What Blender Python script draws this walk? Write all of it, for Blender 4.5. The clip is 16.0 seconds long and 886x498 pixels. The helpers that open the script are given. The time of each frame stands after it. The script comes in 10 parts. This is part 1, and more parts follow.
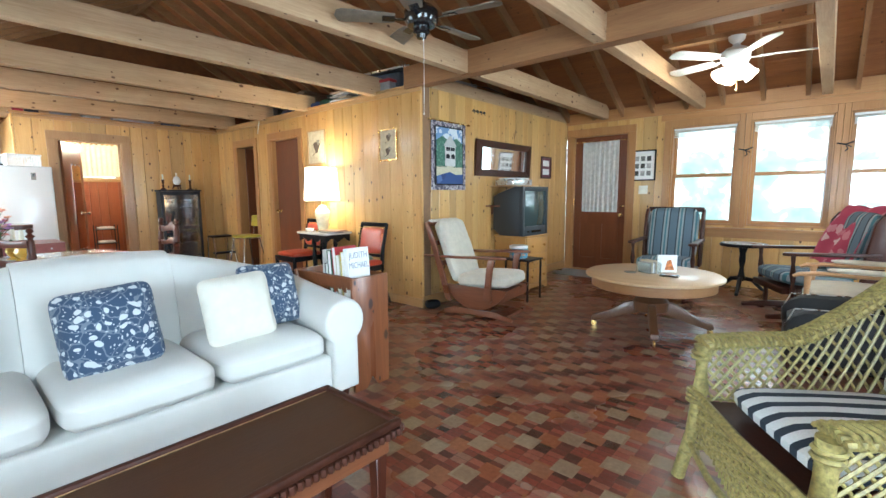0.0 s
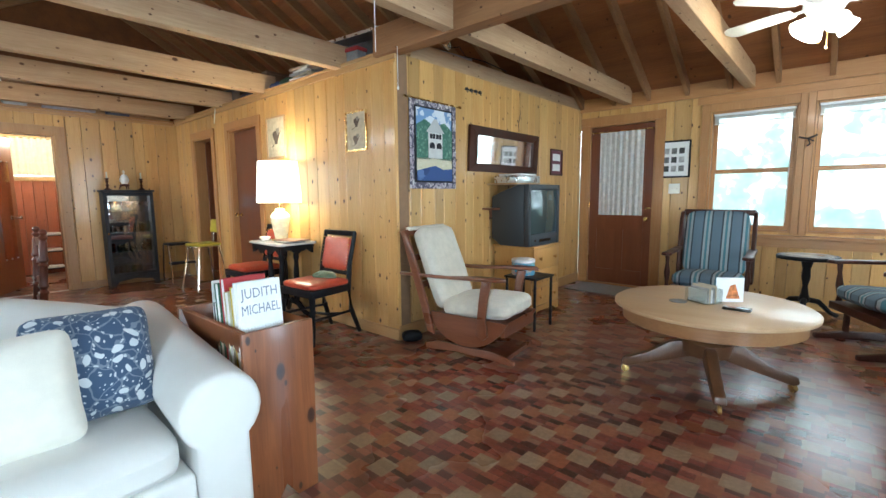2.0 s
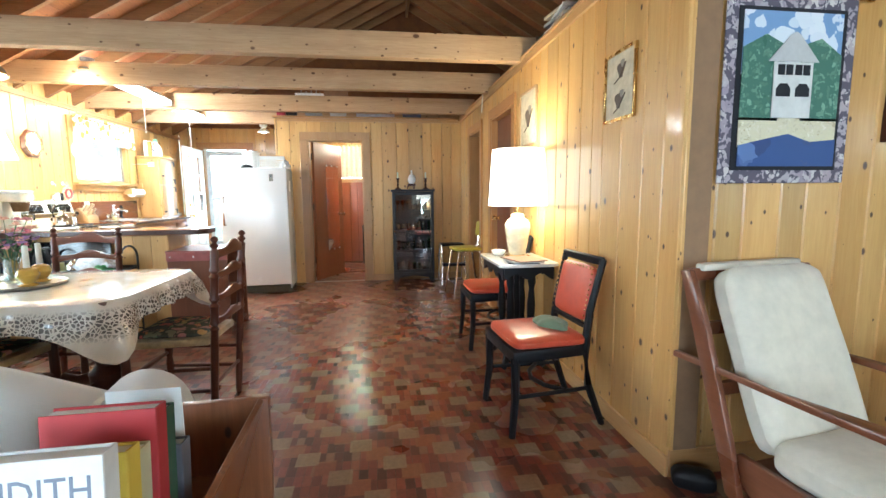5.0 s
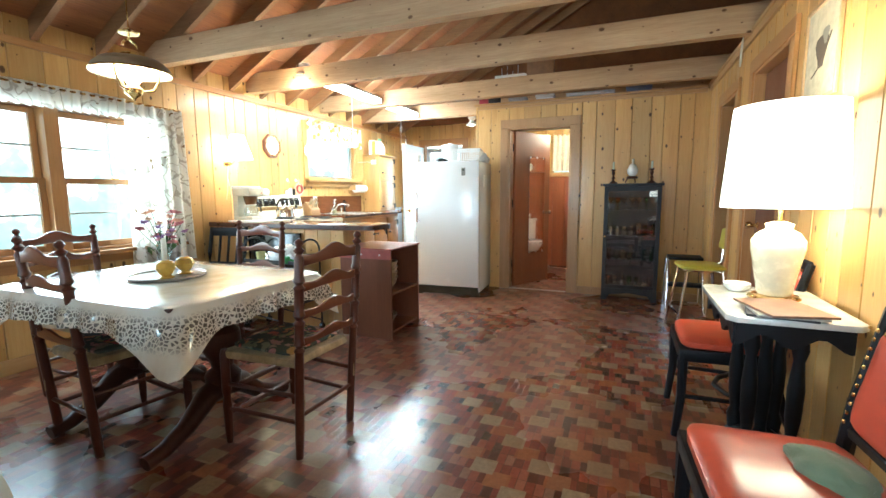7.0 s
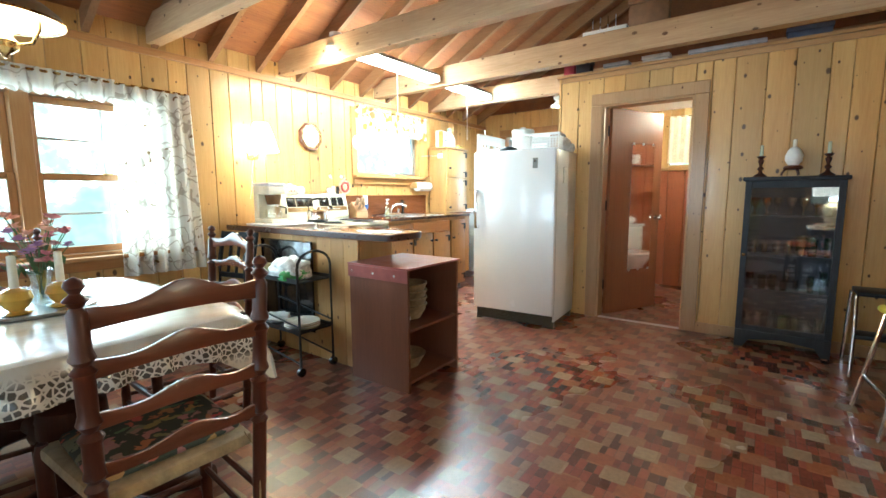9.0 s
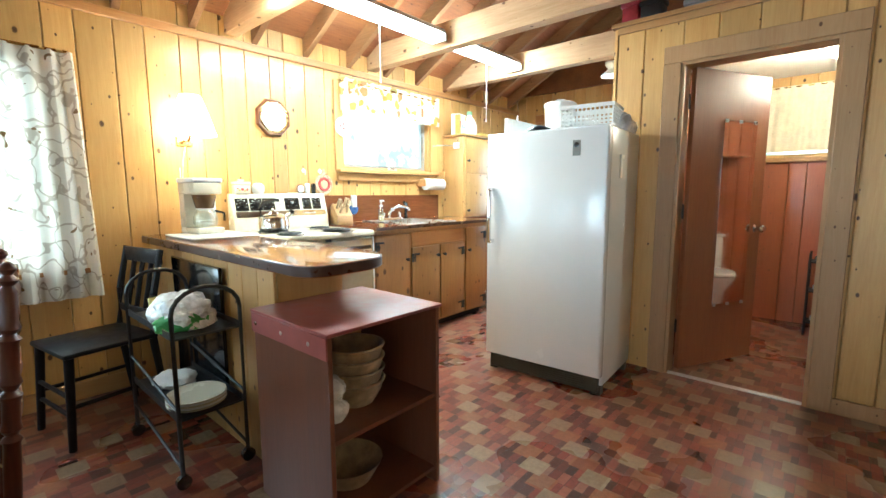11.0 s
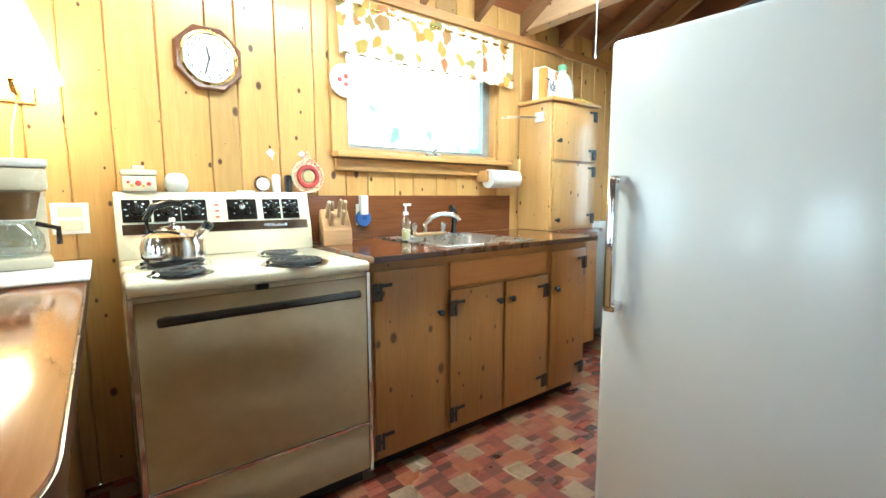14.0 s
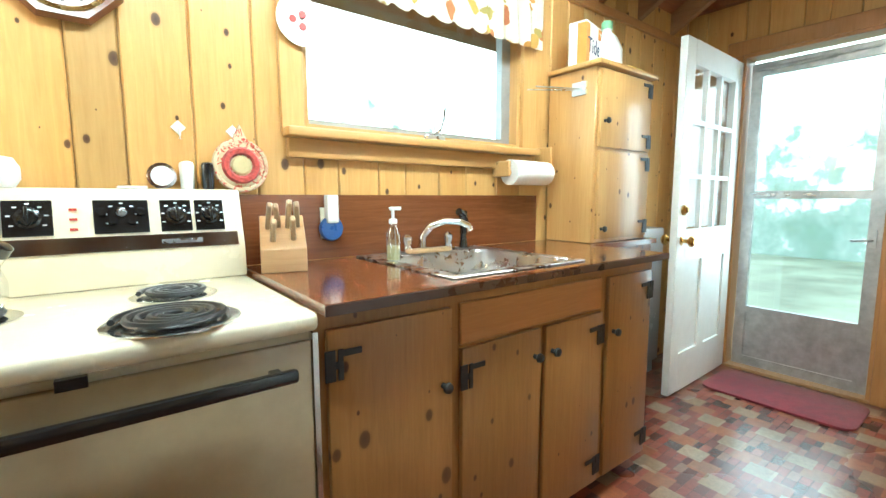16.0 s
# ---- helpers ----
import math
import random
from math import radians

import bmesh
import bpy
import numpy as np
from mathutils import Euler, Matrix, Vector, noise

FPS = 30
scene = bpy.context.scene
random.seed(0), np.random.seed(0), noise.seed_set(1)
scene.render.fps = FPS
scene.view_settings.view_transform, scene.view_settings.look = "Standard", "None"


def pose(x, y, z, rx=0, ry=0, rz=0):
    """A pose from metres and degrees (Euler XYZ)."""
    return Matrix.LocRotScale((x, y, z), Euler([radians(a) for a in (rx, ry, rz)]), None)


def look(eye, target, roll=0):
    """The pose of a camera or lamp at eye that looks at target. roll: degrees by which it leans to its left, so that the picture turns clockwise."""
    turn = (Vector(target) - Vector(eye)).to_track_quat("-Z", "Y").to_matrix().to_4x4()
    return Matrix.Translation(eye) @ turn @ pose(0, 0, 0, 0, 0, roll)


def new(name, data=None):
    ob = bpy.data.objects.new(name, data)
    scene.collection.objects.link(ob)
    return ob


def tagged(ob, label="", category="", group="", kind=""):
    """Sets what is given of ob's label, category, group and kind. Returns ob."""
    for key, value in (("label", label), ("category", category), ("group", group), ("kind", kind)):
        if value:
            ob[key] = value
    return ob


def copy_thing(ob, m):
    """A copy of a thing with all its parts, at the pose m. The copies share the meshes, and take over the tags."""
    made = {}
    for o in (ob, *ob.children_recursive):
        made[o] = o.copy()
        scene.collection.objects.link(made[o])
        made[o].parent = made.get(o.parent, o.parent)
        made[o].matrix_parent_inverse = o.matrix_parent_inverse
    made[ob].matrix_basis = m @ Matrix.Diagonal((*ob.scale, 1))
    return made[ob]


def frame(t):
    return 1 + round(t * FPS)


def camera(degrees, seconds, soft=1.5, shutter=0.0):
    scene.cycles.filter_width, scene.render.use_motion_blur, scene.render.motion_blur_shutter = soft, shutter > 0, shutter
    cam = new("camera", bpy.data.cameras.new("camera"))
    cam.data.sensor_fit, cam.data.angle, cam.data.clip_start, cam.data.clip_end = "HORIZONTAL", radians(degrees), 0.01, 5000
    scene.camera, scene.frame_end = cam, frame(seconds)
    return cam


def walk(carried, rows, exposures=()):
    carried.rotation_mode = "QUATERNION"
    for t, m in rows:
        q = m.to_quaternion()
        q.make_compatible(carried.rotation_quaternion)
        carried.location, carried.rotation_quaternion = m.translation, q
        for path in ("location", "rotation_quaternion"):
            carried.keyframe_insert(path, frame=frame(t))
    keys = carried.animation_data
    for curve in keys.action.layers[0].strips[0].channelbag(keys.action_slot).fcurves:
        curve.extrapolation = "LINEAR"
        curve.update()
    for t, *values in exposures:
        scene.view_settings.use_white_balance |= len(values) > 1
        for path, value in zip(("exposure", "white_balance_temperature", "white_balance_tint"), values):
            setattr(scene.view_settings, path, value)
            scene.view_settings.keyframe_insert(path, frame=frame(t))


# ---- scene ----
cam = camera(89.9, 16.0)
EXPOSURE = 0.55
METRES, EYE, TILT, LEAN, TURN = 8.2, 1.17, 0.0, 0.0, 40.9
ROWS = [
    (0.0, 0.0, 0.0, 0.0, -0.04, -6.99, 0.35),
    (0.5, 0.0039, 0.0299, -0.0002, 0.02, -7.01, 0.35),
    (1.0, 0.0089, 0.0621, -0.0014, 0.04, -6.97, 0.37),
    (1.5, 0.0156, 0.0944, -0.0009, 0.09, -6.97, 0.41),
    (2.0, 0.023, 0.1272, -0.0011, 0.69, -6.86, 0.46),
    (2.5, 0.0298, 0.1585, -0.0008, 4.35, -6.74, 0.44),
    (3.0, 0.0345, 0.1908, 0.0001, 9.43, -6.75, 0.47),
    (3.5, 0.0367, 0.2223, -0.0008, 15.86, -6.69, 0.46),
    (4.0, 0.0371, 0.2536, 0.0001, 23.95, -6.69, 0.55),
    (4.5, 0.0334, 0.2865, 0.0007, 32.54, -6.8, 0.53),
    (5.0, 0.0271, 0.3164, 0.0016, 40.83, -6.88, 0.53),
    (7.5, -0.0483, 0.4516, -0.0004, 76.28, -7.01, 0.33),
    (8.0, -0.0766, 0.4716, 0.0002, 79.62, -6.95, 0.31),
    (8.5, -0.1064, 0.4924, -0.0006, 82.67, -7.02, 0.31),
    (9.0, -0.1405, 0.5128, -0.0019, 84.92, -6.99, 0.31),
    (11.5, -0.3179, 0.5658, -0.0006, 91.96, -7.03, 0.16),
    (12.0, -0.3524, 0.5719, -0.0014, 93.9, -6.86, 0.19),
    (12.5, -0.3854, 0.5762, -0.0014, 96.31, -6.87, 0.18),
    (13.0, -0.4183, 0.5772, -0.0031, 98.67, -6.77, 0.25),
    (13.5, -0.4511, 0.5735, -0.0040, 100.76, -6.72, 0.22),
    (14.0, -0.4822, 0.5685, -0.0032, 101.52, -6.74, 0.11),
    (14.5, -0.5105, 0.5649, -0.0042, 101.64, -6.82, 0.09),
    (15.0, -0.5343, 0.5604, -0.0047, 101.75, -6.67, 0.08),
    (15.5, -0.5558, 0.5540, -0.0043, 101.78, -6.66, 0.04),
    (16.0, -0.5724, 0.5486, -0.0039, 101.81, -6.55, 0.09),
]
walk(cam, [(t, pose(0, 0, EYE, TILT, LEAN, TURN) @ pose(METRES * x, METRES * y, METRES * z, 90 + pitch, roll, yaw)) for t, x, y, z, yaw, pitch, roll in ROWS],
     exposures=[(0.0, EXPOSURE + 0.1, 5150, 0), (2.0, EXPOSURE, 5150, 0), (4.0, EXPOSURE + 0.2, 5150, 0), (5.0, EXPOSURE + 0.2, 5150, 0), (7.5, EXPOSURE + 0.05, 4950, -7), (9.0, EXPOSURE + 0.05, 4950, -7), (12.0, EXPOSURE - 0.32, 4950, -8), (14.0, EXPOSURE - 0.58, 4950, -10), (16.0, EXPOSURE - 0.62, 5050, -11)])

# ---- world and large lights ----
world = bpy.data.worlds.new("world")
scene.world = world
world.use_nodes = True
_sky = world.node_tree.nodes.new("ShaderNodeTexSky")
_sky.sky_type = "NISHITA"
_sky.sun_disc = False
_sky.sun_elevation, _sky.sun_rotation = radians(48), radians(20)
world.node_tree.links.new(_sky.outputs[0], world.node_tree.nodes["Background"].inputs[0])
world.node_tree.nodes["Background"].inputs[1].default_value = 0.15
SKY_GLOW = 4.5
sun = new("sun", bpy.data.lights.new("sun", "SUN"))
sun.data.energy, sun.data.angle, sun.data.color = 1.0, radians(12), (1, 0.95, 0.88)
sun.matrix_world = look((0, 0, 20), (2, -14, 0))


ROOM = [Matrix()]


def lay_out(dx, dy):
    """The corner of the plan from which the next things are laid out."""
    ROOM[0] = Matrix.Translation((dx, dy, 0))


def lamp_at(name, kind, place, energy, colour, size=0.05, aim=None, size_y=None):
    d = bpy.data.lights.new(name, kind)
    d.energy, d.color = energy, colour
    if kind == "AREA":
        d.shape, d.size, d.size_y = "RECTANGLE", size, size_y or size
    else:
        d.shadow_soft_size = size
    ob = new(name, d)
    ob.matrix_world = ROOM[0] @ look(place, aim or (place[0], place[1], place[2] - 1))
    return ob


WARM, NEUTRAL = (1.0, 0.72, 0.42), (1.0, 0.93, 0.82)
DAY = (0.95, 1.0, 1.0)
lamp_at("daylight_east", "AREA", (2.93, 0.6, 1.4), 85, DAY, 1.1, (-4, 0.6, 1.1), 1.9)
lamp_at("daylight_east", "AREA", (2.93, 4.25, 1.4), 72, DAY, 1.1, (-4, 4.0, 1.1), 1.8)
lamp_at("daylight_south", "AREA", (0.2, -0.98, 1.35), 64, DAY, 1.7, (0.0, 5, 1.2), 1.1)
lamp_at("daylight_dining", "AREA", (-4.36, -1.19, 1.3), 26, DAY, 1.5, (-4.36, 4, 1.0), 1.0)
lamp_at("daylight_storm_door", "AREA", (-9.76, -0.48, 1.25), 12, DAY, 0.6, (-4, -0.4, 1.0), 1.2)

# ---- materials ----
def node(nt, kind, **kw):
    n = nt.nodes.new("ShaderNode" + kind)
    for k, v in kw.items():
        if k == "op":
            n.operation = v
        elif k == "blend":
            n.data_type, n.blend_type = "RGBA", v
        elif k == "bands":
            n.bands_direction = v
        elif k == "feature":
            n.feature = v
        else:
            n.inputs[k.replace("_", " ")].default_value = v
    return n


def ramp(nt, fac, stops):
    r = nt.nodes.new("ShaderNodeValToRGB")
    e = r.color_ramp.elements
    while len(e) < len(stops):
        e.new(0.5)
    for i, (p, c) in enumerate(stops):
        e[i].position = p
        e[i].color = (*c, 1) if len(c) == 3 else c
    nt.links.new(fac, r.inputs[0])
    return r.outputs[0]


def math2(nt, op, a, b=None):
    n = node(nt, "Math", op=op)
    for i, v in enumerate((a, b)):
        if v is None:
            continue
        if isinstance(v, (int, float)):
            n.inputs[i].default_value = v
        else:
            nt.links.new(v, n.inputs[i])
    return n.outputs[0]


def mixc(nt, fac, a, b, blend="MIX"):
    n = node(nt, "Mix", blend=blend)
    for sock, v in ((n.inputs[0], fac), (n.inputs[6], a), (n.inputs[7], b)):
        if isinstance(v, (int, float)):
            sock.default_value = v
        elif isinstance(v, tuple):
            sock.default_value = (*v, 1)
        else:
            nt.links.new(v, sock)
    return n.outputs[2]


def base(name, rough=0.5, metal=0.0, coat=0.0, spec=0.5):
    m = bpy.data.materials.new(name)
    m.use_nodes = True
    b = m.node_tree.nodes["Principled BSDF"]
    b.inputs["Roughness"].default_value = rough
    b.inputs["Metallic"].default_value = metal
    b.inputs["Coat Weight"].default_value = coat
    b.inputs["Coat Roughness"].default_value = 0.12
    b.inputs["Specular IOR Level"].default_value = spec
    return m, m.node_tree, b


def bump(nt, b, height, strength=0.2, distance=0.01):
    n = nt.nodes.new("ShaderNodeBump")
    n.inputs["Strength"].default_value, n.inputs["Distance"].default_value = strength, distance
    nt.links.new(height, n.inputs["Height"])
    nt.links.new(n.outputs[0], b.inputs["Normal"])


def coords(nt):
    return nt.nodes.new("ShaderNodeTexCoord").outputs["Object"]


def wood(name, light, dark, axis="z", knots=0.0, rough=0.42, coat=0.15, vary=0.25, knot_colour=(0.09, 0.035, 0.012), grain=1.0, stain=0.0, spec=0.5, relief=0.12):
    """Wood with its grain along the given local axis, with knots if asked for; every piece differs by its own random number."""
    m, nt, b = base(name, rough, 0, coat, spec)
    sep = nt.nodes.new("ShaderNodeSeparateXYZ")
    nt.links.new(coords(nt), sep.inputs[0])
    rnd = nt.nodes.new("ShaderNodeObjectInfo").outputs["Random"]
    along = sep.outputs[axis.upper()]
    others = [sep.outputs[a] for a in "XYZ" if a != axis.upper()]
    across = math2(nt, "ADD", others[0], others[1])
    shift = math2(nt, "MULTIPLY", rnd, 37.0)
    com = nt.nodes.new("ShaderNodeCombineXYZ")
    nt.links.new(math2(nt, "ADD", across, shift), com.inputs[0])
    nt.links.new(math2(nt, "SUBTRACT", others[0], others[1]), com.inputs[1])
    nt.links.new(math2(nt, "ADD", math2(nt, "MULTIPLY", along, 0.09), shift), com.inputs[2])
    # slow wander of the grain
    n1 = node(nt, "TexNoise", Scale=5.0 * grain, Detail=2.0)
    nt.links.new(com.outputs[0], n1.inputs["Vector"])
    n2 = node(nt, "TexNoise", Scale=60.0 * grain, Detail=4.0, Roughness=0.65, Distortion=0.6)
    nt.links.new(com.outputs[0], n2.inputs["Vector"])
    f = math2(nt, "ADD", math2(nt, "MULTIPLY", n1.outputs[0], 0.55), math2(nt, "MULTIPLY", n2.outputs[0], 0.5))
    col = ramp(nt, f, [(0.3, dark), (0.72, light)])
    if vary:
        col = mixc(nt, 1.0, col, ramp(nt, rnd, [(0.0, (1 - vary,) * 3), (0.5, (1, 1 - vary * 0.25, 1 - vary * 0.6)), (1.0, (1, 1, 1))]), "MULTIPLY")
    if knots:
        kc = nt.nodes.new("ShaderNodeCombineXYZ")
        nt.links.new(math2(nt, "ADD", math2(nt, "MULTIPLY", across, 8.0), shift), kc.inputs[0])
        nt.links.new(math2(nt, "ADD", math2(nt, "MULTIPLY", along, 5.2), shift), kc.inputs[1])
        v = node(nt, "TexVoronoi", Scale=1.0, Randomness=1.0)
        v.voronoi_dimensions = "2D"
        nt.links.new(kc.outputs[0], v.inputs["Vector"])
        size = math2(nt, "MULTIPLY", math2(nt, "POWER", v.outputs["Color"], 2.2), 0.15 * knots)
        d = math2(nt, "DIVIDE", v.outputs["Distance"], math2(nt, "ADD", size, 0.012))
        k = ramp(nt, d, [(0.0, (1, 1, 1)), (0.5, (0.9, 0.9, 0.9)), (0.66, (0.75, 0.75, 0.75)), (0.72, (0.22, 0.22, 0.22)), (1.0, (0.0, 0.0, 0.0))])
        col = mixc(nt, k, col, knot_colour)
    if stain:
        ns = node(nt, "TexNoise", Scale=2.3, Detail=5.0)
        nt.links.new(coords(nt), ns.inputs["Vector"])
        col = mixc(nt, math2(nt, "MULTIPLY", ramp(nt, ns.outputs[0], [(0.45, (0, 0, 0)), (0.7, (1, 1, 1))]), stain), col, dark, "MIX")
    nt.links.new(col, b.inputs["Base Color"])
    bump(nt, b, n2.outputs[0], relief, 0.004)
    nt.links.new(ramp(nt, n1.outputs[0], [(0.2, (rough - 0.08,) * 3), (0.8, (rough + 0.1,) * 3)]), b.inputs["Roughness"])
    return m


def plain(name, colour, rough=0.5, metal=0.0, coat=0.0, mottled=0.08, scale=18.0, relief=0.05, weave=0.0, spec=0.5):
    """A plain surface with slight blotches and fine relief; weave gives cloth."""
    m, nt, b = base(name, rough, metal, coat, spec)
    n = node(nt, "TexNoise", Scale=scale, Detail=5.0, Roughness=0.6)
    nt.links.new(coords(nt), n.inputs["Vector"])
    lo = tuple(c * (1 - mottled * 1.6) for c in colour)
    hi = tuple(min(1, c * (1 + mottled)) for c in colour)
    nt.links.new(ramp(nt, n.outputs[0], [(0.3, lo), (0.7, hi)]), b.inputs["Base Color"])
    nt.links.new(ramp(nt, n.outputs[0], [(0.3, (max(0.02, rough - 0.06),) * 3), (0.7, (min(1, rough + 0.08),) * 3)]), b.inputs["Roughness"])
    if weave:
        w = node(nt, "TexNoise", Scale=weave, Detail=2.0)
        nt.links.new(coords(nt), w.inputs["Vector"])
        bump(nt, b, w.outputs[0], 0.35, 0.003)
        b.inputs["Sheen Weight"].default_value = 0.25
    elif relief:
        bump(nt, b, n.outputs[0], relief, 0.004)
    return m


def glow(name, colour, strength):
    m, nt, b = base(name, 0.5)
    b.inputs["Base Color"].default_value = (*colour, 1)
    b.inputs["Emission Color"].default_value = (*colour, 1)
    b.inputs["Emission Strength"].default_value = strength
    return m


def glass_mat(name, tint=(1, 1, 1), gloss=0.12, rough=0.02):
    """A thin pane: clear, with a sheen."""
    m = bpy.data.materials.new(name)
    m.use_nodes = True
    nt = m.node_tree
    nt.nodes.remove(nt.nodes["Principled BSDF"])
    out = nt.nodes["Material Output"]
    t = nt.nodes.new("ShaderNodeBsdfTransparent")
    t.inputs[0].default_value = (*tint, 1)
    g = nt.nodes.new("ShaderNodeBsdfGlossy")
    g.inputs["Roughness"].default_value = rough
    fr = nt.nodes.new("ShaderNodeLayerWeight")
    fr.inputs[0].default_value = 0.5
    edge = math2(nt, "MULTIPLY", math2(nt, "POWER", fr.outputs["Facing"], 4.0), 0.5)
    mix = nt.nodes.new("ShaderNodeMixShader")
    nt.links.new(math2(nt, "ADD", edge, 0.02 + gloss * 0.25), mix.inputs[0])
    nt.links.new(t.outputs[0], mix.inputs[1])
    nt.links.new(g.outputs[0], mix.inputs[2])
    nt.links.new(mix.outputs[0], out.inputs[0])
    return m


def show_through(nt, b, colour, share):
    """Thin cloth: part of the light passes through it."""
    t = nt.nodes.new("ShaderNodeBsdfTranslucent")
    nt.links.new(colour, t.inputs[0])
    mix = nt.nodes.new("ShaderNodeMixShader")
    mix.inputs[0].default_value = share
    nt.links.new(b.outputs[0], mix.inputs[1])
    nt.links.new(t.outputs[0], mix.inputs[2])
    nt.links.new(mix.outputs[0], nt.nodes["Material Output"].inputs[0])


PINE = wood("pine_panelling", (0.66, 0.425, 0.155), (0.48, 0.265, 0.075), "z", knots=1.15, rough=0.38, coat=0.25, vary=0.26, knot_colour=(0.05, 0.017, 0.007))
BEAM_Y = wood("rough_beam_along_y", (0.6, 0.43, 0.26), (0.35, 0.21, 0.1), "y", knots=1.3, rough=0.7, coat=0, vary=0.2, stain=0.35)
BEAM_X = wood("rough_beam_along_x", (0.36, 0.19, 0.08), (0.21, 0.095, 0.034), "x", knots=0.6, rough=0.7, coat=0, vary=0.2)
RAFTER = wood("rafter_wood", (0.36, 0.2, 0.088), (0.21, 0.1, 0.038), "y", knots=0.4, rough=0.7, coat=0, vary=0.2)
SHEATH = wood("roof_boards", (0.32, 0.135, 0.045), (0.17, 0.06, 0.019), "x", knots=0.7, rough=0.75, coat=0, vary=0.35)
TRIM_Z = wood("trim_upright", (0.47, 0.25, 0.09), (0.33, 0.15, 0.045), "z", rough=0.4, vary=0.15)
TRIM_X = wood("trim_along_x", (0.47, 0.25, 0.09), (0.33, 0.15, 0.045), "x", rough=0.4, vary=0.15)
TRIM_Y = wood("trim_along_y", (0.5, 0.3, 0.12), (0.36, 0.18, 0.06), "y", rough=0.4, vary=0.15)
DOOR_RED = wood("red_brown_door", (0.2, 0.062, 0.022), (0.12, 0.033, 0.012), "z", rough=0.38, coat=0.3, vary=0.1)
PANEL_RED = wood("red_panelling", (0.36, 0.115, 0.045), (0.25, 0.07, 0.026), "z", knots=0.5, rough=0.4, coat=0.2, vary=0.2)
DARK_WOOD = wood("dark_wood", (0.065, 0.021, 0.011), (0.025, 0.009, 0.006), "z", rough=0.4, coat=0.0, vary=0.1, spec=0.25)
MAHOGANY = wood("mahogany", (0.1, 0.028, 0.014), (0.042, 0.012, 0.007), "z", rough=0.36, coat=0.05, vary=0.15, spec=0.35)
OAK = wood("oak_top", (0.5, 0.33, 0.17), (0.36, 0.21, 0.09), "x", rough=0.4, coat=0.2, vary=0.1)
OAK_EDGE = wood("oak_edge", (0.36, 0.19, 0.075), (0.22, 0.1, 0.035), "x", rough=0.4, coat=0.2, vary=0.1)
WALNUT = wood("walnut", (0.2, 0.075, 0.03), (0.11, 0.036, 0.014), "y", rough=0.35, coat=0.3, vary=0.1)
BLACK_PAINT = plain("black_paint", (0.008, 0.008, 0.01), 0.45, spec=0.2)
WHITE_PAINT = plain("white_paint", (0.78, 0.78, 0.75), 0.4, mottled=0.03)
CHROME = plain("chrome", (0.75, 0.75, 0.76), 0.12, metal=1.0, mottled=0.03, relief=0)
STEEL = plain("brushed_steel", (0.6, 0.6, 0.6), 0.28, metal=1.0, mottled=0.02, relief=0)
BRASS = plain("brass", (0.62, 0.42, 0.15), 0.25, metal=1.0, relief=0.02)
IRON = plain("black_iron", (0.012, 0.012, 0.013), 0.45, relief=0.15, scale=60)
PANE = glass_mat("window_glass")
PANE_DARK = glass_mat("cabinet_glass", gloss=0.35)
GLASSWARE = glass_mat("clear_glassware", (0.9, 0.95, 0.95), gloss=1.0)

# ---- mesh helpers ----
def bm_box(bm, x0, x1, y0, y1, z0, z1, m=None):
    vs = [bm.verts.new((x, y, z)) for x in (x0, x1) for y in (y0, y1) for z in (z0, z1)]
    if m is not None:
        for v in vs:
            v.co = m @ v.co
    for f in ((0, 1, 3, 2), (4, 6, 7, 5), (0, 4, 5, 1), (2, 3, 7, 6), (0, 2, 6, 4), (1, 5, 7, 3)):
        bm.faces.new([vs[i] for i in f])
    return vs


def box(x0, x1, y0, y1, z0, z1, bevel=0.0, seg=2):
    bm = bmesh.new()
    bm_box(bm, min(x0, x1), max(x0, x1), min(y0, y1), max(y0, y1), min(z0, z1), max(z0, z1))
    bmesh.ops.recalc_face_normals(bm, faces=bm.faces)
    if bevel:
        bmesh.ops.bevel(bm, geom=bm.edges[:], offset=bevel, segments=seg, affect="EDGES", profile=0.5)
    return bm


def bm_lathe(bm, profile, n=20, m=None, hollow=False):
    """Turns a profile of (radius, height) about z."""
    rings = []
    for r, z in profile:
        ring = []
        for i in range(n):
            a = 2 * math.pi * i / n
            co = Vector((r * math.cos(a), r * math.sin(a), z))
            ring.append(bm.verts.new(m @ co if m is not None else co))
        rings.append(ring)
    for a, b in zip(rings, rings[1:] + rings[:1] if hollow else rings[1:]):
        for i in range(n):
            bm.faces.new((a[i], a[(i + 1) % n], b[(i + 1) % n], b[i]))
    if not hollow:
        bm.faces.new(rings[0][::-1])
        bm.faces.new(rings[-1])
    return bm


def lathe(profile, n=20, m=None, hollow=False):
    """hollow: the profile closes on itself, as round a hollow shade."""
    bm = bm_lathe(bmesh.new(), profile, n, m, hollow)
    bmesh.ops.recalc_face_normals(bm, faces=bm.faces)
    return bm


def bm_rod(bm, a, b, r0, r1=None, n=10):
    a, b = Vector(a), Vector(b)
    d = b - a
    m = Matrix.Translation(a) @ d.to_track_quat("Z", "Y").to_matrix().to_4x4()
    bm_lathe(bm, [(r0, 0), (r0 if r1 is None else r1, d.length)], n, m)


def rod(a, b, r0, r1=None, n=10):
    bm = bmesh.new()
    bm_rod(bm, a, b, r0, r1, n)
    bmesh.ops.recalc_face_normals(bm, faces=bm.faces)
    return bm


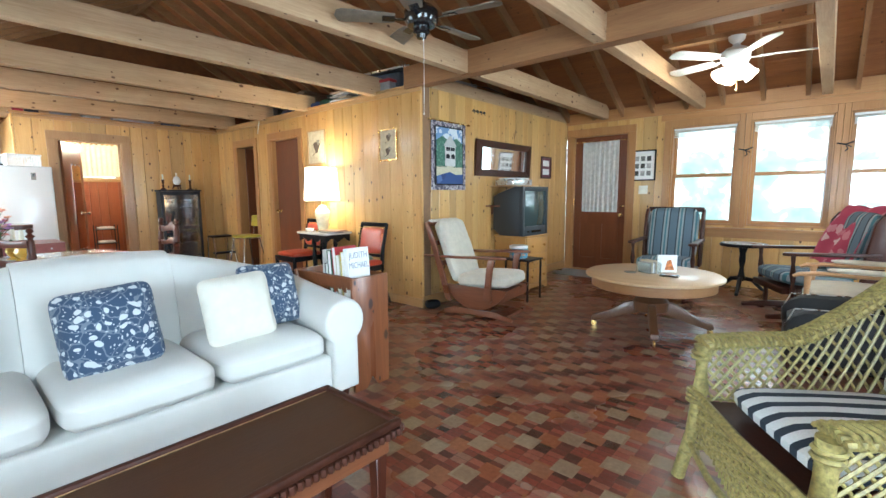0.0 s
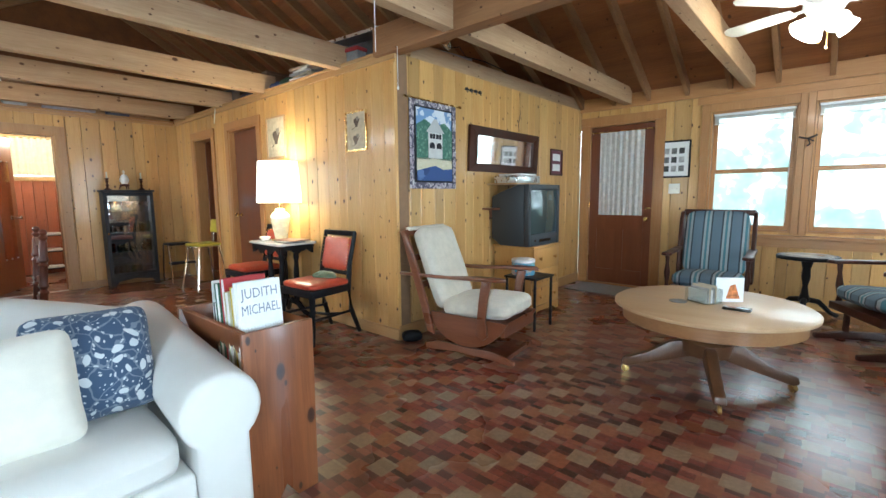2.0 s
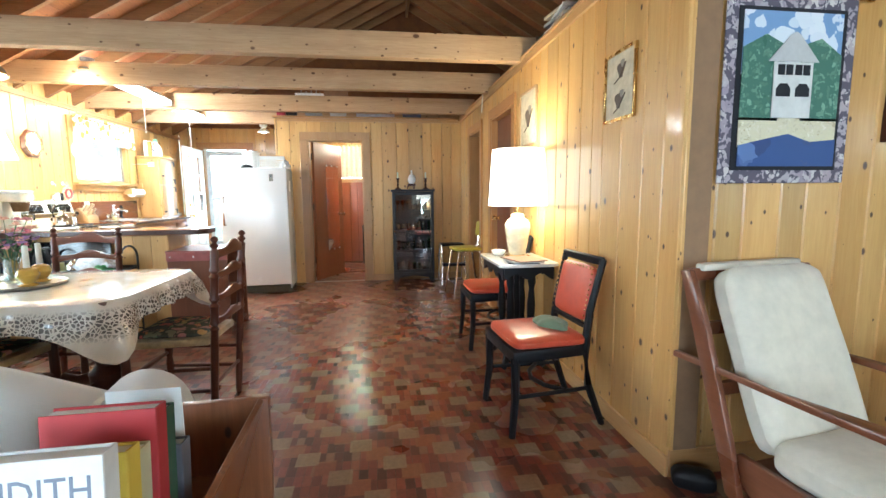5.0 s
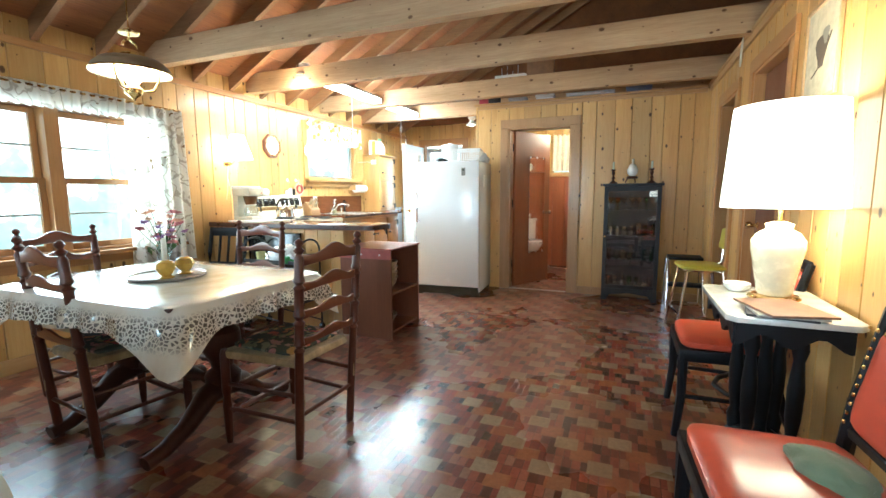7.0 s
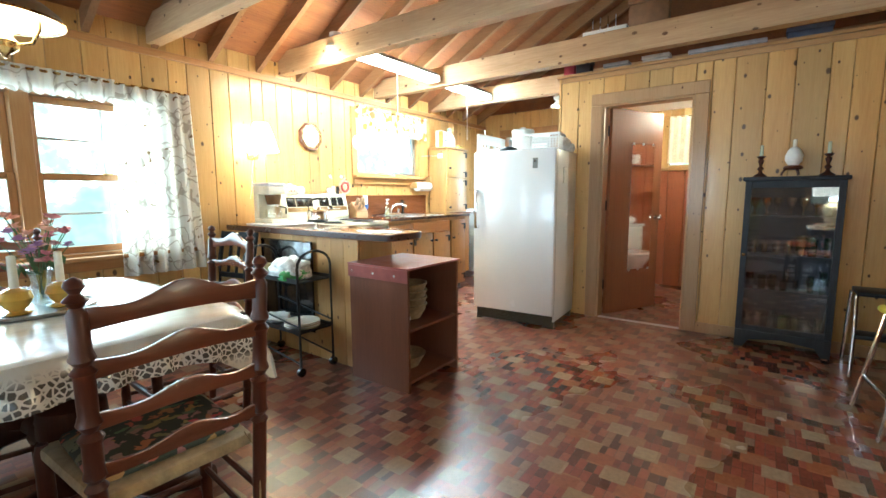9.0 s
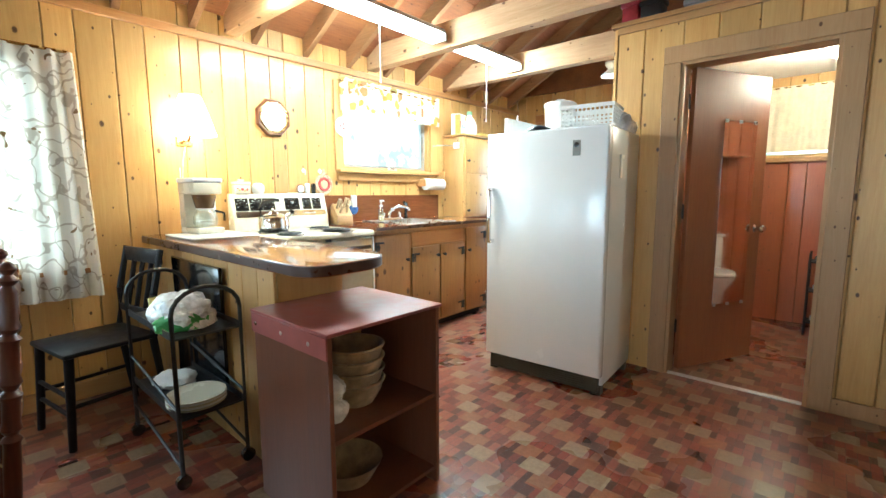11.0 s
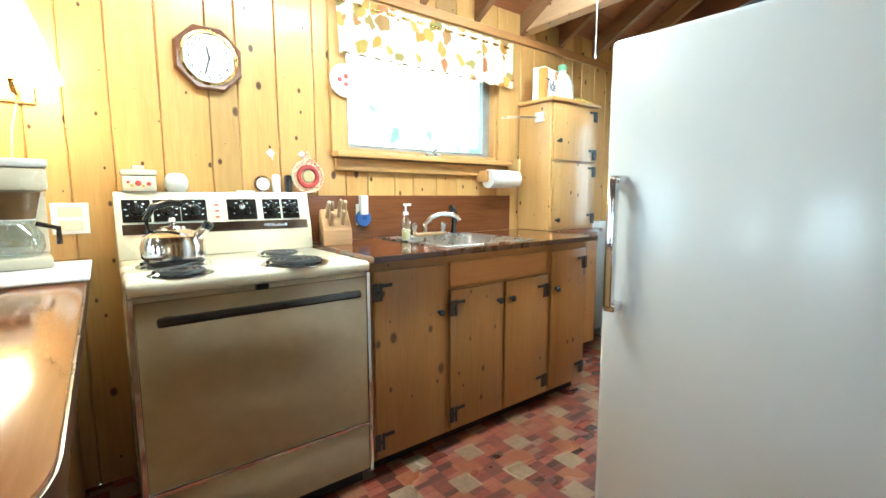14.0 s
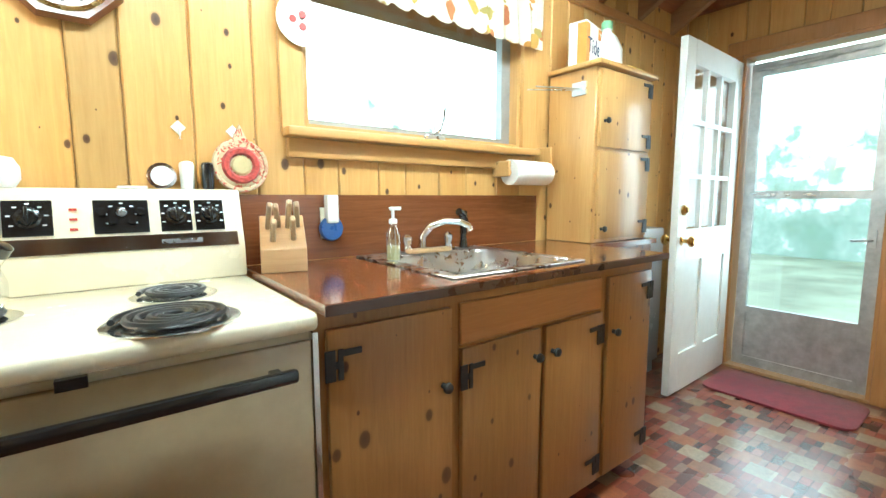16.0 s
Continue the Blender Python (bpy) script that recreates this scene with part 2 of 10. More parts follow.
def turned(a, b, profile, n=12):
    """A turned post from a to b: profile of (radius, share of the length)."""
    a, b = Vector(a), Vector(b)
    d = b - a
    m = Matrix.Translation(a) @ d.to_track_quat("Z", "Y").to_matrix().to_4x4()
    return lathe([(r, s * d.length) for r, s in profile], n, m)


def bm_tube(bm, pts, r, n=8, closed=False, flat=1.0):
    """A tube through points; flat squashes it across its second axis."""
    pts = [Vector(p) for p in pts]
    rings = []
    k = len(pts)
    up = Vector((0, 0, 1))
    for i, p in enumerate(pts):
        t = (pts[(i + 1) % k] - pts[i - 1]) if closed else (pts[min(i + 1, k - 1)] - pts[max(i - 1, 0)])
        t.normalize()
        s = t.cross(up)
        if s.length < 1e-3:
            s = t.cross(Vector((0, 1, 0)))
        s.normalize()
        u = s.cross(t)
        rr = r[i] if isinstance(r, (list, tuple)) else r
        rings.append([bm.verts.new(p + rr * (math.cos(2 * math.pi * j / n) * s + flat * math.sin(2 * math.pi * j / n) * u)) for j in range(n)])
    pairs = list(zip(rings, rings[1:])) + ([(rings[-1], rings[0])] if closed else [])
    for a, b in pairs:
        for j in range(n):
            bm.faces.new((a[j], a[(j + 1) % n], b[(j + 1) % n], b[j]))
    if not closed:
        bm.faces.new(rings[0][::-1])
        bm.faces.new(rings[-1])


def tube(pts, r, n=8, closed=False, flat=1.0):
    bm = bmesh.new()
    bm_tube(bm, pts, r, n, closed, flat)
    bmesh.ops.recalc_face_normals(bm, faces=bm.faces)
    return bm


def slab(outline, thick, plane="xy", at=0.0, bevel=0.0):
    """A flat outline given thickness: plane names the outline's axes; it grows from at to at + thick along the third."""
    bm = bmesh.new()

    def place(u, v, w):
        return {"xy": (u, v, w), "xz": (u, w, v), "yz": (w, u, v)}[plane]
    lo = [bm.verts.new(place(u, v, at)) for u, v in outline]
    hi = [bm.verts.new(place(u, v, at + thick)) for u, v in outline]
    bm.faces.new(lo)
    bm.faces.new(hi)
    k = len(outline)
    for i in range(k):
        bm.faces.new((lo[i], lo[(i + 1) % k], hi[(i + 1) % k], hi[i]))
    bmesh.ops.recalc_face_normals(bm, faces=bm.faces)
    if bevel:
        es = [e for e in bm.edges if e.calc_face_angle(0) > 0.6]
        bmesh.ops.bevel(bm, geom=es, offset=bevel, segments=2, affect="EDGES", profile=0.5)
    return bm


def cushion(sx, sy, sz, puff=0.25, n=10, pinch=0.0, m=None, seed=0):
    """A stuffed cushion of those sizes about its centre, thickest in the middle, with soft dents."""
    bm = bmesh.new()
    bmesh.ops.create_cube(bm, size=2.0)
    bmesh.ops.subdivide_edges(bm, edges=bm.edges[:], cuts=n, use_grid_fill=True)
    for v in bm.verts:
        big = max(abs(q) for q in v.co)
        v.co *= big / sum(abs(q) ** 6 for q in v.co) ** (1 / 6)
        x, y, z = v.co
        edge = max(abs(x), abs(y))
        px = x * (1 - 0.5 * pinch * (1 - abs(y) ** 3) * abs(x) ** 4)
        py = y * (1 - 0.5 * pinch * (1 - abs(x) ** 3) * abs(y) ** 4)
        dome = (1 - puff) + puff * math.sqrt(max(0.0, (1 - x * x) * (1 - y * y)))
        c = Vector((px, py, z))
        # rounded rim
        if edge > 0.82 and abs(z) > 0.5:
            dome *= 1 - 0.35 * (edge - 0.82) / 0.18
        w = noise.noise(Vector((x * 1.7 + seed * 3.1, y * 1.7, z + seed))) * 0.05
        c.z *= dome * (1 + w * 2)
        c.x += w * 0.3
        v.co = Vector((c.x * sx / 2, c.y * sy / 2, c.z * sz / 2))
        if m is not None:
            v.co = m @ v.co
    return bm


def mesh_of(name, bm, mat, smooth=True):
    me = bpy.data.meshes.new(name)
    bm.to_mesh(me)
    bm.free()
    me.materials.append(mat)
    if smooth:
        me.shade_smooth()
        me.set_sharp_from_angle(angle=radians(38))
    return me


def part(name, bm, mat, parent=None, label="", m=None):
    """Links a bmesh as one mesh object under a thing or a part."""
    ob = new(name, mesh_of(name, bm, mat))
    ob.matrix_basis = m if m is not None else Matrix()
    if parent is not None:
        ob.parent = parent
    else:
        ob.matrix_basis = ROOM[0] @ ob.matrix_basis
    if label:
        ob["label"] = label
    return ob


def thing(name, label, category, m=None, group="", kind=""):
    ob = new(name)
    ob.empty_display_size = 0.1
    ob.matrix_basis = ROOM[0] @ (m if m is not None else Matrix())
    return tagged(ob, label, category, group, kind)


def struct(name, bm, mat, label="", category=""):
    return tagged(part(name, bm, mat), label, category, kind="structure")


def joined(*bms):
    """One bmesh out of several."""
    out = bmesh.new()
    for b in bms:
        me = bpy.data.meshes.new("tmp")
        b.to_mesh(me)
        b.free()
        out.from_mesh(me)
        bpy.data.meshes.remove(me)
    return out

# ---- the large structure ----
KIT, FAR, LAMP, TVX, BATH, WEST, EAST = -1.213, 6.57, 3.28, -3.13, -7.8, -9.8, 3.0
TOP, RIDGE_Y, SLOPE, EAVE = 2.22, 2.68, 0.55, 2.34


def roof_z(y):
    return EAVE + SLOPE * (RIDGE_Y + 4.0 - (KIT + 4.0) - abs(y - RIDGE_Y))


# floor: one sheet of printed vinyl
def vinyl_mat():
    m, nt, b = base("brick_pattern_vinyl", 0.3, 0, 0.0)
    sep = nt.nodes.new("ShaderNodeSeparateXYZ")
    nt.links.new(coords(nt), sep.inputs[0])
    CELL = 0.0775

    def fl(v):
        return math2(nt, "FLOOR", v)

    def fr(v):
        return math2(nt, "FRACT", v)
    u = math2(nt, "ADD", math2(nt, "DIVIDE", sep.outputs["X"], CELL), 0.435)
    v = math2(nt, "ADD", math2(nt, "DIVIDE", sep.outputs["Y"], CELL), 0.758)
    iu, iv, fu, fv = fl(u), fl(v), fr(u), fr(v)
    cls = math2(nt, "FLOORED_MODULO", math2(nt, "ADD", math2(nt, "ADD", math2(nt, "MULTIPLY", iu, 3.0), iv), 128.0), 8.0)

    def is_class(k):
        return math2(nt, "LESS_THAN", math2(nt, "ABSOLUTE", math2(nt, "SUBTRACT", cls, float(k))), 0.5)

    def both(a, b):
        return math2(nt, "MULTIPLY", a, b)

    def either(*s):
        out = s[0]
        for q in s[1:]:
            out = math2(nt, "MAXIMUM", out, q)
        return out
    lo_u, hi_u = math2(nt, "LESS_THAN", fu, 0.16), math2(nt, "GREATER_THAN", fu, 0.84)
    lo_v, hi_v = math2(nt, "LESS_THAN", fv, 0.16), math2(nt, "GREATER_THAN", fv, 0.84)
    k0, k1, k2, k3, k4, k5, k6, k7 = (is_class(k) for k in range(8))
    # large beige tiles with stepped sides, red ones between them, and small bricks that fill the rest
    is_beige = either(k0, both(k3, lo_u), both(k5, hi_u), both(k1, lo_v), both(k7, hi_v), both(k4, both(lo_u, lo_v)), both(k4, both(hi_u, hi_v)), both(k2, both(lo_u, hi_v)), both(k6, both(hi_u, lo_v)))
    is_red = either(k4, both(k7, lo_u), both(k1, hi_u), both(k5, lo_v), both(k3, hi_v), both(k6, both(lo_u, hi_v)), both(k2, both(hi_u, lo_v)))
    is_red = both(is_red, math2(nt, "SUBTRACT", 1.0, is_beige))
    cell = nt.nodes.new("ShaderNodeCombineXYZ")
    nt.links.new(fl(math2(nt, "DIVIDE", u, 2.0)), cell.inputs[0])
    nt.links.new(fl(math2(nt, "DIVIDE", v, 2.0)), cell.inputs[1])
    wn = nt.nodes.new("ShaderNodeTexWhiteNoise")
    nt.links.new(cell.outputs[0], wn.inputs["Vector"])
    su, sv = math2(nt, "MULTIPLY", u, 1.0), math2(nt, "MULTIPLY", v, 2.0)
    sc = nt.nodes.new("ShaderNodeCombineXYZ")
    nt.links.new(fl(su), sc.inputs[0])
    nt.links.new(fl(sv), sc.inputs[1])
    wn2 = nt.nodes.new("ShaderNodeTexWhiteNoise")
    nt.links.new(sc.outputs[0], wn2.inputs["Vector"])
    beige = ramp(nt, wn.outputs[0], [(0.0, (0.22, 0.14, 0.08)), (1.0, (0.28, 0.2, 0.125))])
    red = ramp(nt, wn.outputs[0], [(0.0, (0.2, 0.058, 0.026)), (0.5, (0.26, 0.09, 0.038)), (1.0, (0.22, 0.1, 0.052))])
    small = ramp(nt, wn2.outputs[0], [(0.0, (0.05, 0.02, 0.014)), (0.35, (0.14, 0.035, 0.024)), (0.7, (0.22, 0.05, 0.03)), (0.9, (0.25, 0.085, 0.05)), (1.0, (0.2, 0.12, 0.08))])
    odd = either(is_beige, is_red)
    col = mixc(nt, is_red, mixc(nt, is_beige, small, beige), red)

    def line(f, w):
        return math2(nt, "MAXIMUM", math2(nt, "LESS_THAN", f, w), math2(nt, "GREATER_THAN", f, 1 - w))
    ls = math2(nt, "MAXIMUM", line(fr(su), 0.025), line(fr(sv), 0.05))
    groove = math2(nt, "MULTIPLY", ls, math2(nt, "SUBTRACT", 1.0, odd))
    n = node(nt, "TexNoise", Scale=45.0, Detail=5.0, Roughness=0.7)
    nt.links.new(coords(nt), n.inputs["Vector"])
    col = mixc(nt, 0.55, col, ramp(nt, n.outputs[0], [(0.3, (0.55, 0.5, 0.48)), (0.7, (1.2, 1.15, 1.1))]), "MULTIPLY")
    col = mixc(nt, math2(nt, "MULTIPLY", groove, 0.55), col, (0.06, 0.028, 0.018))
    worn = node(nt, "TexNoise", Scale=0.9, Detail=4.0)
    nt.links.new(coords(nt), worn.inputs["Vector"])
    col = mixc(nt, math2(nt, "MULTIPLY", worn.outputs[0], 0.12), col, (0.12, 0.08, 0.06))
    nt.links.new(col, b.inputs["Base Color"])
    nt.links.new(ramp(nt, worn.outputs[0], [(0.3, (0.2, 0.2, 0.2)), (0.7, (0.36, 0.36, 0.36))]), b.inputs["Roughness"])
    h = math2(nt, "SUBTRACT", math2(nt, "MULTIPLY", n.outputs[0], 0.4), groove)
    bump(nt, b, h, 0.35, 0.0025)
    return m


VINYL = vinyl_mat()
struct("floor", box(WEST, EAST, KIT, FAR, -0.1, 0.0), VINYL, "brick-red and beige printed vinyl sheet floor, glossy", "floor")
PLASTER = plain("backing_board", (0.25, 0.15, 0.08), 0.8)


def board_wall(name, axis, at, facing, s0, s1, z0, z1, openings=(), mat=None, width=(0.11, 0.2), thick=0.12, seed=1, label="", proud=0.016, boards=True):
    """A wall along the axis at the given place, with real openings (s0, s1, z0, z1), clad on one side with upright boards."""
    rng = random.Random(seed)
    back = bmesh.new()

    def put(bm, a, b, c, d, w0, w1):
        w0, w1 = sorted((at - facing * w0, at - facing * w1))
        if axis == "x":
            bm_box(bm, a, b, w0, w1, c, d)
        else:
            bm_box(bm, w0, w1, a, b, c, d)
    cuts = sorted({s0, s1, *[o[0] for o in openings], *[o[1] for o in openings]})
    spans = []
    for a, b in zip(cuts, cuts[1:]):
        holes = sorted((o[2], o[3]) for o in openings if o[0] < (a + b) / 2 < o[1])
        z, free = z0, []
        for h0, h1 in holes:
            if h0 > z + 0.01:
                free.append((z, h0))
            z = max(z, h1)
        if z < z1 - 0.01:
            free.append((z, z1))
        spans.append((a, b, free))
        for c, d in free:
            put(back, a, b, c, d, proud, thick)
    bmesh.ops.recalc_face_normals(back, faces=back.faces)
    wall = struct(name, back, PLASTER, label, "wall")
    if not boards:
        return wall
    for a, b, free in spans:
        s = a
        while s < b - 1e-4:
            e = s + rng.uniform(*width)
            if b - e < width[0] * 0.7:
                e = b
            for c, d in free:
                bm = bmesh.new()
                g = 0.006
                prof = [(s + 0.0008, proud), (s + 0.0008, g), (s + g, 0.0), (e - g, 0.0), (e - 0.0008, g), (e - 0.0008, proud)]
                lo, hi = [], []
                for p, w in prof:
                    xy = (p, at - facing * w) if axis == "x" else (at - facing * w, p)
                    lo.append(bm.verts.new((*xy, c)))
                    hi.append(bm.verts.new((*xy, d)))
                bm.faces.new(lo)
                bm.faces.new(hi)
                for i in range(6):
                    bm.faces.new((lo[i], lo[(i + 1) % 6], hi[(i + 1) % 6], hi[i]))
                bmesh.ops.recalc_face_normals(bm, faces=bm.faces)
                ob = new("board", mesh_of("board", bm, mat or PINE, smooth=False))
                ob.parent = wall
            s = e
    return wall


# openings
DW = (-5.2, -3.52, 0.76, 1.8)      # dining window
KW = (-8.135, -7.06, 1.375, 2.0)      # kitchen window
BD = (1.19, 1.915, 0.0, 1.94)        # bathroom doorway, along y
FD = (-3.02, -2.2, 0.0, 2.03)       # outer door
W1, W2, W3 = (-1.65, -0.89, 0.76, 2.03), (-0.77, 0.0, 0.76, 2.03), (0.11, 0.87, 0.76, 2.03)
D1, D2 = (-6.05, -5.34, 0.0, 1.95), (-7.14, -6.56, 0.0, 1.93)
SD = (-0.85, -0.11, 0.0, 2.03)       # storm door, along y
GW, GW2 = (3.3, 5.2, 0.8, 2.0), (-0.4, 1.6, 0.8, 2.0)
SW = (-0.75, 1.15, 0.76, 1.98)

board_wall("wall_south", "x", KIT, 1, WEST, EAST, 0, TOP + 0.14, [DW, KW, SW], seed=3, label="honey-coloured knotty pine board wall")
board_wall("wall_north", "x", FAR, -1, TVX, EAST, 0, TOP + 0.14, [FD, W1, W2, W3], seed=4, label="knotty pine board wall with a row of windows")
struct("trim_wall_end", box(BATH - 0.124, BATH + 0.004, 0.775, 0.798, 0, TOP, 0.003, 1), PINE, "pine board closing the partition end", "trim")
board_wall("wall_bath", "y", BATH, 1, 0.8, LAMP + 0.02, 0, TOP, [BD], seed=5, label="knotty pine board partition with a doorway")
board_wall("wall_lamp", "x", LAMP, -1, BATH, TVX + 0.016, 0, TOP + 0.02, [D1, D2], seed=6, label="honey-coloured knotty pine board partition")
board_wall("wall_television", "y", TVX, 1, LAMP + 0.016, FAR, 0, TOP + 0.02, [], seed=7, label="pale knotty pine board partition")
board_wall("wall_west", "y", WEST, 1, KIT, FAR, 0, TOP + 0.14, [SD, (1.42, 2.3, 1.5, 2.05), (4.2, 5.2, 1.0, 1.9)], seed=8, label="knotty pine board end wall with a storm door")
board_wall("wall_pantry", "x", 0.8, -1, WEST, BATH - 0.125, 0, TOP, [], seed=10, label="knotty pine board partition beside the freezer")
board_wall("wall_bath_inner", "x", 0.93, 1, WEST, BATH - 0.13, 0, 2.16, [], PANEL_RED, seed=11, label="red-brown board bathroom wall")
board_wall("wall_bath_north", "x", 3.2, -1, WEST, BATH - 0.13, 0, 2.16, [], PANEL_RED, seed=12, label="red-brown board bathroom wall", thick=0.05)
board_wall("wall_bath_west", "y", WEST + 0.03, 1, 0.95, 3.2, 0, 1.43, [], PANEL_RED, seed=13, label="red-brown board bathroom wainscot", thick=0.03)
board_wall("wall_bedroom", "x", 5.6, -1, WEST, TVX - 0.14, 0, TOP, [], PANEL_RED, seed=14, label="red-brown board bedroom wall", width=(0.16, 0.22))
struct("ceiling_bath", box(WEST + 0.02, BATH - 0.13, 0.95, 3.2, 2.165, 2.2), WHITE_PAINT, "white painted bathroom ceiling", "ceiling")
board_wall("wall_east", "y", EAST, -1, KIT, FAR, 0, TOP + 0.14, [GW, GW2], seed=9, label="knotty pine board end wall", boards=False)

# gable ends above the walls
for nm, x in (("gable_west", WEST), ("gable_east", EAST)):
    struct(nm, slab([(KIT, TOP + 0.14), (FAR, TOP + 0.14), (FAR, roof_z(FAR) + 0.02), (RIDGE_Y, roof_z(RIDGE_Y) + 0.02), (KIT, roof_z(KIT) + 0.02)], 0.1, "yz", x - 0.05), SHEATH, "brown board gable end", "wall")

# roof boards (ceiling), rafters, tie beams
def roof_boards():
    bm = bmesh.new()
    rng = random.Random(5)
    for side in (-1, 1):
        d = 0.0
        run = RIDGE_Y - KIT + 0.5
        while d < run:
            e = min(run, d + rng.uniform(0.17, 0.2))
            y0, y1 = RIDGE_Y + side * (d + 0.0015), RIDGE_Y + side * (e - 0.0015)
            for x0, x1 in ((WEST - 0.3, -5.0 + rng.uniform(-1, 1)), (None, EAST + 0.3)):
                x0 = last if x0 is None else x0
                last = x1 + 0.003
                z0, z1 = roof_z(y0), roof_z(y1)
                vs = [bm.verts.new(c) for c in ((x0, y0, z0), (x1, y0, z0), (x1, y1, z1), (x0, y1, z1), (x0, y0, z0 + 0.03), (x1, y0, z0 + 0.03), (x1, y1, z1 + 0.03), (x0, y1, z1 + 0.03))]
                for f in ((0, 1, 2, 3), (4, 7, 6, 5), (0, 4, 5, 1), (1, 5, 6, 2), (2, 6, 7, 3), (3, 7, 4, 0)):
                    bm.faces.new([vs[i] for i in f])
            d = e
    bmesh.ops.recalc_face_normals(bm, faces=bm.faces)
    return bm


struct("ceiling", roof_boards(), SHEATH, "red-brown board ceiling under the roof", "ceiling")
struct("roof_cover", joined(slab([(KIT - 0.6, roof_z(KIT - 0.6) + 0.05), (RIDGE_Y, roof_z(RIDGE_Y) + 0.05), (RIDGE_Y, roof_z(RIDGE_Y) + 0.09), (KIT - 0.6, roof_z(KIT - 0.6) + 0.09)], EAST - WEST + 0.8, "yz", WEST - 0.4),
                            slab([(FAR + 0.6, roof_z(FAR + 0.6) + 0.05), (RIDGE_Y, roof_z(RIDGE_Y) + 0.05), (RIDGE_Y, roof_z(RIDGE_Y) + 0.09), (FAR + 0.6, roof_z(FAR + 0.6) + 0.09)], EAST - WEST + 0.8, "yz", WEST - 0.4)), PLASTER, "roof covering", "roof")
RAFTER_X = [WEST + 0.2 + 0.405 * i for i in range(int((EAST - WEST - 0.3) / 0.405) + 1)]
for x in RAFTER_X:
    for side in (-1, 1):
        y_low = RIDGE_Y + side * (RIDGE_Y - KIT + 0.3)
        bm = slab([(y_low, roof_z(y_low) - 0.13), (RIDGE_Y, roof_z(RIDGE_Y) - 0.13), (RIDGE_Y, roof_z(RIDGE_Y) - 0.002), (y_low, roof_z(y_low) - 0.002)], 0.042, "yz", x)
        struct("rafter", bm, RAFTER, "brown sloping roof rafter", "rafter")
struct("ridge_board", box(WEST, EAST, RIDGE_Y - 0.02, RIDGE_Y + 0.02, roof_z(RIDGE_Y) - 0.2, roof_z(RIDGE_Y) - 0.01), BEAM_X, "brown ridge board", "beam")
BEAM_Z = 2.23
for x in (-8.4, -7.4, -6.18, -5.12, -3.8):
    struct("tie_beam", box(x - 0.045, x + 0.045, KIT - 0.05, LAMP + 0.1 if x > -7.5 else LAMP + 0.1, BEAM_Z, BEAM_Z + 0.19, 0.004, 1), BEAM_Y, "rough-sawn pale knotty tie beam", "beam")
for x in (-2.53, -1.31, -0.1, 1.1, 2.3):
    struct("tie_beam", box(x - 0.045, x + 0.045, KIT - 0.05, LAMP - 0.06, BEAM_Z, BEAM_Z + 0.19, 0.004, 1), BEAM_Y, "rough-sawn pale knotty tie beam", "beam")
    struct("tie_beam", box(x - 0.045, x + 0.045, LAMP + 0.06, FAR + 0.05, BEAM_Z, BEAM_Z + 0.19, 0.004, 1), BEAM_Y, "rough-sawn pale knotty tie beam", "beam")
struct("main_beam", box(-3.3, EAST, LAMP - 0.06, LAMP + 0.06, BEAM_Z - 0.01, BEAM_Z + 0.2, 0.005, 1), BEAM_X, "heavy brown main beam along the room", "beam")
# loft floor above the closed rooms
struct("loft_floor", joined(box(WEST, TVX - 0.14, LAMP + 0.13, FAR, TOP + 0.0, TOP + 0.03), box(WEST, BATH - 0.13, 0.8, LAMP + 0.13, TOP, TOP + 0.03)), SHEATH, "board floor of the storage loft", "loft")
# outside
# Lawn paler than grass: its glare in daylight is put into the colour.
GRASS = plain("pale_lawn", (0.34, 0.37, 0.27), 0.9, mottled=0.3, scale=0.8)
struct("threshold", box(FD[0], FD[1], FAR - 0.01, FAR + 0.13, 0.0, 0.02, 0.003, 1), TRIM_X, "worn wooden threshold of the outer door", "threshold")
struct("ground", box(-60, 60, -60, 60, -0.5, -0.32), GRASS, "grass around the house", "ground")


# Distance as glowing sheets: the trees and sky emit their own brightness.
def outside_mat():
    m, nt, b = base("glowing_distance", 1.0)
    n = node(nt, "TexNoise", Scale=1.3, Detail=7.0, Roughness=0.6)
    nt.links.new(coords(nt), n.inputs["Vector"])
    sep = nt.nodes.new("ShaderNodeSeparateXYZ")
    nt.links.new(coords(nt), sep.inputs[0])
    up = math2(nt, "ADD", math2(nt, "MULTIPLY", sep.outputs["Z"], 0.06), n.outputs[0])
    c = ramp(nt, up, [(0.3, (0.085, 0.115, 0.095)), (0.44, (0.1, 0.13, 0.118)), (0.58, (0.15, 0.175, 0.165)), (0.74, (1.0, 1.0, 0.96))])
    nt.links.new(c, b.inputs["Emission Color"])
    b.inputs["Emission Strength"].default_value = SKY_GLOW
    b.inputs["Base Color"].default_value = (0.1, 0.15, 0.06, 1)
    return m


OUTSIDE = outside_mat()
struct("backdrop_north", box(-42, 40, 16.0, 16.1, -0.4, 16), OUTSIDE, "glowing sheet of trees and sky beyond the windows", "backdrop")
struct("backdrop_south", box(-42, 40, -11.1, -11.0, -0.4, 16), OUTSIDE, "glowing sheet of trees and sky beyond the windows", "backdrop")
struct("backdrop_west", box(-20.1, -20, -11, 16, -0.4, 16), OUTSIDE, "glowing sheet of trees and sky beyond the door", "backdrop")

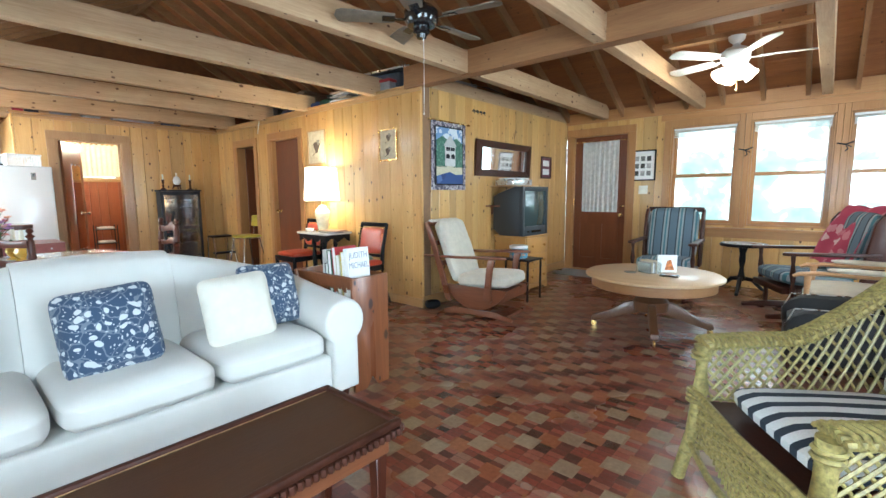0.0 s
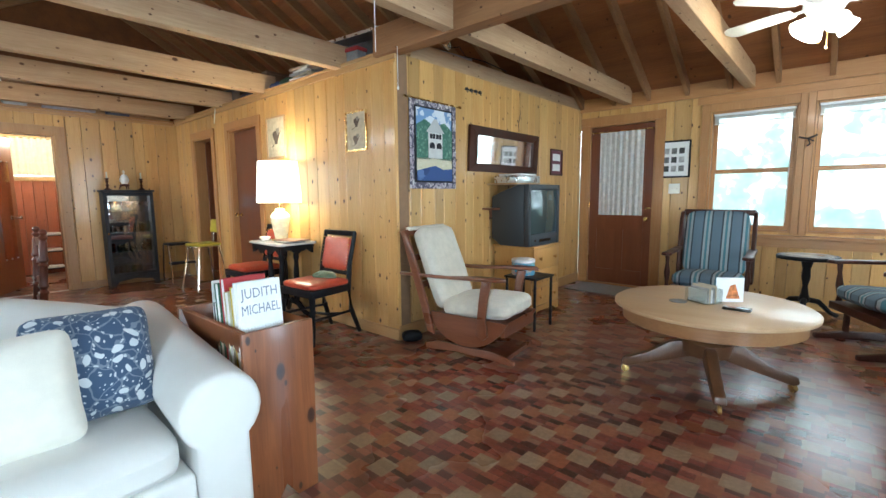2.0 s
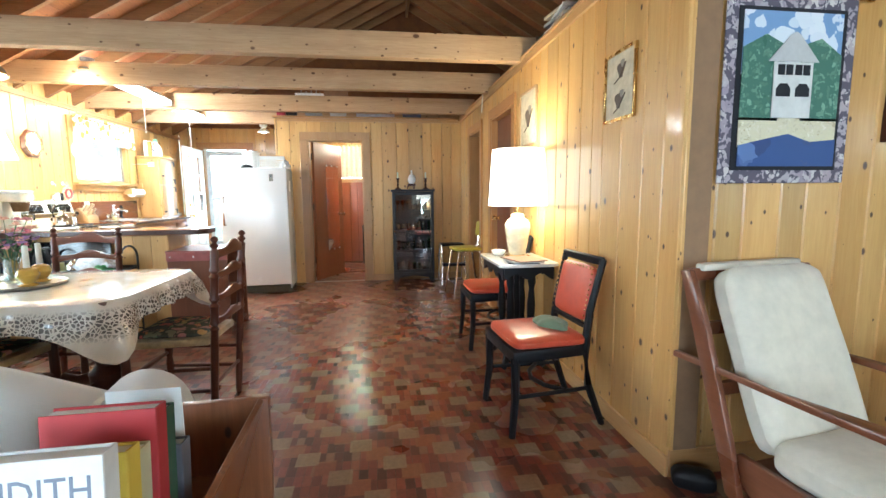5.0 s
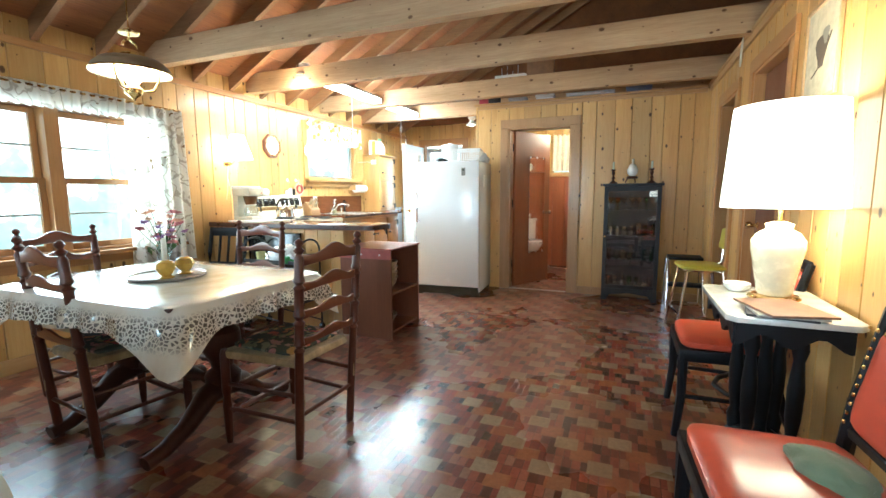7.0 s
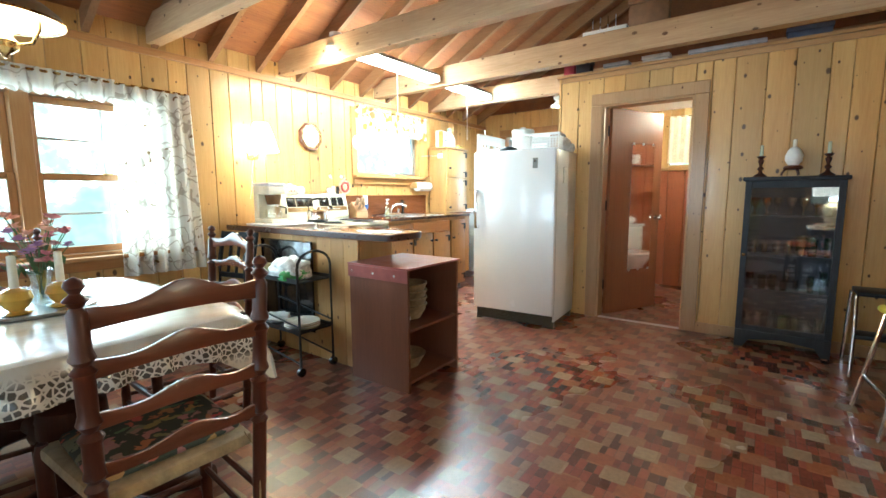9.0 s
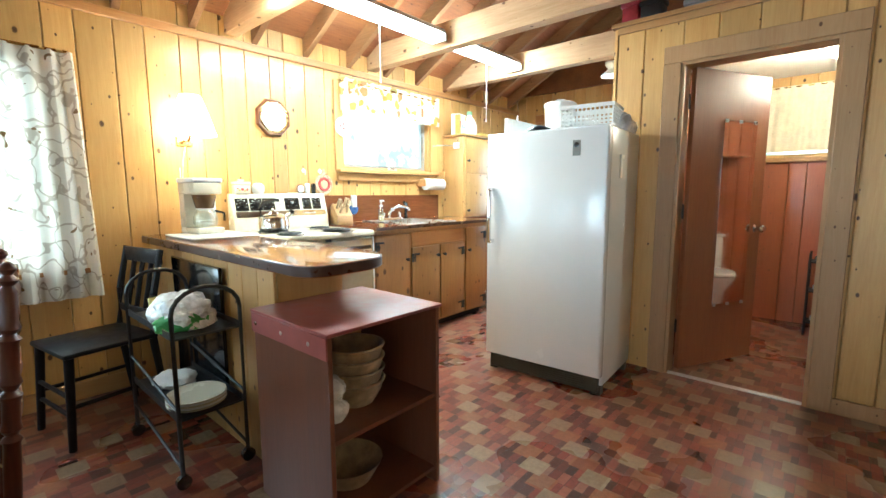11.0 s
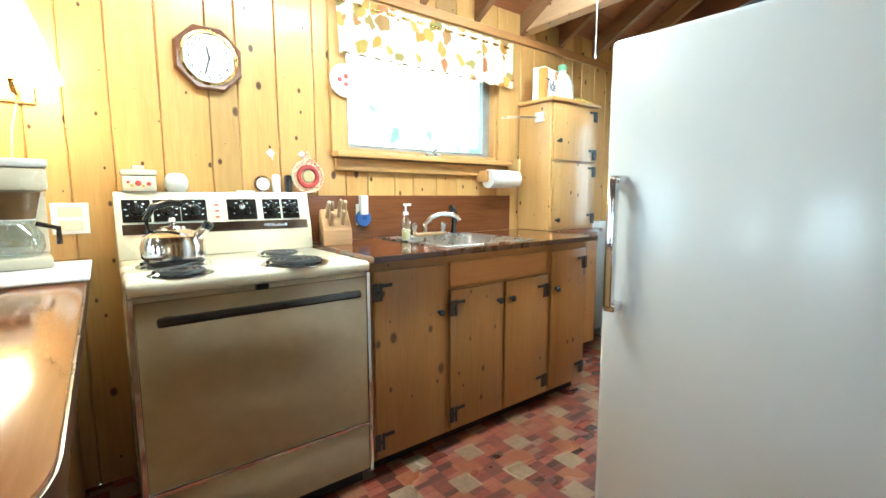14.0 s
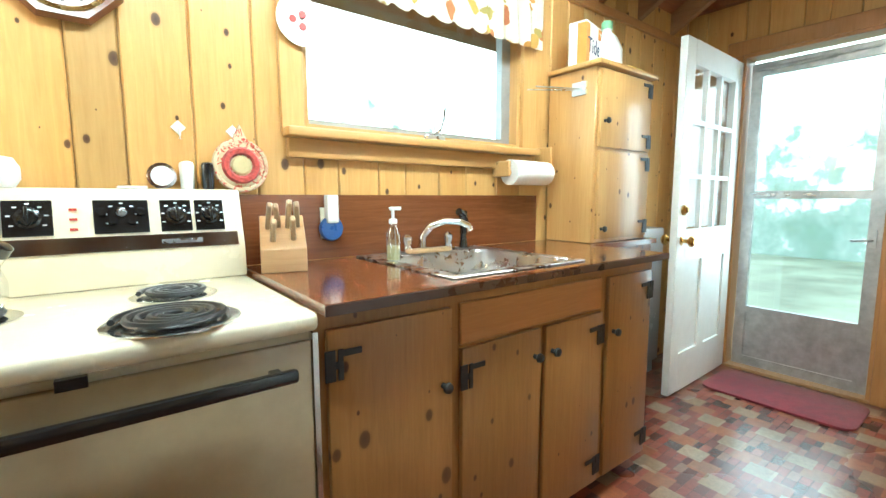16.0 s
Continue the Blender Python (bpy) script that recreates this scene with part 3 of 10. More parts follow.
# ---- doors, windows, trim ----
def sash_window(name, axis, at, facing, o, columns=1, rows=1, label="", wood_mat=None, units=1, sill=True, depth=0.12, casing=(0.085, 0.085)):
    """A double-hung wooden window in the opening o, with casing, sill, two sashes a unit and panes."""
    s0, s1, z0, z1 = o
    w = thing(name, label, "window", kind="structure")
    tm = wood_mat or TRIM_Z

    def b(a, c, d, e, w0, w1, bev=0.003):
        """Along the wall a..c, up d..e, from w0 to w1 inwards from the wall's face."""
        p, q = sorted((at + facing * w0, at + facing * w1))
        return box(a, c, p, q, d, e, bev, 1) if axis == "x" else box(p, q, a, c, d, e, bev, 1)
    part("window_frame", joined(b(s0 - casing[0], s0, z0 - 0.02, z1 + 0.09, 0.0, 0.022), b(s1, s1 + casing[1], z0 - 0.02, z1 + 0.09, 0.0, 0.022), b(s0, s1, z1, z1 + 0.09, 0.0, 0.022),
                               b(s0, s0 + 0.02, z0, z1, -depth, 0.0), b(s1 - 0.02, s1, z0, z1, -depth, 0.0), b(s0 + 0.02, s1 - 0.02, z1 - 0.02, z1, -depth, 0.0), b(s0 + 0.02, s1 - 0.02, z0, z0 + 0.02, -depth, 0.0)), tm, w)
    if sill:
        part("window_sill", joined(b(s0 - 0.11, s1 + 0.11, z0 - 0.03, z0 - 0.002, 0.001, 0.07), b(s0 - 0.09, s1 + 0.09, z0 - 0.1, z0 - 0.031, 0.0, 0.02)), TRIM_X if axis == "x" else TRIM_Y, w)
    a0, a1 = s0 + 0.02, s1 - 0.02
    span = (a1 - a0 - 0.09 * (units - 1)) / units
    for u in range(units):
        p = a0 + u * (span + 0.09)
        q = p + span
        if u:
            part("mullion", b(p - 0.09, p, z0 + 0.02, z1 - 0.02, -depth, 0.012), tm, w)
        zm = (z0 + z1) / 2
        for lo, hi, d in ((z0 + 0.02, zm + 0.02, -0.05), (zm - 0.02, z1 - 0.02, -0.09)):
            fr_ = [b(p, p + 0.04, lo, hi, d - 0.03, d), b(q - 0.04, q, lo, hi, d - 0.03, d), b(p + 0.04, q - 0.04, lo, lo + 0.045, d - 0.03, d), b(p + 0.04, q - 0.04, hi - 0.04, hi, d - 0.03, d)]
            sash = part("sash", joined(*fr_), tm, w)
            for i in range(1, columns):
                x = p + 0.04 + (q - p - 0.08) * i / columns
                part("muntin", b(x - 0.008, x + 0.008, lo + 0.045, hi - 0.04, d - 0.025, d - 0.005, 0), WHITE_PAINT, sash)
            for i in range(1, rows):
                z = lo + 0.045 + (hi - lo - 0.085) * i / rows
                part("muntin", b(p + 0.04, q - 0.04, z - 0.008, z + 0.008, d - 0.024, d - 0.006, 0), WHITE_PAINT, sash)
            g = part("pane", b(p + 0.035, q - 0.035, lo + 0.04, hi - 0.035, d - 0.017, d - 0.013, 0), PANE, sash)
            g.visible_shadow = False
        part("sash_lock", b((p + q) / 2 - 0.03, (p + q) / 2 + 0.03, zm + 0.02, zm + 0.03, -0.085, -0.055), BRASS, w)
    return w


for i, o in enumerate((W1, W2, W3)):
    sash_window("window_%d" % (i + 1), "x", FAR, -1, o, 1, 1, "double-hung pine window overlooking bright trees", sill=False, casing=((0.085, 0.058), (0.059, 0.053), (0.054, 0.085))[i])
    # raised mini-blind
    bl = thing("window_blind", "raised white slatted blind at the window head", "blind", group="raised blinds")
    part("head_rail", box(o[0] + 0.03, o[1] - 0.03, FAR + 0.0, FAR + 0.03, o[3] - 0.045, o[3] - 0.021), WHITE_PAINT, bl)
    for k in range(8):
        part("slat", box(o[0] + 0.035, o[1] - 0.035, FAR + 0.002, FAR + 0.028, o[3] - 0.055 - k * 0.008, o[3] - 0.0525 - k * 0.008), WHITE_PAINT, bl)
    part("bottom_rail", box(o[0] + 0.035, o[1] - 0.035, FAR + 0.002, FAR + 0.028, o[3] - 0.132, o[3] - 0.12), WHITE_PAINT, bl)
    part("cord", rod((o[1] - 0.05, FAR + 0.008, o[3] - 0.05), (o[1] - 0.05, FAR + 0.008, 0.86), 0.0025, n=5), WHITE_PAINT, bl)
struct("trim_window_sill", joined(box(-1.78, EAST, FAR - 0.08, FAR - 0.001, 0.7, 0.735, 0.004, 1), box(-1.74, EAST, FAR - 0.022, FAR - 0.002, 0.61, 0.699)), TRIM_X, "long pine sill below the windows", "sill")
struct("trim_window_head", box(-1.78, EAST, FAR - 0.028, FAR - 0.024, 2.12, 2.2), TRIM_X, "pine head board above the windows", "trim")
struct("trim_wall_plate", box(TVX, EAST, FAR - 0.05, FAR - 0.03, 2.2, 2.36, 0.003, 1), TRIM_X, "pine board along the wall top", "trim")
sash_window("window_4", "x", KIT, 1, DW, 2, 2, "twin double-hung window with white grilles over the dining table", units=2)
struct("trim_south_plate", box(WEST, EAST, KIT + 0.001, KIT + 0.025, TOP - 0.07, TOP - 0.02, 0.004, 1), TRIM_X, "pine moulding along the wall top", "trim")
# kitchen window: one wide pane that winds open
PALE_TRIM_X = wood("pale_trim_along_x", (0.6, 0.37, 0.135), (0.46, 0.25, 0.075), "x", rough=0.38, coat=0.2, vary=0.1)
PALE_TRIM_Z = wood("pale_trim_upright", (0.62, 0.39, 0.145), (0.48, 0.265, 0.08), "z", rough=0.38, coat=0.2, vary=0.1)
kw = thing("window_5", "wide pine-framed casement window over the sink", "window", kind="structure")
a, b_, c, d = KW
part("window_frame", joined(box(a - 0.08, a, KIT, KIT + 0.022, c - 0.02, d + 0.09, 0.003, 1), box(b_, b_ + 0.08, KIT, KIT + 0.022, c - 0.02, d + 0.09, 0.003, 1), box(a, b_, KIT, KIT + 0.022, d, d + 0.09, 0.003, 1),
                            box(a, a + 0.02, KIT - 0.12, KIT, c, d), box(b_ - 0.02, b_, KIT - 0.12, KIT, c, d), box(a + 0.02, b_ - 0.02, KIT - 0.12, KIT, d - 0.02, d), box(a + 0.02, b_ - 0.02, KIT - 0.12, KIT, c, c + 0.02)), PALE_TRIM_Z, kw)
part("window_sill", joined(box(a - 0.075, b_ + 0.075, KIT + 0.001, KIT + 0.075, c - 0.032, c - 0.002, 0.006, 2), box(a - 0.065, b_ + 0.065, KIT, KIT + 0.03, c - 0.1, c - 0.033, 0.01, 2)), PALE_TRIM_X, kw)
GREYFRAME = plain("grey_metal_frame", (0.42, 0.43, 0.43), 0.4, metal=0.6)
part("sash", joined(box(a + 0.02, a + 0.075, KIT - 0.09, KIT - 0.05, c + 0.02, d - 0.02), box(b_ - 0.035, b_ - 0.02, KIT - 0.09, KIT - 0.05, c + 0.02, d - 0.02), box(a + 0.075, b_ - 0.035, KIT - 0.09, KIT - 0.05, c + 0.02, c + 0.045), box(a + 0.075, b_ - 0.035, KIT - 0.09, KIT - 0.05, d - 0.045, d - 0.02)), GREYFRAME, kw)
p_ = part("pane", box(a + 0.07, b_ - 0.03, KIT - 0.072, KIT - 0.068, c + 0.04, d - 0.04), PANE, kw)
p_.visible_shadow = False
part("crank_handle", joined(rod((-7.615, KIT + 0.0, c + 0.03), (-7.615, KIT + 0.05, c + 0.04), 0.008), tube([(-7.615, KIT + 0.05, c + 0.04), (-7.625, KIT + 0.06, c + 0.08), (-7.635, KIT + 0.055, c + 0.13)], 0.005), box(-7.665, -7.565, KIT + 0.0, KIT + 0.02, c + 0.0, c + 0.022, 0.004)), STEEL, kw, "steel crank handle")
# end wall glazing behind the camera
sash_window("window_6", "y", EAST, -1, GW, 1, 1, "pine window in the end wall", units=2)
sash_window("window_8", "y", EAST, -1, GW2, 1, 1, "pine window in the end wall", units=2)
sash_window("window_9", "x", KIT, 1, SW, 1, 1, "pine window behind the sofa group", units=2)
sash_window("window_7", "y", WEST, 1, (4.2, 5.2, 1.0, 1.9), 1, 1, "bedroom window with curtains")

# casing round doorways
def casing(name, axis, at, facing, o, mat, w=0.1, label="pine door casing"):
    s0, s1, z0, z1 = o

    def b(a, c, d, e):
        p, q = sorted((at + facing * 0.0005, at + facing * 0.022))
        return box(a, c, p, q, d, e, 0.004, 1) if axis == "x" else box(p, q, a, c, d, e, 0.004, 1)

    def j(a, c, d, e):
        p, q = sorted((at - facing * 0.13, at + facing * 0.012))
        return box(a, c, p, q, d, e) if axis == "x" else box(p, q, a, c, d, e)
    return struct(name, joined(b(s0 - w, s0, 0, z1), b(s1, s1 + w, 0, z1), b(s0 - w, s1 + w, z1, z1 + w), j(s0, s0 + 0.018, 0, z1 - 0.018), j(s1 - 0.018, s1, 0, z1 - 0.018), j(s0, s1, z1 - 0.018, z1)), mat, label, "trim")


PINE_TRIM = wood("weathered_pine_trim", (0.46, 0.29, 0.14), (0.34, 0.185, 0.075), "z", knots=0.5, rough=0.5, vary=0.1)
casing("trim_bath_door", "y", BATH, 1, BD, PINE_TRIM)
casing("trim_outer_door", "x", FAR, -1, FD, TRIM_Z, 0.1)
casing("trim_bedroom_door", "x", LAMP, -1, D1, TRIM_Z, 0.09)
casing("trim_hall_door", "x", LAMP, -1, D2, TRIM_Z, 0.09)
struct("baseboard", box(BATH + 0.001, BATH + 0.018, 1.99, LAMP - 0.02, 0, 0.085, 0.004, 1), PINE_TRIM, "pine baseboard", "baseboard")
BASE_X = wood("baseboard_wood", (0.55, 0.35, 0.15), (0.42, 0.23, 0.08), "x", rough=0.4, vary=0.1)
struct("baseboard", box(D1[1] + 0.1, TVX + 0.018, LAMP - 0.018, LAMP - 0.001, 0, 0.09, 0.004, 1), BASE_X, "pine baseboard", "baseboard")
struct("baseboard", box(D2[1] + 0.1, D1[0] - 0.1, LAMP - 0.018, LAMP - 0.001, 0, 0.09, 0.004, 1), BASE_X, "pine baseboard", "baseboard")
struct("baseboard", box(TVX + 0.001, TVX + 0.018, LAMP + 0.0, FAR - 0.02, 0, 0.12, 0.004, 1), TRIM_Y, "pine baseboard", "baseboard")
struct("trim_corner", box(TVX - 0.02, TVX + 0.012, LAMP - 0.012, LAMP + 0.02, 0.13, TOP - 0.06, 0.003, 1), PINE, "pine corner strip", "trim")
struct("baseboard", box(-5.45, -3.3, KIT + 0.001, KIT + 0.018, 0, 0.1, 0.004, 1), BASE_X, "pine baseboard", "baseboard")
struct("trim_wall_cap", joined(box(BATH, TVX + 0.05, LAMP - 0.03, LAMP + 0.14, TOP + 0.022, TOP + 0.045, 0.003, 1), box(BATH, TVX + 0.03, LAMP - 0.02, LAMP - 0.002, TOP - 0.03, TOP + 0.02)), BASE_X, "pine cap moulding on the partition", "trim")
struct("trim_bath_cap", joined(box(BATH - 0.14, BATH + 0.03, 0.76, LAMP - 0.04, TOP + 0.002, TOP + 0.028, 0.003, 1), box(BATH + 0.001, BATH + 0.015, 0.8, LAMP - 0.04, TOP - 0.04, TOP)), TRIM_Y, "pine cap moulding on the partition", "trim")
struct("trim_television_wall", box(TVX - 0.1, TVX - 0.02, LAMP + 0.2, FAR, TOP + 0.022, TOP + 0.16, 0.004, 1), BEAM_Y, "pine plate beam on the partition", "trim")
struct("threshold", box(BATH - 0.025, BATH + 0.01, BD[0] + 0.02, BD[1] - 0.02, 0.0, 0.01, 0.003, 1), plain("dull_aluminium", (0.62, 0.62, 0.62), 0.45, metal=0.6, relief=0), "metal threshold strip", "threshold")

# outer door in the living room, closed, red-brown, half glazed with a curtain
dr = thing("door_1", "closed red-brown half-glazed door with a gathered curtain", "door", kind="structure")
x0, x1 = FD[0] + 0.02, FD[1] - 0.02
yb = FAR + 0.03
part("door_leaf", joined(box(x0, x0 + 0.1, yb, yb + 0.04, 0.012, 2.0, 0.003, 1), box(x1 - 0.1, x1, yb, yb + 0.04, 0.012, 2.0, 0.003, 1), box(x0 + 0.1, x1 - 0.1, yb, yb + 0.04, 1.9, 2.0), box(x0 + 0.1, x1 - 0.1, yb, yb + 0.04, 0.012, 0.2), box(x0 + 0.1, x1 - 0.1, yb, yb + 0.04, 0.72, 0.88), box((x0 + x1) / 2 - 0.05, (x0 + x1) / 2 + 0.05, yb, yb + 0.04, 0.2, 0.72)), DOOR_RED, dr)
for u0, u1 in ((x0 + 0.1, (x0 + x1) / 2 - 0.05), ((x0 + x1) / 2 + 0.05, x1 - 0.1)):
    part("door_panel", box(u0, u1, yb + 0.014, yb + 0.03, 0.2, 0.72), DOOR_RED, dr)
g_ = part("pane", box(x0 + 0.17, x1 - 0.15, yb + 0.018, yb + 0.022, 0.93, 1.88), PANE, dr)
part("glazing_bead", joined(box(x0 + 0.1, x0 + 0.17, yb + 0.002, yb + 0.036, 0.88, 1.9), box(x1 - 0.15, x1 - 0.1, yb + 0.002, yb + 0.036, 0.88, 1.9), box(x0 + 0.17, x1 - 0.15, yb + 0.002, yb + 0.036, 0.88, 0.93), box(x0 + 0.17, x1 - 0.15, yb + 0.002, yb + 0.036, 1.88, 1.9)), DOOR_RED, dr)
g_.visible_shadow = False
part("door_stop", joined(box(FD[0] + 0.018, FD[0] + 0.06, yb + 0.042, FAR + 0.125, 0.02, 2.012), box(FD[1] - 0.06, FD[1] - 0.018, yb + 0.042, FAR + 0.125, 0.02, 2.012), box(FD[0] + 0.06, FD[1] - 0.06, yb + 0.042, FAR + 0.125, 1.96, 2.012)), DOOR_RED, dr)
part("door_handle", joined(rod((x1 - 0.05, yb, 0.86), (x1 - 0.05, yb - 0.05, 0.86), 0.012), lathe([(0.012, 0), (0.027, 0.012), (0.027, 0.03), (0.01, 0.042)], 14, Matrix.Translation((x1 - 0.05, yb - 0.045, 0.86)) @ pose(0, 0, 0, 90, 0, 0))), BRASS, dr, "brass door knob")
part("bolt", box(x1 - 0.08, x1 - 0.02, yb - 0.012, yb, 0.98, 1.0), BRASS, dr)
for z in (0.3, 1.0, 1.75):
    part("hinge", rod((x0 - 0.004, yb - 0.006, z), (x0 - 0.004, yb - 0.006, z + 0.09), 0.007), BRASS, dr)
CURTAIN_GREY = plain("grey_white_curtain", (0.58, 0.56, 0.52), 0.9, weave=300, mottled=0.1)


def drape(x0, x1, y, z0, z1, folds, depth, axis="x", flare=0.0, nz=14, seed=0, thin=0.004, ragged=0.0):
    """A hanging cloth gathered in folds, with two faces."""
    bm = bmesh.new()
    n = folds * 8
    rng = random.Random(seed)
    ph = [rng.uniform(0, 6.28) for _ in range(4)]
    grid = []
    for j in range(nz + 1):
        t = j / nz
        row = []
        for i in range(n + 1):
            s = i / n
            amp = depth * (0.55 + 0.45 * math.sin(3.1 * s + ph[0]) ** 2) * (0.6 + 0.4 * t)
            w = amp * math.sin(2 * math.pi * folds * s + 0.6 * math.sin(4 * s + ph[1]) + 0.25 * t)
            u = x0 + (x1 - x0) * (s + 0.012 * math.sin(9 * s + ph[2]) * t) + flare * (s - 0.5) * t
            z = z1 + (z0 - z1) * t - ragged * t * abs(math.sin(math.pi * folds * s + ph[3]))
            row.append((u, w, z))
        grid.append(row)
    for off in (0.0, thin):
        vs = [[bm.verts.new((u, y + w + off, z) if axis == "x" else (y + w + off, u, z)) for u, w, z in row] for row in grid]
        for j in range(nz):
            for i in range(n):
                bm.faces.new((vs[j][i], vs[j][i + 1], vs[j + 1][i + 1], vs[j + 1][i]))
    bmesh.ops.recalc_face_normals(bm, faces=bm.faces)
    return bm


dc = thing("door_curtain", "pale grey gathered curtain on the door glass", "curtain")
part("cloth", drape(x0 + 0.13, x1 - 0.11, yb - 0.03, 0.9, 1.93, 8, 0.014, seed=2), CURTAIN_GREY, dc)
part("rod", rod((x0 + 0.02, yb - 0.03, 1.935), (x1 - 0.02, yb - 0.03, 1.935), 0.007), BRASS, dc, "brass curtain rod")
for u in (x0 + 0.02, x1 - 0.035):
    part("bracket", box(u, u + 0.015, yb - 0.036, yb, 1.925, 1.945), BRASS, dc)
# bedroom door, closed
d1 = thing("door_2", "closed dark red-brown flush bedroom door", "door", kind="structure")
part("door_leaf", box(D1[0] + 0.02, D1[1] - 0.02, LAMP + 0.05, LAMP + 0.09, 0.01, D1[3] - 0.02, 0.003, 1), DOOR_RED, d1)
part("door_handle", lathe([(0.025, 0), (0.01, 0.01), (0.01, 0.03), (0.026, 0.045), (0.02, 0.065)], 14, Matrix.Translation((D1[0] + 0.09, LAMP + 0.05, 0.95)) @ pose(0, 0, 0, 90, 0, 0)), BRASS, d1, "brass door knob")
# hall door, standing open into the bedroom
d2 = thing("door_3", "dark red-brown door standing open into a bedroom", "door", pose(D2[0] + 0.03, LAMP + 0.12, 0, 0, 0, 82), kind="structure")
part("door_leaf", box(0, 0.53, -0.02, 0.02, 0.01, D2[3] - 0.02, 0.003, 1), DOOR_RED, d2)
part("door_handle", lathe([(0.025, 0), (0.01, 0.01), (0.01, 0.03), (0.026, 0.045), (0.02, 0.065)], 14, pose(0.47, -0.02, 0.95, 90, 0, 0)), BRASS, d2, "brass door knob")
# bathroom door, open inwards, with a tall mirror
MIRROR = plain("mirror_silver", (0.9, 0.9, 0.9), 0.015, metal=1.0, mottled=0.0, relief=0)
LEAF = wood("veneer_door", (0.3, 0.115, 0.045), (0.21, 0.072, 0.027), "z", rough=0.42, vary=0.05)
d3 = thing("door_4", "brown veneer bathroom door standing open with a tall mirror", "door", pose(BATH - 0.1, BD[0] + 0.03, 0, 0, 0, 153), kind="structure")
part("door_leaf", box(0, 0.7, -0.035, 0.0, 0.012, 1.925, 0.003, 1), LEAF, d3)
part("mirror", box(0.27, 0.58, -0.041, -0.036, 0.42, 1.62), MIRROR, d3, "tall frameless mirror")
part("mirror_clip", joined(*[box(x, x + 0.02, -0.046, -0.036, z, z + 0.02) for x in (0.28, 0.41, 0.55) for z in (0.405, 1.61)]), STEEL, d3)
part("door_handle", joined(lathe([(0.027, 0), (0.011, 0.008), (0.011, 0.03), (0.027, 0.045), (0.027, 0.055), (0.018, 0.065)], 14, pose(0.645, -0.035, 0.92, 90, 0, 0)), lathe([(0.027, 0), (0.011, 0.008), (0.011, 0.03), (0.027, 0.045), (0.027, 0.055), (0.018, 0.065)], 14, pose(0.645, 0.0, 0.92, -90, 0, 0))), CHROME, d3, "chrome door knob")
for z in (0.25, 1.0, 1.68):
    part("hinge", rod((0, -0.0, z), (0, -0.0, z + 0.09), 0.008), IRON, d3)
# kitchen back door: white, nine lights, open against the wall; aluminium storm door behind
def glazed_door():
    d = thing("door_5", "white nine-light kitchen door standing open", "door", pose(WEST + 0.03, -0.86, 0, 0, 0, 1.5), kind="structure")
    L, H, T = 0.8, 1.98, 0.02
    # the leaf runs along its own x; panes above, panels below
    part("door_leaf", joined(box(0, 0.11, -T, T, 0.012, H, 0.003, 1), box(L - 0.11, L, -T, T, 0.012, H, 0.003, 1), box(0.11, L - 0.11, -T, T, H - 0.13, H), box(0.11, L - 0.11, -T, T, 0.012, 0.24), box(0.11, L - 0.11, -T, T, 0.78, 0.96), box(L / 2 - 0.05, L / 2 + 0.05, -T, T, 0.24, 0.78)), WHITE_PAINT, d)
    for u0, u1 in ((0.11, L / 2 - 0.05), (L / 2 + 0.05, L - 0.11)):
        part("door_panel", box(u0, u1, -0.008, 0.008, 0.24, 0.78), WHITE_PAINT, d)
    z0, z1, s0, s1 = 0.96, H - 0.13, 0.11, L - 0.11
    for i in (1, 2):
        x = s0 + (s1 - s0) * i / 3
        part("muntin", box(x - 0.012, x + 0.012, -0.015, 0.015, z0, z1), WHITE_PAINT, d)
        z = z0 + (z1 - z0) * i / 3
        part("muntin", box(s0, s1, -0.014, 0.014, z - 0.012, z + 0.012), WHITE_PAINT, d)
    for i in range(3):
        for k in range(3):
            w, h = (s1 - s0) / 3, (z1 - z0) / 3
            q = part("pane", box(s0 + i * w + 0.01, s0 + (i + 1) * w - 0.01, -0.002, 0.002, z0 + k * h + 0.01, z0 + (k + 1) * h - 0.01), PANE, d)
            q.visible_shadow = False
    knob = [(0.028, 0), (0.012, 0.008), (0.012, 0.03), (0.03, 0.045), (0.03, 0.058), (0.018, 0.07)]
    part("door_handle", joined(lathe(knob, 14, pose(L - 0.06, T, 0.9, -90, 0, 0)), lathe(knob, 14, pose(L - 0.06, -T, 0.9, 90, 0, 0))), BRASS, d, "brass door knob")
    part("deadbolt", lathe([(0.03, 0), (0.03, 0.01), (0.02, 0.016), (0.012, 0.03)], 14, pose(L - 0.06, T, 1.07, -90, 0, 0)), BRASS, d)


glazed_door()
ALU = plain("dull_aluminium", (0.55, 0.56, 0.56), 0.4, metal=0.7, mottled=0.15)
sd = thing("door_6", "closed aluminium storm door with two glass panes", "door", kind="structure")
xs = WEST - 0.09
y0, y1 = SD[0] + 0.03, SD[1] - 0.03
part("door_leaf", joined(box(xs, xs + 0.03, y0, y0 + 0.06, 0.02, 1.98), box(xs, xs + 0.03, y1 - 0.06, y1, 0.02, 1.98), box(xs, xs + 0.03, y0 + 0.06, y1 - 0.06, 1.9, 1.98), box(xs, xs + 0.03, y0 + 0.06, y1 - 0.06, 1.13, 1.18), box(xs, xs + 0.03, y0 + 0.06, y1 - 0.06, 0.02, 0.08), box(xs, xs + 0.03, y0 + 0.06, y1 - 0.06, 0.38, 0.42), box(xs + 0.008, xs + 0.02, y0 + 0.06, y1 - 0.06, 0.08, 0.38)), ALU, sd)
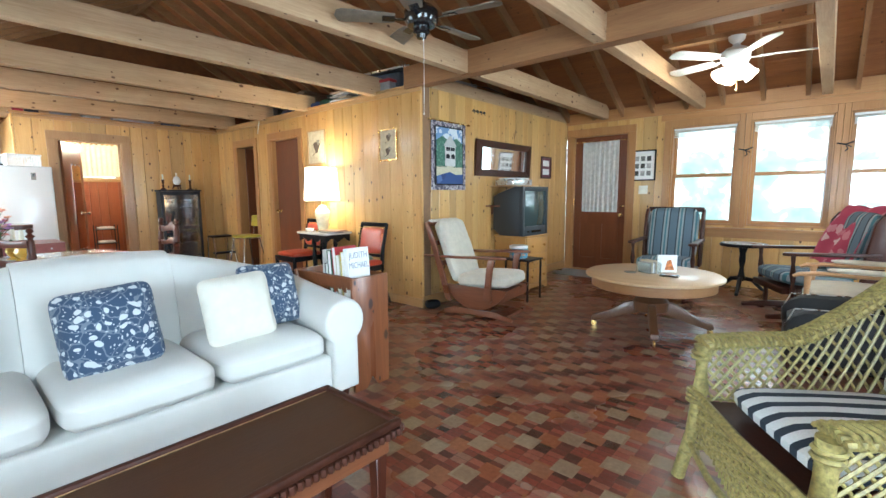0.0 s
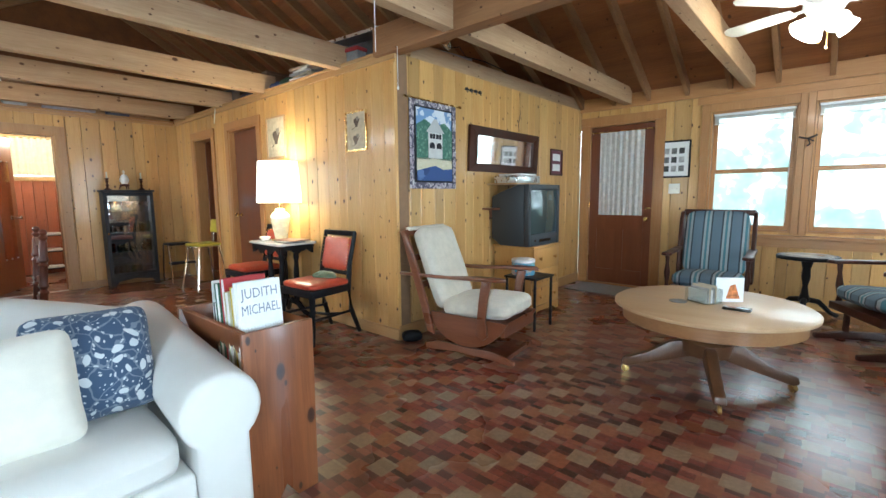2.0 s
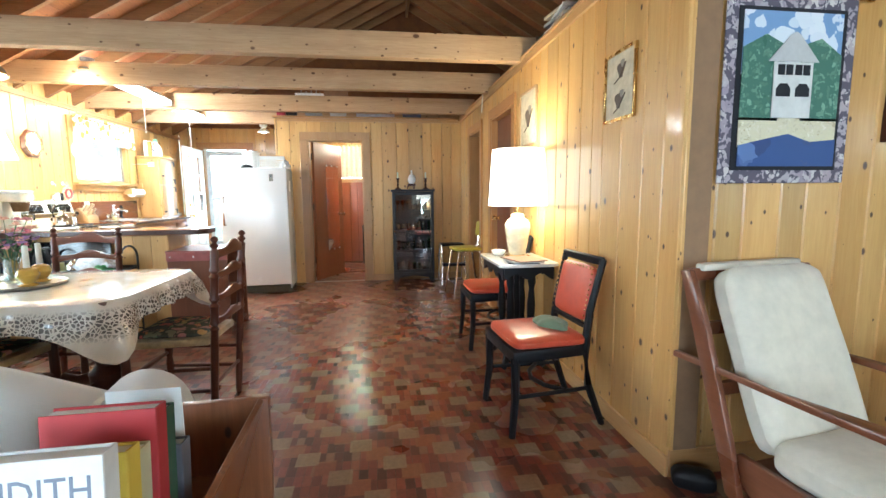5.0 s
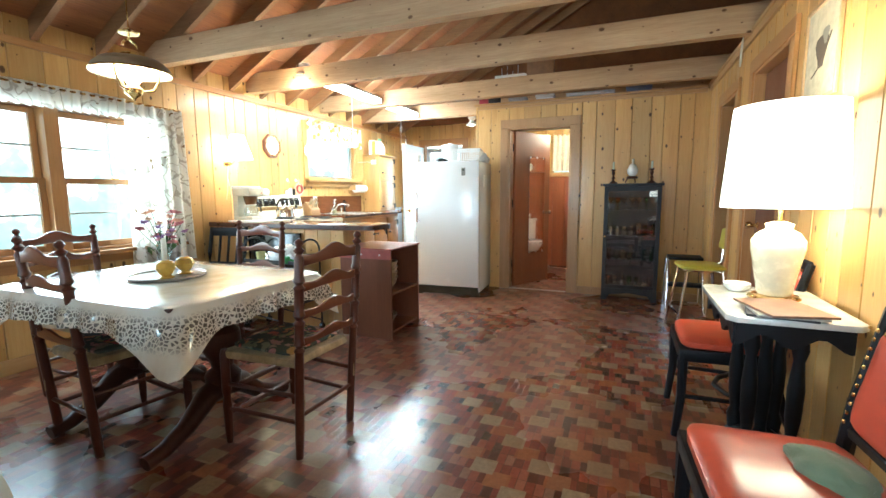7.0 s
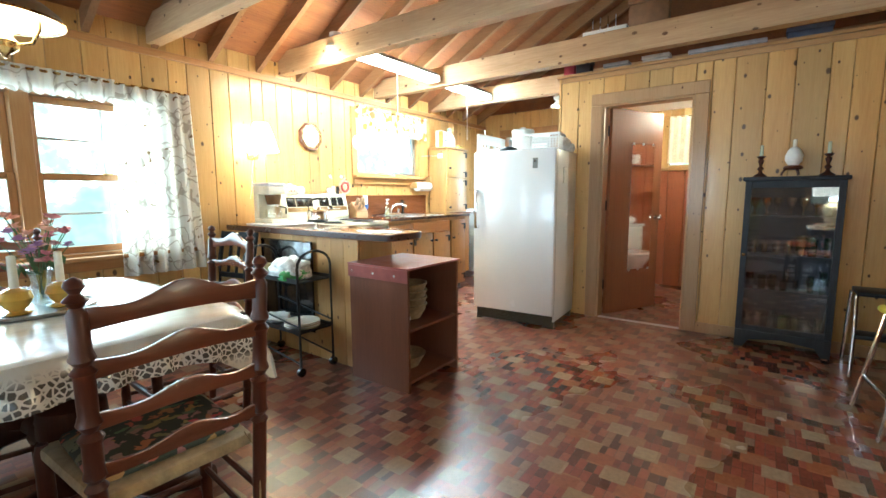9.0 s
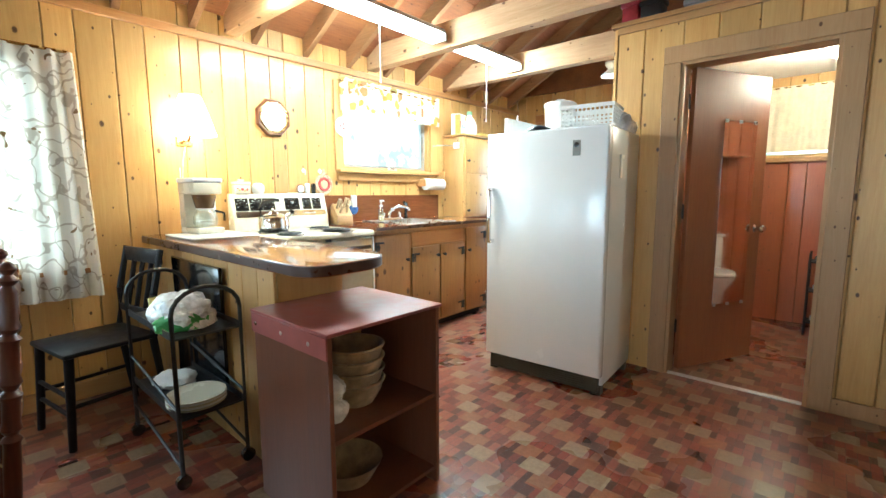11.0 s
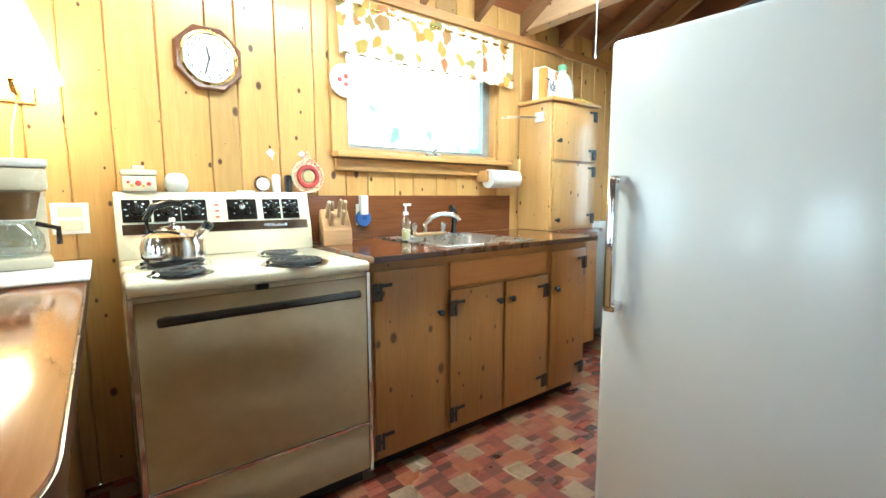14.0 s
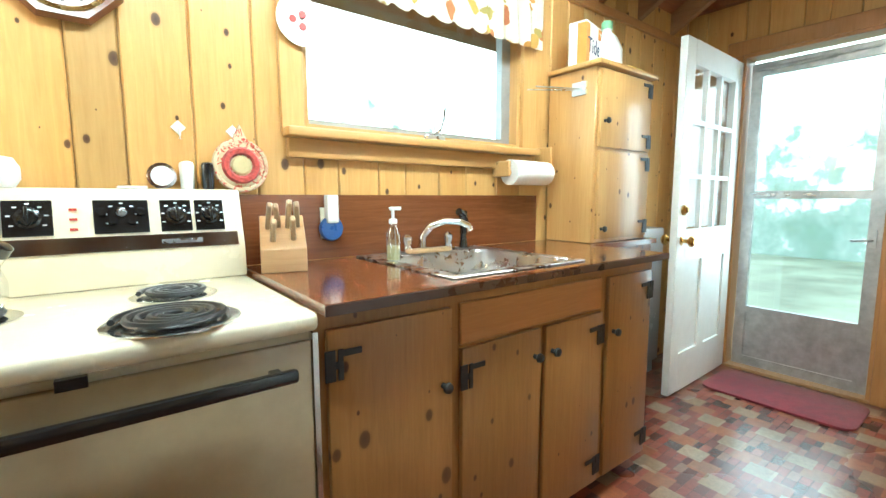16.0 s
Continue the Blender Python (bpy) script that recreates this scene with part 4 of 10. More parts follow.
for z0, z1 in ((0.42, 1.13), (1.18, 1.9)):
    q = part("pane", box(xs + 0.013, xs + 0.017, y0 + 0.055, y1 - 0.055, z0 - 0.004, z1 + 0.004), PANE, sd)
    q.visible_shadow = False
part("push_bar", box(xs + 0.03, xs + 0.045, y0 + 0.04, y0 + 0.4, 1.145, 1.165), STEEL, sd)
part("door_handle", joined(box(xs + 0.03, xs + 0.05, y1 - 0.05, y1 - 0.02, 0.86, 0.96), tube([(xs + 0.05, y1 - 0.035, 0.9), (xs + 0.075, y1 - 0.05, 0.9), (xs + 0.07, y1 - 0.12, 0.895)], 0.007)), ALU, sd, "metal latch handle")
part("closer", joined(tube([(xs + 0.04, y0 + 0.02, 1.94), (xs + 0.05, y0 + 0.2, 1.935), (xs + 0.045, y0 + 0.42, 1.94)], 0.012), rod((xs + 0.045, y0 + 0.4, 1.94), (xs + 0.04, y0 + 0.6, 1.945), 0.005)), ALU, sd)
casing("trim_storm_door", "y", WEST, 1, SD, TRIM_Z, 0.09)
struct("threshold", box(WEST - 0.12, WEST + 0.02, SD[0], SD[1], 0.0, 0.02, 0.004, 1), PINE_TRIM, "worn wooden threshold", "threshold")

# ---- kitchen ----
ENAMEL = plain("white_enamel", (0.76, 0.77, 0.78), 0.2, coat=0.3, mottled=0.01, scale=4, relief=0.01)
CREAM = plain("cream_enamel", (0.72, 0.66, 0.5), 0.25, coat=0.3, mottled=0.04, scale=4)
CREAM_GLASS = plain("tan_oven_glass", (0.38, 0.3, 0.18), 0.12, coat=0.5, mottled=0.05)
BLACK_GLOSS = plain("black_gloss", (0.012, 0.012, 0.013), 0.15, coat=0.5, mottled=0.0)
LAMINATE = wood("wood_print_laminate", (0.2, 0.068, 0.025), (0.085, 0.024, 0.009), "x", rough=0.14, coat=0.5, vary=0.0, relief=0.01)
LAMINATE_Y = wood("wood_print_laminate_y", (0.3, 0.12, 0.045), (0.2, 0.068, 0.026), "y", rough=0.1, coat=0.6, vary=0.0, relief=0.01)
CAB = wood("cabinet_pine", (0.38, 0.19, 0.055), (0.24, 0.105, 0.027), "z", knots=1.15, rough=0.42, coat=0.12, vary=0.15)
CAB_PALE = wood("pale_cabinet_pine", (0.6, 0.38, 0.14), (0.45, 0.245, 0.075), "z", knots=1.0, rough=0.38, coat=0.3, vary=0.12)
PLASTIC_W = plain("white_plastic", (0.78, 0.78, 0.76), 0.35, mottled=0.02)
PAPER = plain("white_paper", (0.8, 0.8, 0.78), 0.85, mottled=0.03)
FONT_BLACK = plain("print_black", (0.02, 0.02, 0.03), 0.6, mottled=0)
FONT_WHITE = plain("print_white", (0.75, 0.75, 0.72), 0.6, mottled=0)


def text_part(name, body, size, mat, parent, m, depth=0.0008, squeeze=1.0):
    """Raised lettering as a mesh."""
    cu = bpy.data.curves.new("lettering", "FONT")
    cu.body, cu.size, cu.extrude, cu.align_x, cu.align_y = body, size, depth, "CENTER", "CENTER"
    cu.resolution_u = 2
    tmp = bpy.data.objects.new("lettering", cu)
    scene.collection.objects.link(tmp)
    me = bpy.data.meshes.new_from_object(tmp.evaluated_get(bpy.context.evaluated_depsgraph_get()))
    bpy.data.objects.remove(tmp)
    me.materials.clear()
    me.materials.append(mat)
    ob = new(name, me)
    ob.parent = parent
    ob.matrix_basis = m @ Matrix.Diagonal((squeeze, 1, 1, 1))
    return ob


# upright freezer
FZ = (-7.68, -7.08, 0.29, 1.05)
fz = thing("freezer", "white upright freezer with a chrome door handle", "freezer", pose(-7.088, 0.268, 0, 0, 0, 3.5))
W_, D_, H_ = FZ[3] - FZ[2], FZ[1] - FZ[0], 1.53
part("body", box(-D_, -0.065, 0.004, W_ - 0.004, 0.05, H_ - 0.003, 0.012, 3), ENAMEL, fz)
part("door", box(-0.06, 0.0, 0, W_, 0.115, H_, 0.014, 3), ENAMEL, fz)
part("gasket", box(-0.066, -0.059, 0.012, W_ - 0.012, 0.125, H_ - 0.012), plain("grey_gasket", (0.3, 0.3, 0.3), 0.7), fz)
GRILLE = plain("dark_grille", (0.07, 0.068, 0.05), 0.5, metal=0.4)
gr = part("grille", box(-0.06, -0.03, 0.02, W_ - 0.02, 0.02, 0.105, 0.004, 1), GRILLE, fz, "dark louvred toe grille")
for i in range(5):
    part("louvre", box(-0.029, -0.024, 0.16, W_ - 0.1, 0.035 + i * 0.013, 0.041 + i * 0.013), GRILLE, gr)
for u in (-0.1, -D_ + 0.03):
    for w in (0.01, W_ - 0.06):
        part("foot", box(u, u + 0.05, w, w + 0.05, 0, 0.05), GRILLE, fz)
hd = part("door_handle", joined(box(0.0, 0.045, 0.03, 0.062, 0.85, 0.875, 0.006, 2), box(0.0, 0.045, 0.03, 0.062, 1.175, 1.195, 0.006, 2), box(0.03, 0.05, 0.03, 0.055, 0.86, 1.19, 0.006, 2)), CHROME, fz, "chrome bar handle")
part("badge", box(0.0, 0.003, W_ - 0.2, W_ - 0.155, 1.37, 1.455, 0.001, 1), plain("dull_badge_metal", (0.22, 0.22, 0.2), 0.5, metal=0.3), fz, "small steel badge")
part("badge_dial", lathe([(0.014, 0), (0.014, 0.003), (0.004, 0.004)], 14, pose(0.003, W_ - 0.178, 1.43, 0, 90, 0)), BLACK_GLOSS, fz)
part("magnet_clip", joined(box(-0.26, -0.2, W_ - 0.003, W_ + 0.006, 1.36, 1.38), box(-0.24, -0.2, W_ - 0.003, W_ + 0.004, 1.25, 1.36)), WHITE_PAINT, fz)

# on the freezer: basket, tub, plastic bags
lay_out(-0.12, -0.05)
bk = thing("laundry_basket", "white plastic lattice basket on the freezer", "basket", pose(-7.32, 0.84, H_, 0, 0, 9))
bw, bd, bh = 0.3, 0.24, 0.15
lat = [box(-bd / 2, bd / 2, -bw / 2, bw / 2, 0.0, 0.008), box(-bd / 2 - 0.01, bd / 2 + 0.01, -bw / 2 - 0.01, -bw / 2 + 0.008, bh - 0.02, bh), box(-bd / 2 - 0.01, bd / 2 + 0.01, bw / 2 - 0.008, bw / 2 + 0.01, bh - 0.02, bh), box(-bd / 2 - 0.01, -bd / 2 + 0.008, -bw / 2, bw / 2, bh - 0.02, bh), box(bd / 2 - 0.008, bd / 2 + 0.01, -bw / 2, bw / 2, bh - 0.02, bh)]
part("rim", joined(*lat), PLASTIC_W, bk)
bars = bmesh.new()
for i in range(13):
    y = -bw / 2 + bw * i / 12
    for x in (-bd / 2, bd / 2):
        bm_box(bars, x - 0.003, x + 0.003, y - 0.004, y + 0.004, 0.0, bh - 0.01)
for i in range(10):
    x = -bd / 2 + bd * i / 9
    for y in (-bw / 2, bw / 2):
        bm_box(bars, x - 0.004, x + 0.004, y - 0.003, y + 0.003, 0.0, bh - 0.01)
for k in range(5):
    z = 0.02 + 0.022 * k
    for x in (-bd / 2, bd / 2):
        bm_box(bars, x - 0.0026, x + 0.0026, -bw / 2, bw / 2, z, z + 0.006)
    for y in (-bw / 2, bw / 2):
        bm_box(bars, -bd / 2, bd / 2, y - 0.0026, y + 0.0026, z, z + 0.006)
part("lattice", bars, PLASTIC_W, bk)
tub = thing("plastic_tub", "white plastic tub with a lid on the freezer", "tub", pose(-7.42, 0.58, H_))
part("body", lathe([(0.09, 0), (0.1, 0.19), (0.1, 0.2)], 24), PLASTIC_W, tub)
part("lid", lathe([(0.106, 0.2), (0.106, 0.215), (0.09, 0.225), (0.03, 0.228), (0.025, 0.245), (0.01, 0.247)], 24), PLASTIC_W, tub)


def crumple(sx, sy, sz, seed, amp=0.25, m=None):
    """A crumpled soft lump, flat underneath."""
    bm = bmesh.new()
    bmesh.ops.create_icosphere(bm, subdivisions=4, radius=1.0)
    for v in bm.verts:
        c = v.co.copy()
        k = 1 + amp * noise.noise(c * 1.6 + Vector((seed * 7.3, 0, 0))) + amp * 0.55 * abs(noise.noise(c * 4.1 + Vector((0, seed * 3.7, 0)))) + amp * 0.25 * noise.noise(c * 9 + Vector((0, 0, seed)))
        v.co = Vector((c.x * k * sx / 2, c.y * k * sy / 2, max(-0.35, c.z * k) * sz / 2 + 0.35 * sz / 2))
        if m is not None:
            v.co = m @ v.co
    return bm


BAG = plain("thin_plastic_film", (0.75, 0.76, 0.77), 0.25, coat=0.3, mottled=0.15, scale=30)
tagged(part("plastic_bag", crumple(0.2, 0.14, 0.16, 3, 0.35, pose(-7.5, 0.97, H_)), BAG), "crumpled clear plastic bag on the freezer", "bag")
tagged(part("camera_case", crumple(0.14, 0.16, 0.07, 5, 0.12, pose(-7.14, 0.58, H_)), BLACK_PAINT), "small black soft case on the freezer", "case")

# stove and the kitchen wall, laid out from a wall face at KY
lay_out(-0.195, -0.173)
KY = KIT + 0.173
KWL = (KW[0] + 0.195, KW[1] + 0.195)
ST = (-6.633, -5.888)
sv = thing("electric_stove", "cream electric stove with black dial panel and coil burners", "stove")
fy, bkY = -0.378, -1.03
part("body", box(ST[0], ST[1], bkY, fy - 0.02, 0.06, 0.862, 0.006, 1), CREAM, sv)
part("cooktop", box(ST[0] - 0.004, ST[1] + 0.004, bkY + 0.06, fy + 0.012, 0.864, 0.905, 0.014, 3), CREAM, sv, "cream enamel cooktop")
part("base_plinth", box(ST[0] + 0.02, ST[1] - 0.02, bkY, fy - 0.05, 0, 0.059), BLACK_PAINT, sv)
od = part("oven_door", joined(box(ST[0] + 0.01, ST[1] - 0.01, fy - 0.018, fy, 0.27, 0.845, 0.006, 2)), CREAM_GLASS, sv, "tan glass oven door")
part("handle", box(ST[0] + 0.05, ST[1] - 0.06, fy + 0.018, fy + 0.04, 0.775, 0.803, 0.008, 2), BLACK_GLOSS, od, "long black bar handle")
for u in (ST[0] + 0.08, ST[1] - 0.1):
    part("handle_post", box(u, u + 0.02, fy, fy + 0.02, 0.78, 0.8), BLACK_GLOSS, od)
part("trim_strip", joined(box(ST[0] - 0.003, ST[0] + 0.009, fy - 0.02, fy + 0.002, 0.06, 0.86), box(ST[1] - 0.009, ST[1] + 0.003, fy - 0.02, fy + 0.002, 0.06, 0.86), box(ST[0] + 0.01, ST[1] - 0.01, fy - 0.001, fy + 0.004, 0.257, 0.268)), CHROME, sv, "chrome trim strip")
part("drawer", box(ST[0] + 0.01, ST[1] - 0.01, fy - 0.018, fy - 0.002, 0.07, 0.255, 0.005, 2), CREAM_GLASS, sv)
part("latch", box(-6.26, -6.22, fy + 0.008, fy + 0.022, 0.848, 0.866), BLACK_GLOSS, sv)
bg = part("backguard", slab([(bkY, 0.905), (bkY + 0.1, 0.905), (bkY + 0.09, 1.0), (bkY + 0.045, 1.165), (bkY, 1.165)], ST[1] - ST[0] + 0.004, "yz", ST[0] - 0.002, 0.006), CREAM, sv, "cream raised control panel")
tilt = math.degrees(math.atan2(0.045, 0.165))


def on_guard(x, z, off=0.0):
    """A place on the sloping control panel, its x across and y up."""
    y = bkY + 0.09 - (z - 1.0) * 0.045 / 0.165
    return Matrix.Translation((x, y + off, z)) @ pose(0, 0, 0, 90 + tilt * 0.0, 0, 180) @ pose(0, 0, 0, -tilt, 0, 0)


part("chrome_band", box(-0.355, 0.355, -0.02, 0.02, -0.002, 0.002, 0, 1), CHROME, bg, m=on_guard((ST[0] + ST[1]) / 2, 1.02, 0.002))
part("name_badge", box(-0.05, 0.05, -0.006, 0.006, -0.001, 0.002), STEEL, bg, m=on_guard(-6.47, 1.02, 0.005))
for i, (x, w) in enumerate(((-5.955, 0.046), (-6.055, 0.046), (-6.15, 0.046), (-6.335, 0.06), (-6.46, 0.038), (-6.545, 0.038))):
    dp = part("dial_panel", box(-w, w, -0.045, 0.045, -0.001, 0.003, 0.001, 1), BLACK_GLOSS, bg, "black dial panel", m=on_guard(x, 1.09, 0.002))
    if i != 3:
        part("knob", lathe([(0.026, 0), (0.026, 0.004), (0.02, 0.006), (0.018, 0.024), (0.01, 0.026)], 20), BLACK_GLOSS, dp, m=Matrix.Translation((0, 0, 0.003)))
        part("knob_pointer", box(-0.004, 0.004, -0.022, 0.022, 0.018, 0.034, 0.002, 1), BLACK_GLOSS, dp)
    else:
        for k in range(5):
            part("timer_knob", lathe([(0.012, 0), (0.011, 0.01), (0.004, 0.011)], 12), STEEL if k == 2 else BLACK_GLOSS, dp, m=Matrix.Translation((-0.042 + k * 0.021, 0.012 * (-1) ** k, 0.003)))
    for k in range(7):
        a = math.radians(-120 + 40 * k)
        r = 0.035
        part("mark", box(-0.004, 0.004, -0.0015, 0.0015, 0.003, 0.0037), FONT_WHITE, dp, m=Matrix.Translation((min(w - 0.006, max(-w + 0.006, r * math.sin(a))), 0.036 * math.cos(a), 0)))
for i in range(3):
    part("pilot_light", box(-0.008, 0.008, -0.003, 0.003, 0, 0.003), plain("red_lens", (0.4, 0.03, 0.02), 0.3), bg, m=on_guard(-6.235, 1.06 + 0.025 * i, 0.003))
for x, y, r in ((-6.39, -0.47, 0.105), (-6.42, -0.73, 0.08), (-6.03, -0.46, 0.08), (-6.04, -0.69, 0.105)):
    bn = part("burner", joined(lathe([(r + 0.012, 0.0), (r + 0.012, 0.003), (r, 0.004), (r * 0.5, -0.002), (0.01, -0.004)], 28, Matrix.Translation((x, y, 0.906)))), CHROME, sv, "chrome drip pan with a black coil")
    coil = []
    turns = 4 if r > 0.09 else 3
    for k in range(turns * 26 + 1):
        a = 2 * math.pi * k / 26
        rr = 0.02 + (r - 0.028) * k / (turns * 26)
        coil.append((x + rr * math.cos(a), y + rr * math.sin(a), 0.918))
    part("coil", tube(coil, 0.0062, 6), IRON, bn, "black spiral heating coil")
# kettle on the stove
kt = thing("kettle", "shiny steel whistling kettle with a black handle", "kettle", pose(-6.04, -0.69, 0.925, 0, 0, 150))
part("body", lathe([(0.085, 0), (0.098, 0.012), (0.1, 0.05), (0.09, 0.085), (0.06, 0.105), (0.04, 0.11)], 32), CHROME, kt)
part("lid", lathe([(0.042, 0.108), (0.036, 0.118), (0.01, 0.122), (0.008, 0.132), (0.014, 0.138), (0.008, 0.148)], 20), CHROME, kt)
part("spout", tube([(0.07, 0, 0.075), (0.1, 0, 0.1), (0.115, 0, 0.118)], [0.02, 0.017, 0.015], 12), CHROME, kt)
part("spout_cap", lathe([(0.018, 0), (0.018, 0.02), (0.01, 0.024)], 14, pose(0.11, 0, 0.112, 0, 35, 0)), BLACK_GLOSS, kt)
part("handle", tube([(-0.075, 0, 0.09), (-0.085, 0, 0.14), (-0.06, 0, 0.185), (0, 0, 0.2), (0.04, 0, 0.195)], [0.011, 0.011, 0.013, 0.013, 0.011], 10), BLACK_GLOSS, kt, "black arched handle")
# on the ledge of the stove
def small(name, bm, mat, label, cat, m=None):
    return tagged(part(name, bm, mat, m=m), label, cat)


ledge_y, ledge_z = bkY + 0.022, 1.165
bx = thing("recipe_box", "white ceramic box with a painted flowers on the stove", "box", pose(-5.973, ledge_y + 0.01, ledge_z))
part("body", box(-0.055, 0.055, -0.03, 0.03, 0, 0.06, 0.006, 2), CREAM, bx)
part("lid", joined(box(-0.06, 0.06, -0.033, 0.033, 0.061, 0.085, 0.01, 2), box(-0.02, 0.02, -0.012, 0.012, 0.086, 0.1, 0.004, 2)), CREAM, bx)
REDP = plain("red_paint", (0.5, 0.06, 0.05), 0.4)
AMBER_PAINT = plain("ochre_paint", (0.55, 0.38, 0.08), 0.5)
for i, (u, w, r) in enumerate(((-0.03, 0.03, 0.008), (-0.012, 0.022, 0.006), (0.004, 0.032, 0.011), (0.024, 0.024, 0.007), (0.036, 0.036, 0.006))):
    part("painted_flower", lathe([(r, 0), (r * 0.8, 0.0015), (0.001, 0.002)], 9, pose(u, 0.03, w, -90, 0, 0)), REDP if i % 2 == 0 else AMBER_PAINT, bx)
small("cooking_timer", lathe([(0.03, 0), (0.042, 0.02), (0.042, 0.05), (0.03, 0.072), (0.01, 0.076)], 22, pose(-6.1, ledge_y, ledge_z)), PLASTIC_W, "round white kitchen timer on the stove", "timer")
sh = thing("pill_dish", "small round steel clock on the stove ledge", "clock", pose(-6.436, ledge_y, ledge_z))
part("body", lathe([(0.034, -0.012), (0.037, 0), (0.037, 0.012), (0.03, 0.014)], 22, pose(0, 0, 0.037, -90, 0, 0)), CHROME, sh)
part("face", lathe([(0.028, 0.0145), (0.028, 0.016), (0.002, 0.0165)], 20, pose(0, 0, 0.037, -90, 0, 0)), PAPER, sh)
small("salt_shaker", lathe([(0.018, 0), (0.02, 0.07), (0.017, 0.078), (0.006, 0.082)], 16, pose(-6.5, ledge_y, ledge_z)), PLASTIC_W, "white salt shaker on the stove ledge", "shaker")
small("pepper_shaker", lathe([(0.016, 0), (0.018, 0.07), (0.015, 0.078), (0.006, 0.082)], 16, pose(-6.555, ledge_y, ledge_z)), BLACK_GLOSS, "black pepper shaker on the stove ledge", "shaker")
small("spoon_rest", box(-6.4, -6.33, ledge_y - 0.015, ledge_y + 0.02, ledge_z, ledge_z + 0.008, 0.002, 1), PLASTIC_W, "flat white spoon rest", "tray")

# base cabinets, counter, backsplash, sink
CX0, CX1, CF = -8.06, -6.645, -0.408
bc = thing("base_cabinet", "knotty pine base cabinets with black strap hinges", "cabinet")
part("carcass", box(CX0, CX1, KY + 0.02, CF - 0.0205, 0.07, 0.76), CAB, bc)
part("front_frame", box(CX0, CX1, CF - 0.02, CF, 0.07, 0.894), CAB, bc)
part("corner_carcass", box(-8.64, CX0 - 0.002, KY + 0.02, -0.72, 0.1, 0.894), CAB, bc)
part("plinth", box(CX0 + 0.02, CX1 - 0.0, KY + 0.02, CF - 0.06, 0, 0.069), BLACK_PAINT, bc)
doors = ((-7.006, -6.662, 0.085, 0.853, 1), (-7.364, -7.042, 0.085, 0.732, 1), (-7.698, -7.388, 0.085, 0.732, -1), (-8.03, -7.735, 0.085, 0.853, -1))


def strap_hinge(parent, x, y, z, side):
    """An H-shaped black iron hinge."""
    ls = box(x - 0.012, x + 0.012, y, y + 0.004, z - 0.035, z + 0.035), box(x + side * 0.018, x + side * 0.03, y + 0.001, y + 0.005, z - 0.035, z + 0.035), box(x + side * 0.03, x + side * 0.075, y + 0.001, y + 0.005, z + 0.018, z + 0.032), box(x - 0.012, x + side * 0.03, y + 0.0005, y + 0.0045, z - 0.008, z + 0.008)
    part("hinge", joined(*ls), IRON, parent, "black iron strap hinge")


for x0, x1, z0, z1, side in doors:
    dd = part("door", box(x0, x1, CF, CF + 0.018, z0, z1, 0.004, 2), CAB, bc)
    hx = x1 if side > 0 else x0
    for z in (z0 + 0.07, z1 - 0.08):
        strap_hinge(dd, hx - side * 0.004, CF + 0.018, z, -side)
    kx = x0 + 0.03 if side > 0 else x1 - 0.03
    kz = 0.648
    part("handle", lathe([(0.008, 0), (0.007, 0.012), (0.015, 0.02), (0.013, 0.028), (0.004, 0.031)], 14, pose(kx, CF + 0.018, kz, -90, 0, 0)), IRON, dd, "dark round knob")
part("false_front", box(-7.695, -7.04, CF, CF + 0.012, 0.742, 0.858, 0.004, 1), wood("front_panel_pine", (0.44, 0.2, 0.06), (0.31, 0.12, 0.03), "x", rough=0.4, vary=0), bc)
EDGE = plain("dark_laminate_edge", (0.05, 0.018, 0.01), 0.3, coat=0.3, mottled=0.03)
ct = thing("kitchen_counter", "glossy brown wood-print laminate counter", "counter")
SX0, SX1, SY0, SY1 = -7.6, -7.045, -0.985, -0.425


def ring_slab(x0, x1, y0, y1, hole, z0, z1):
    """A board with a rectangular cut-out (x0, x1, y0, y1)."""
    bm = bmesh.new()
    h0, h1, g0, g1 = hole
    levels = []
    for z in (z0, z1):
        levels.append([[bm.verts.new((x, y, z)) for x, y in ((u0, v0), (u1, v0), (u1, v1), (u0, v1))] for u0, u1, v0, v1 in ((x0, x1, y0, y1), (h0, h1, g0, g1))])
    (lo_out, lo_in), (hi_out, hi_in) = levels
    for i in range(4):
        j = (i + 1) % 4
        bm.faces.new((hi_out[i], hi_out[j], hi_in[j], hi_in[i]))
        bm.faces.new((lo_out[j], lo_out[i], lo_in[i], lo_in[j]))
        bm.faces.new((lo_out[i], lo_out[j], hi_out[j], hi_out[i]))
        bm.faces.new((lo_in[j], lo_in[i], hi_in[i], hi_in[j]))
    return bm


part("worktop", ring_slab(CX0 - 0.02, CX1, KY + 0.02, CF + 0.05, (SX0, SX1, SY0, SY1), 0.896, 0.92), LAMINATE, ct)
part("worktop_return", box(-8.66, CX0 - 0.021, KY + 0.02, -0.7, 0.896, 0.92), LAMINATE, ct)
part("edge_band", box(CX0 - 0.022, CX1 + 0.001, CF + 0.0525, CF + 0.057, 0.895, 0.9185), EDGE, ct)
struct("backsplash", box(CX0 + 0.0, ST[0] - 0.004, KY + 0.0005, KY + 0.014, 0.921, 1.15), LAMINATE, "brown wood-print backsplash panel", "backsplash")
sk = thing("kitchen_sink", "stainless steel drop-in sink", "sink")
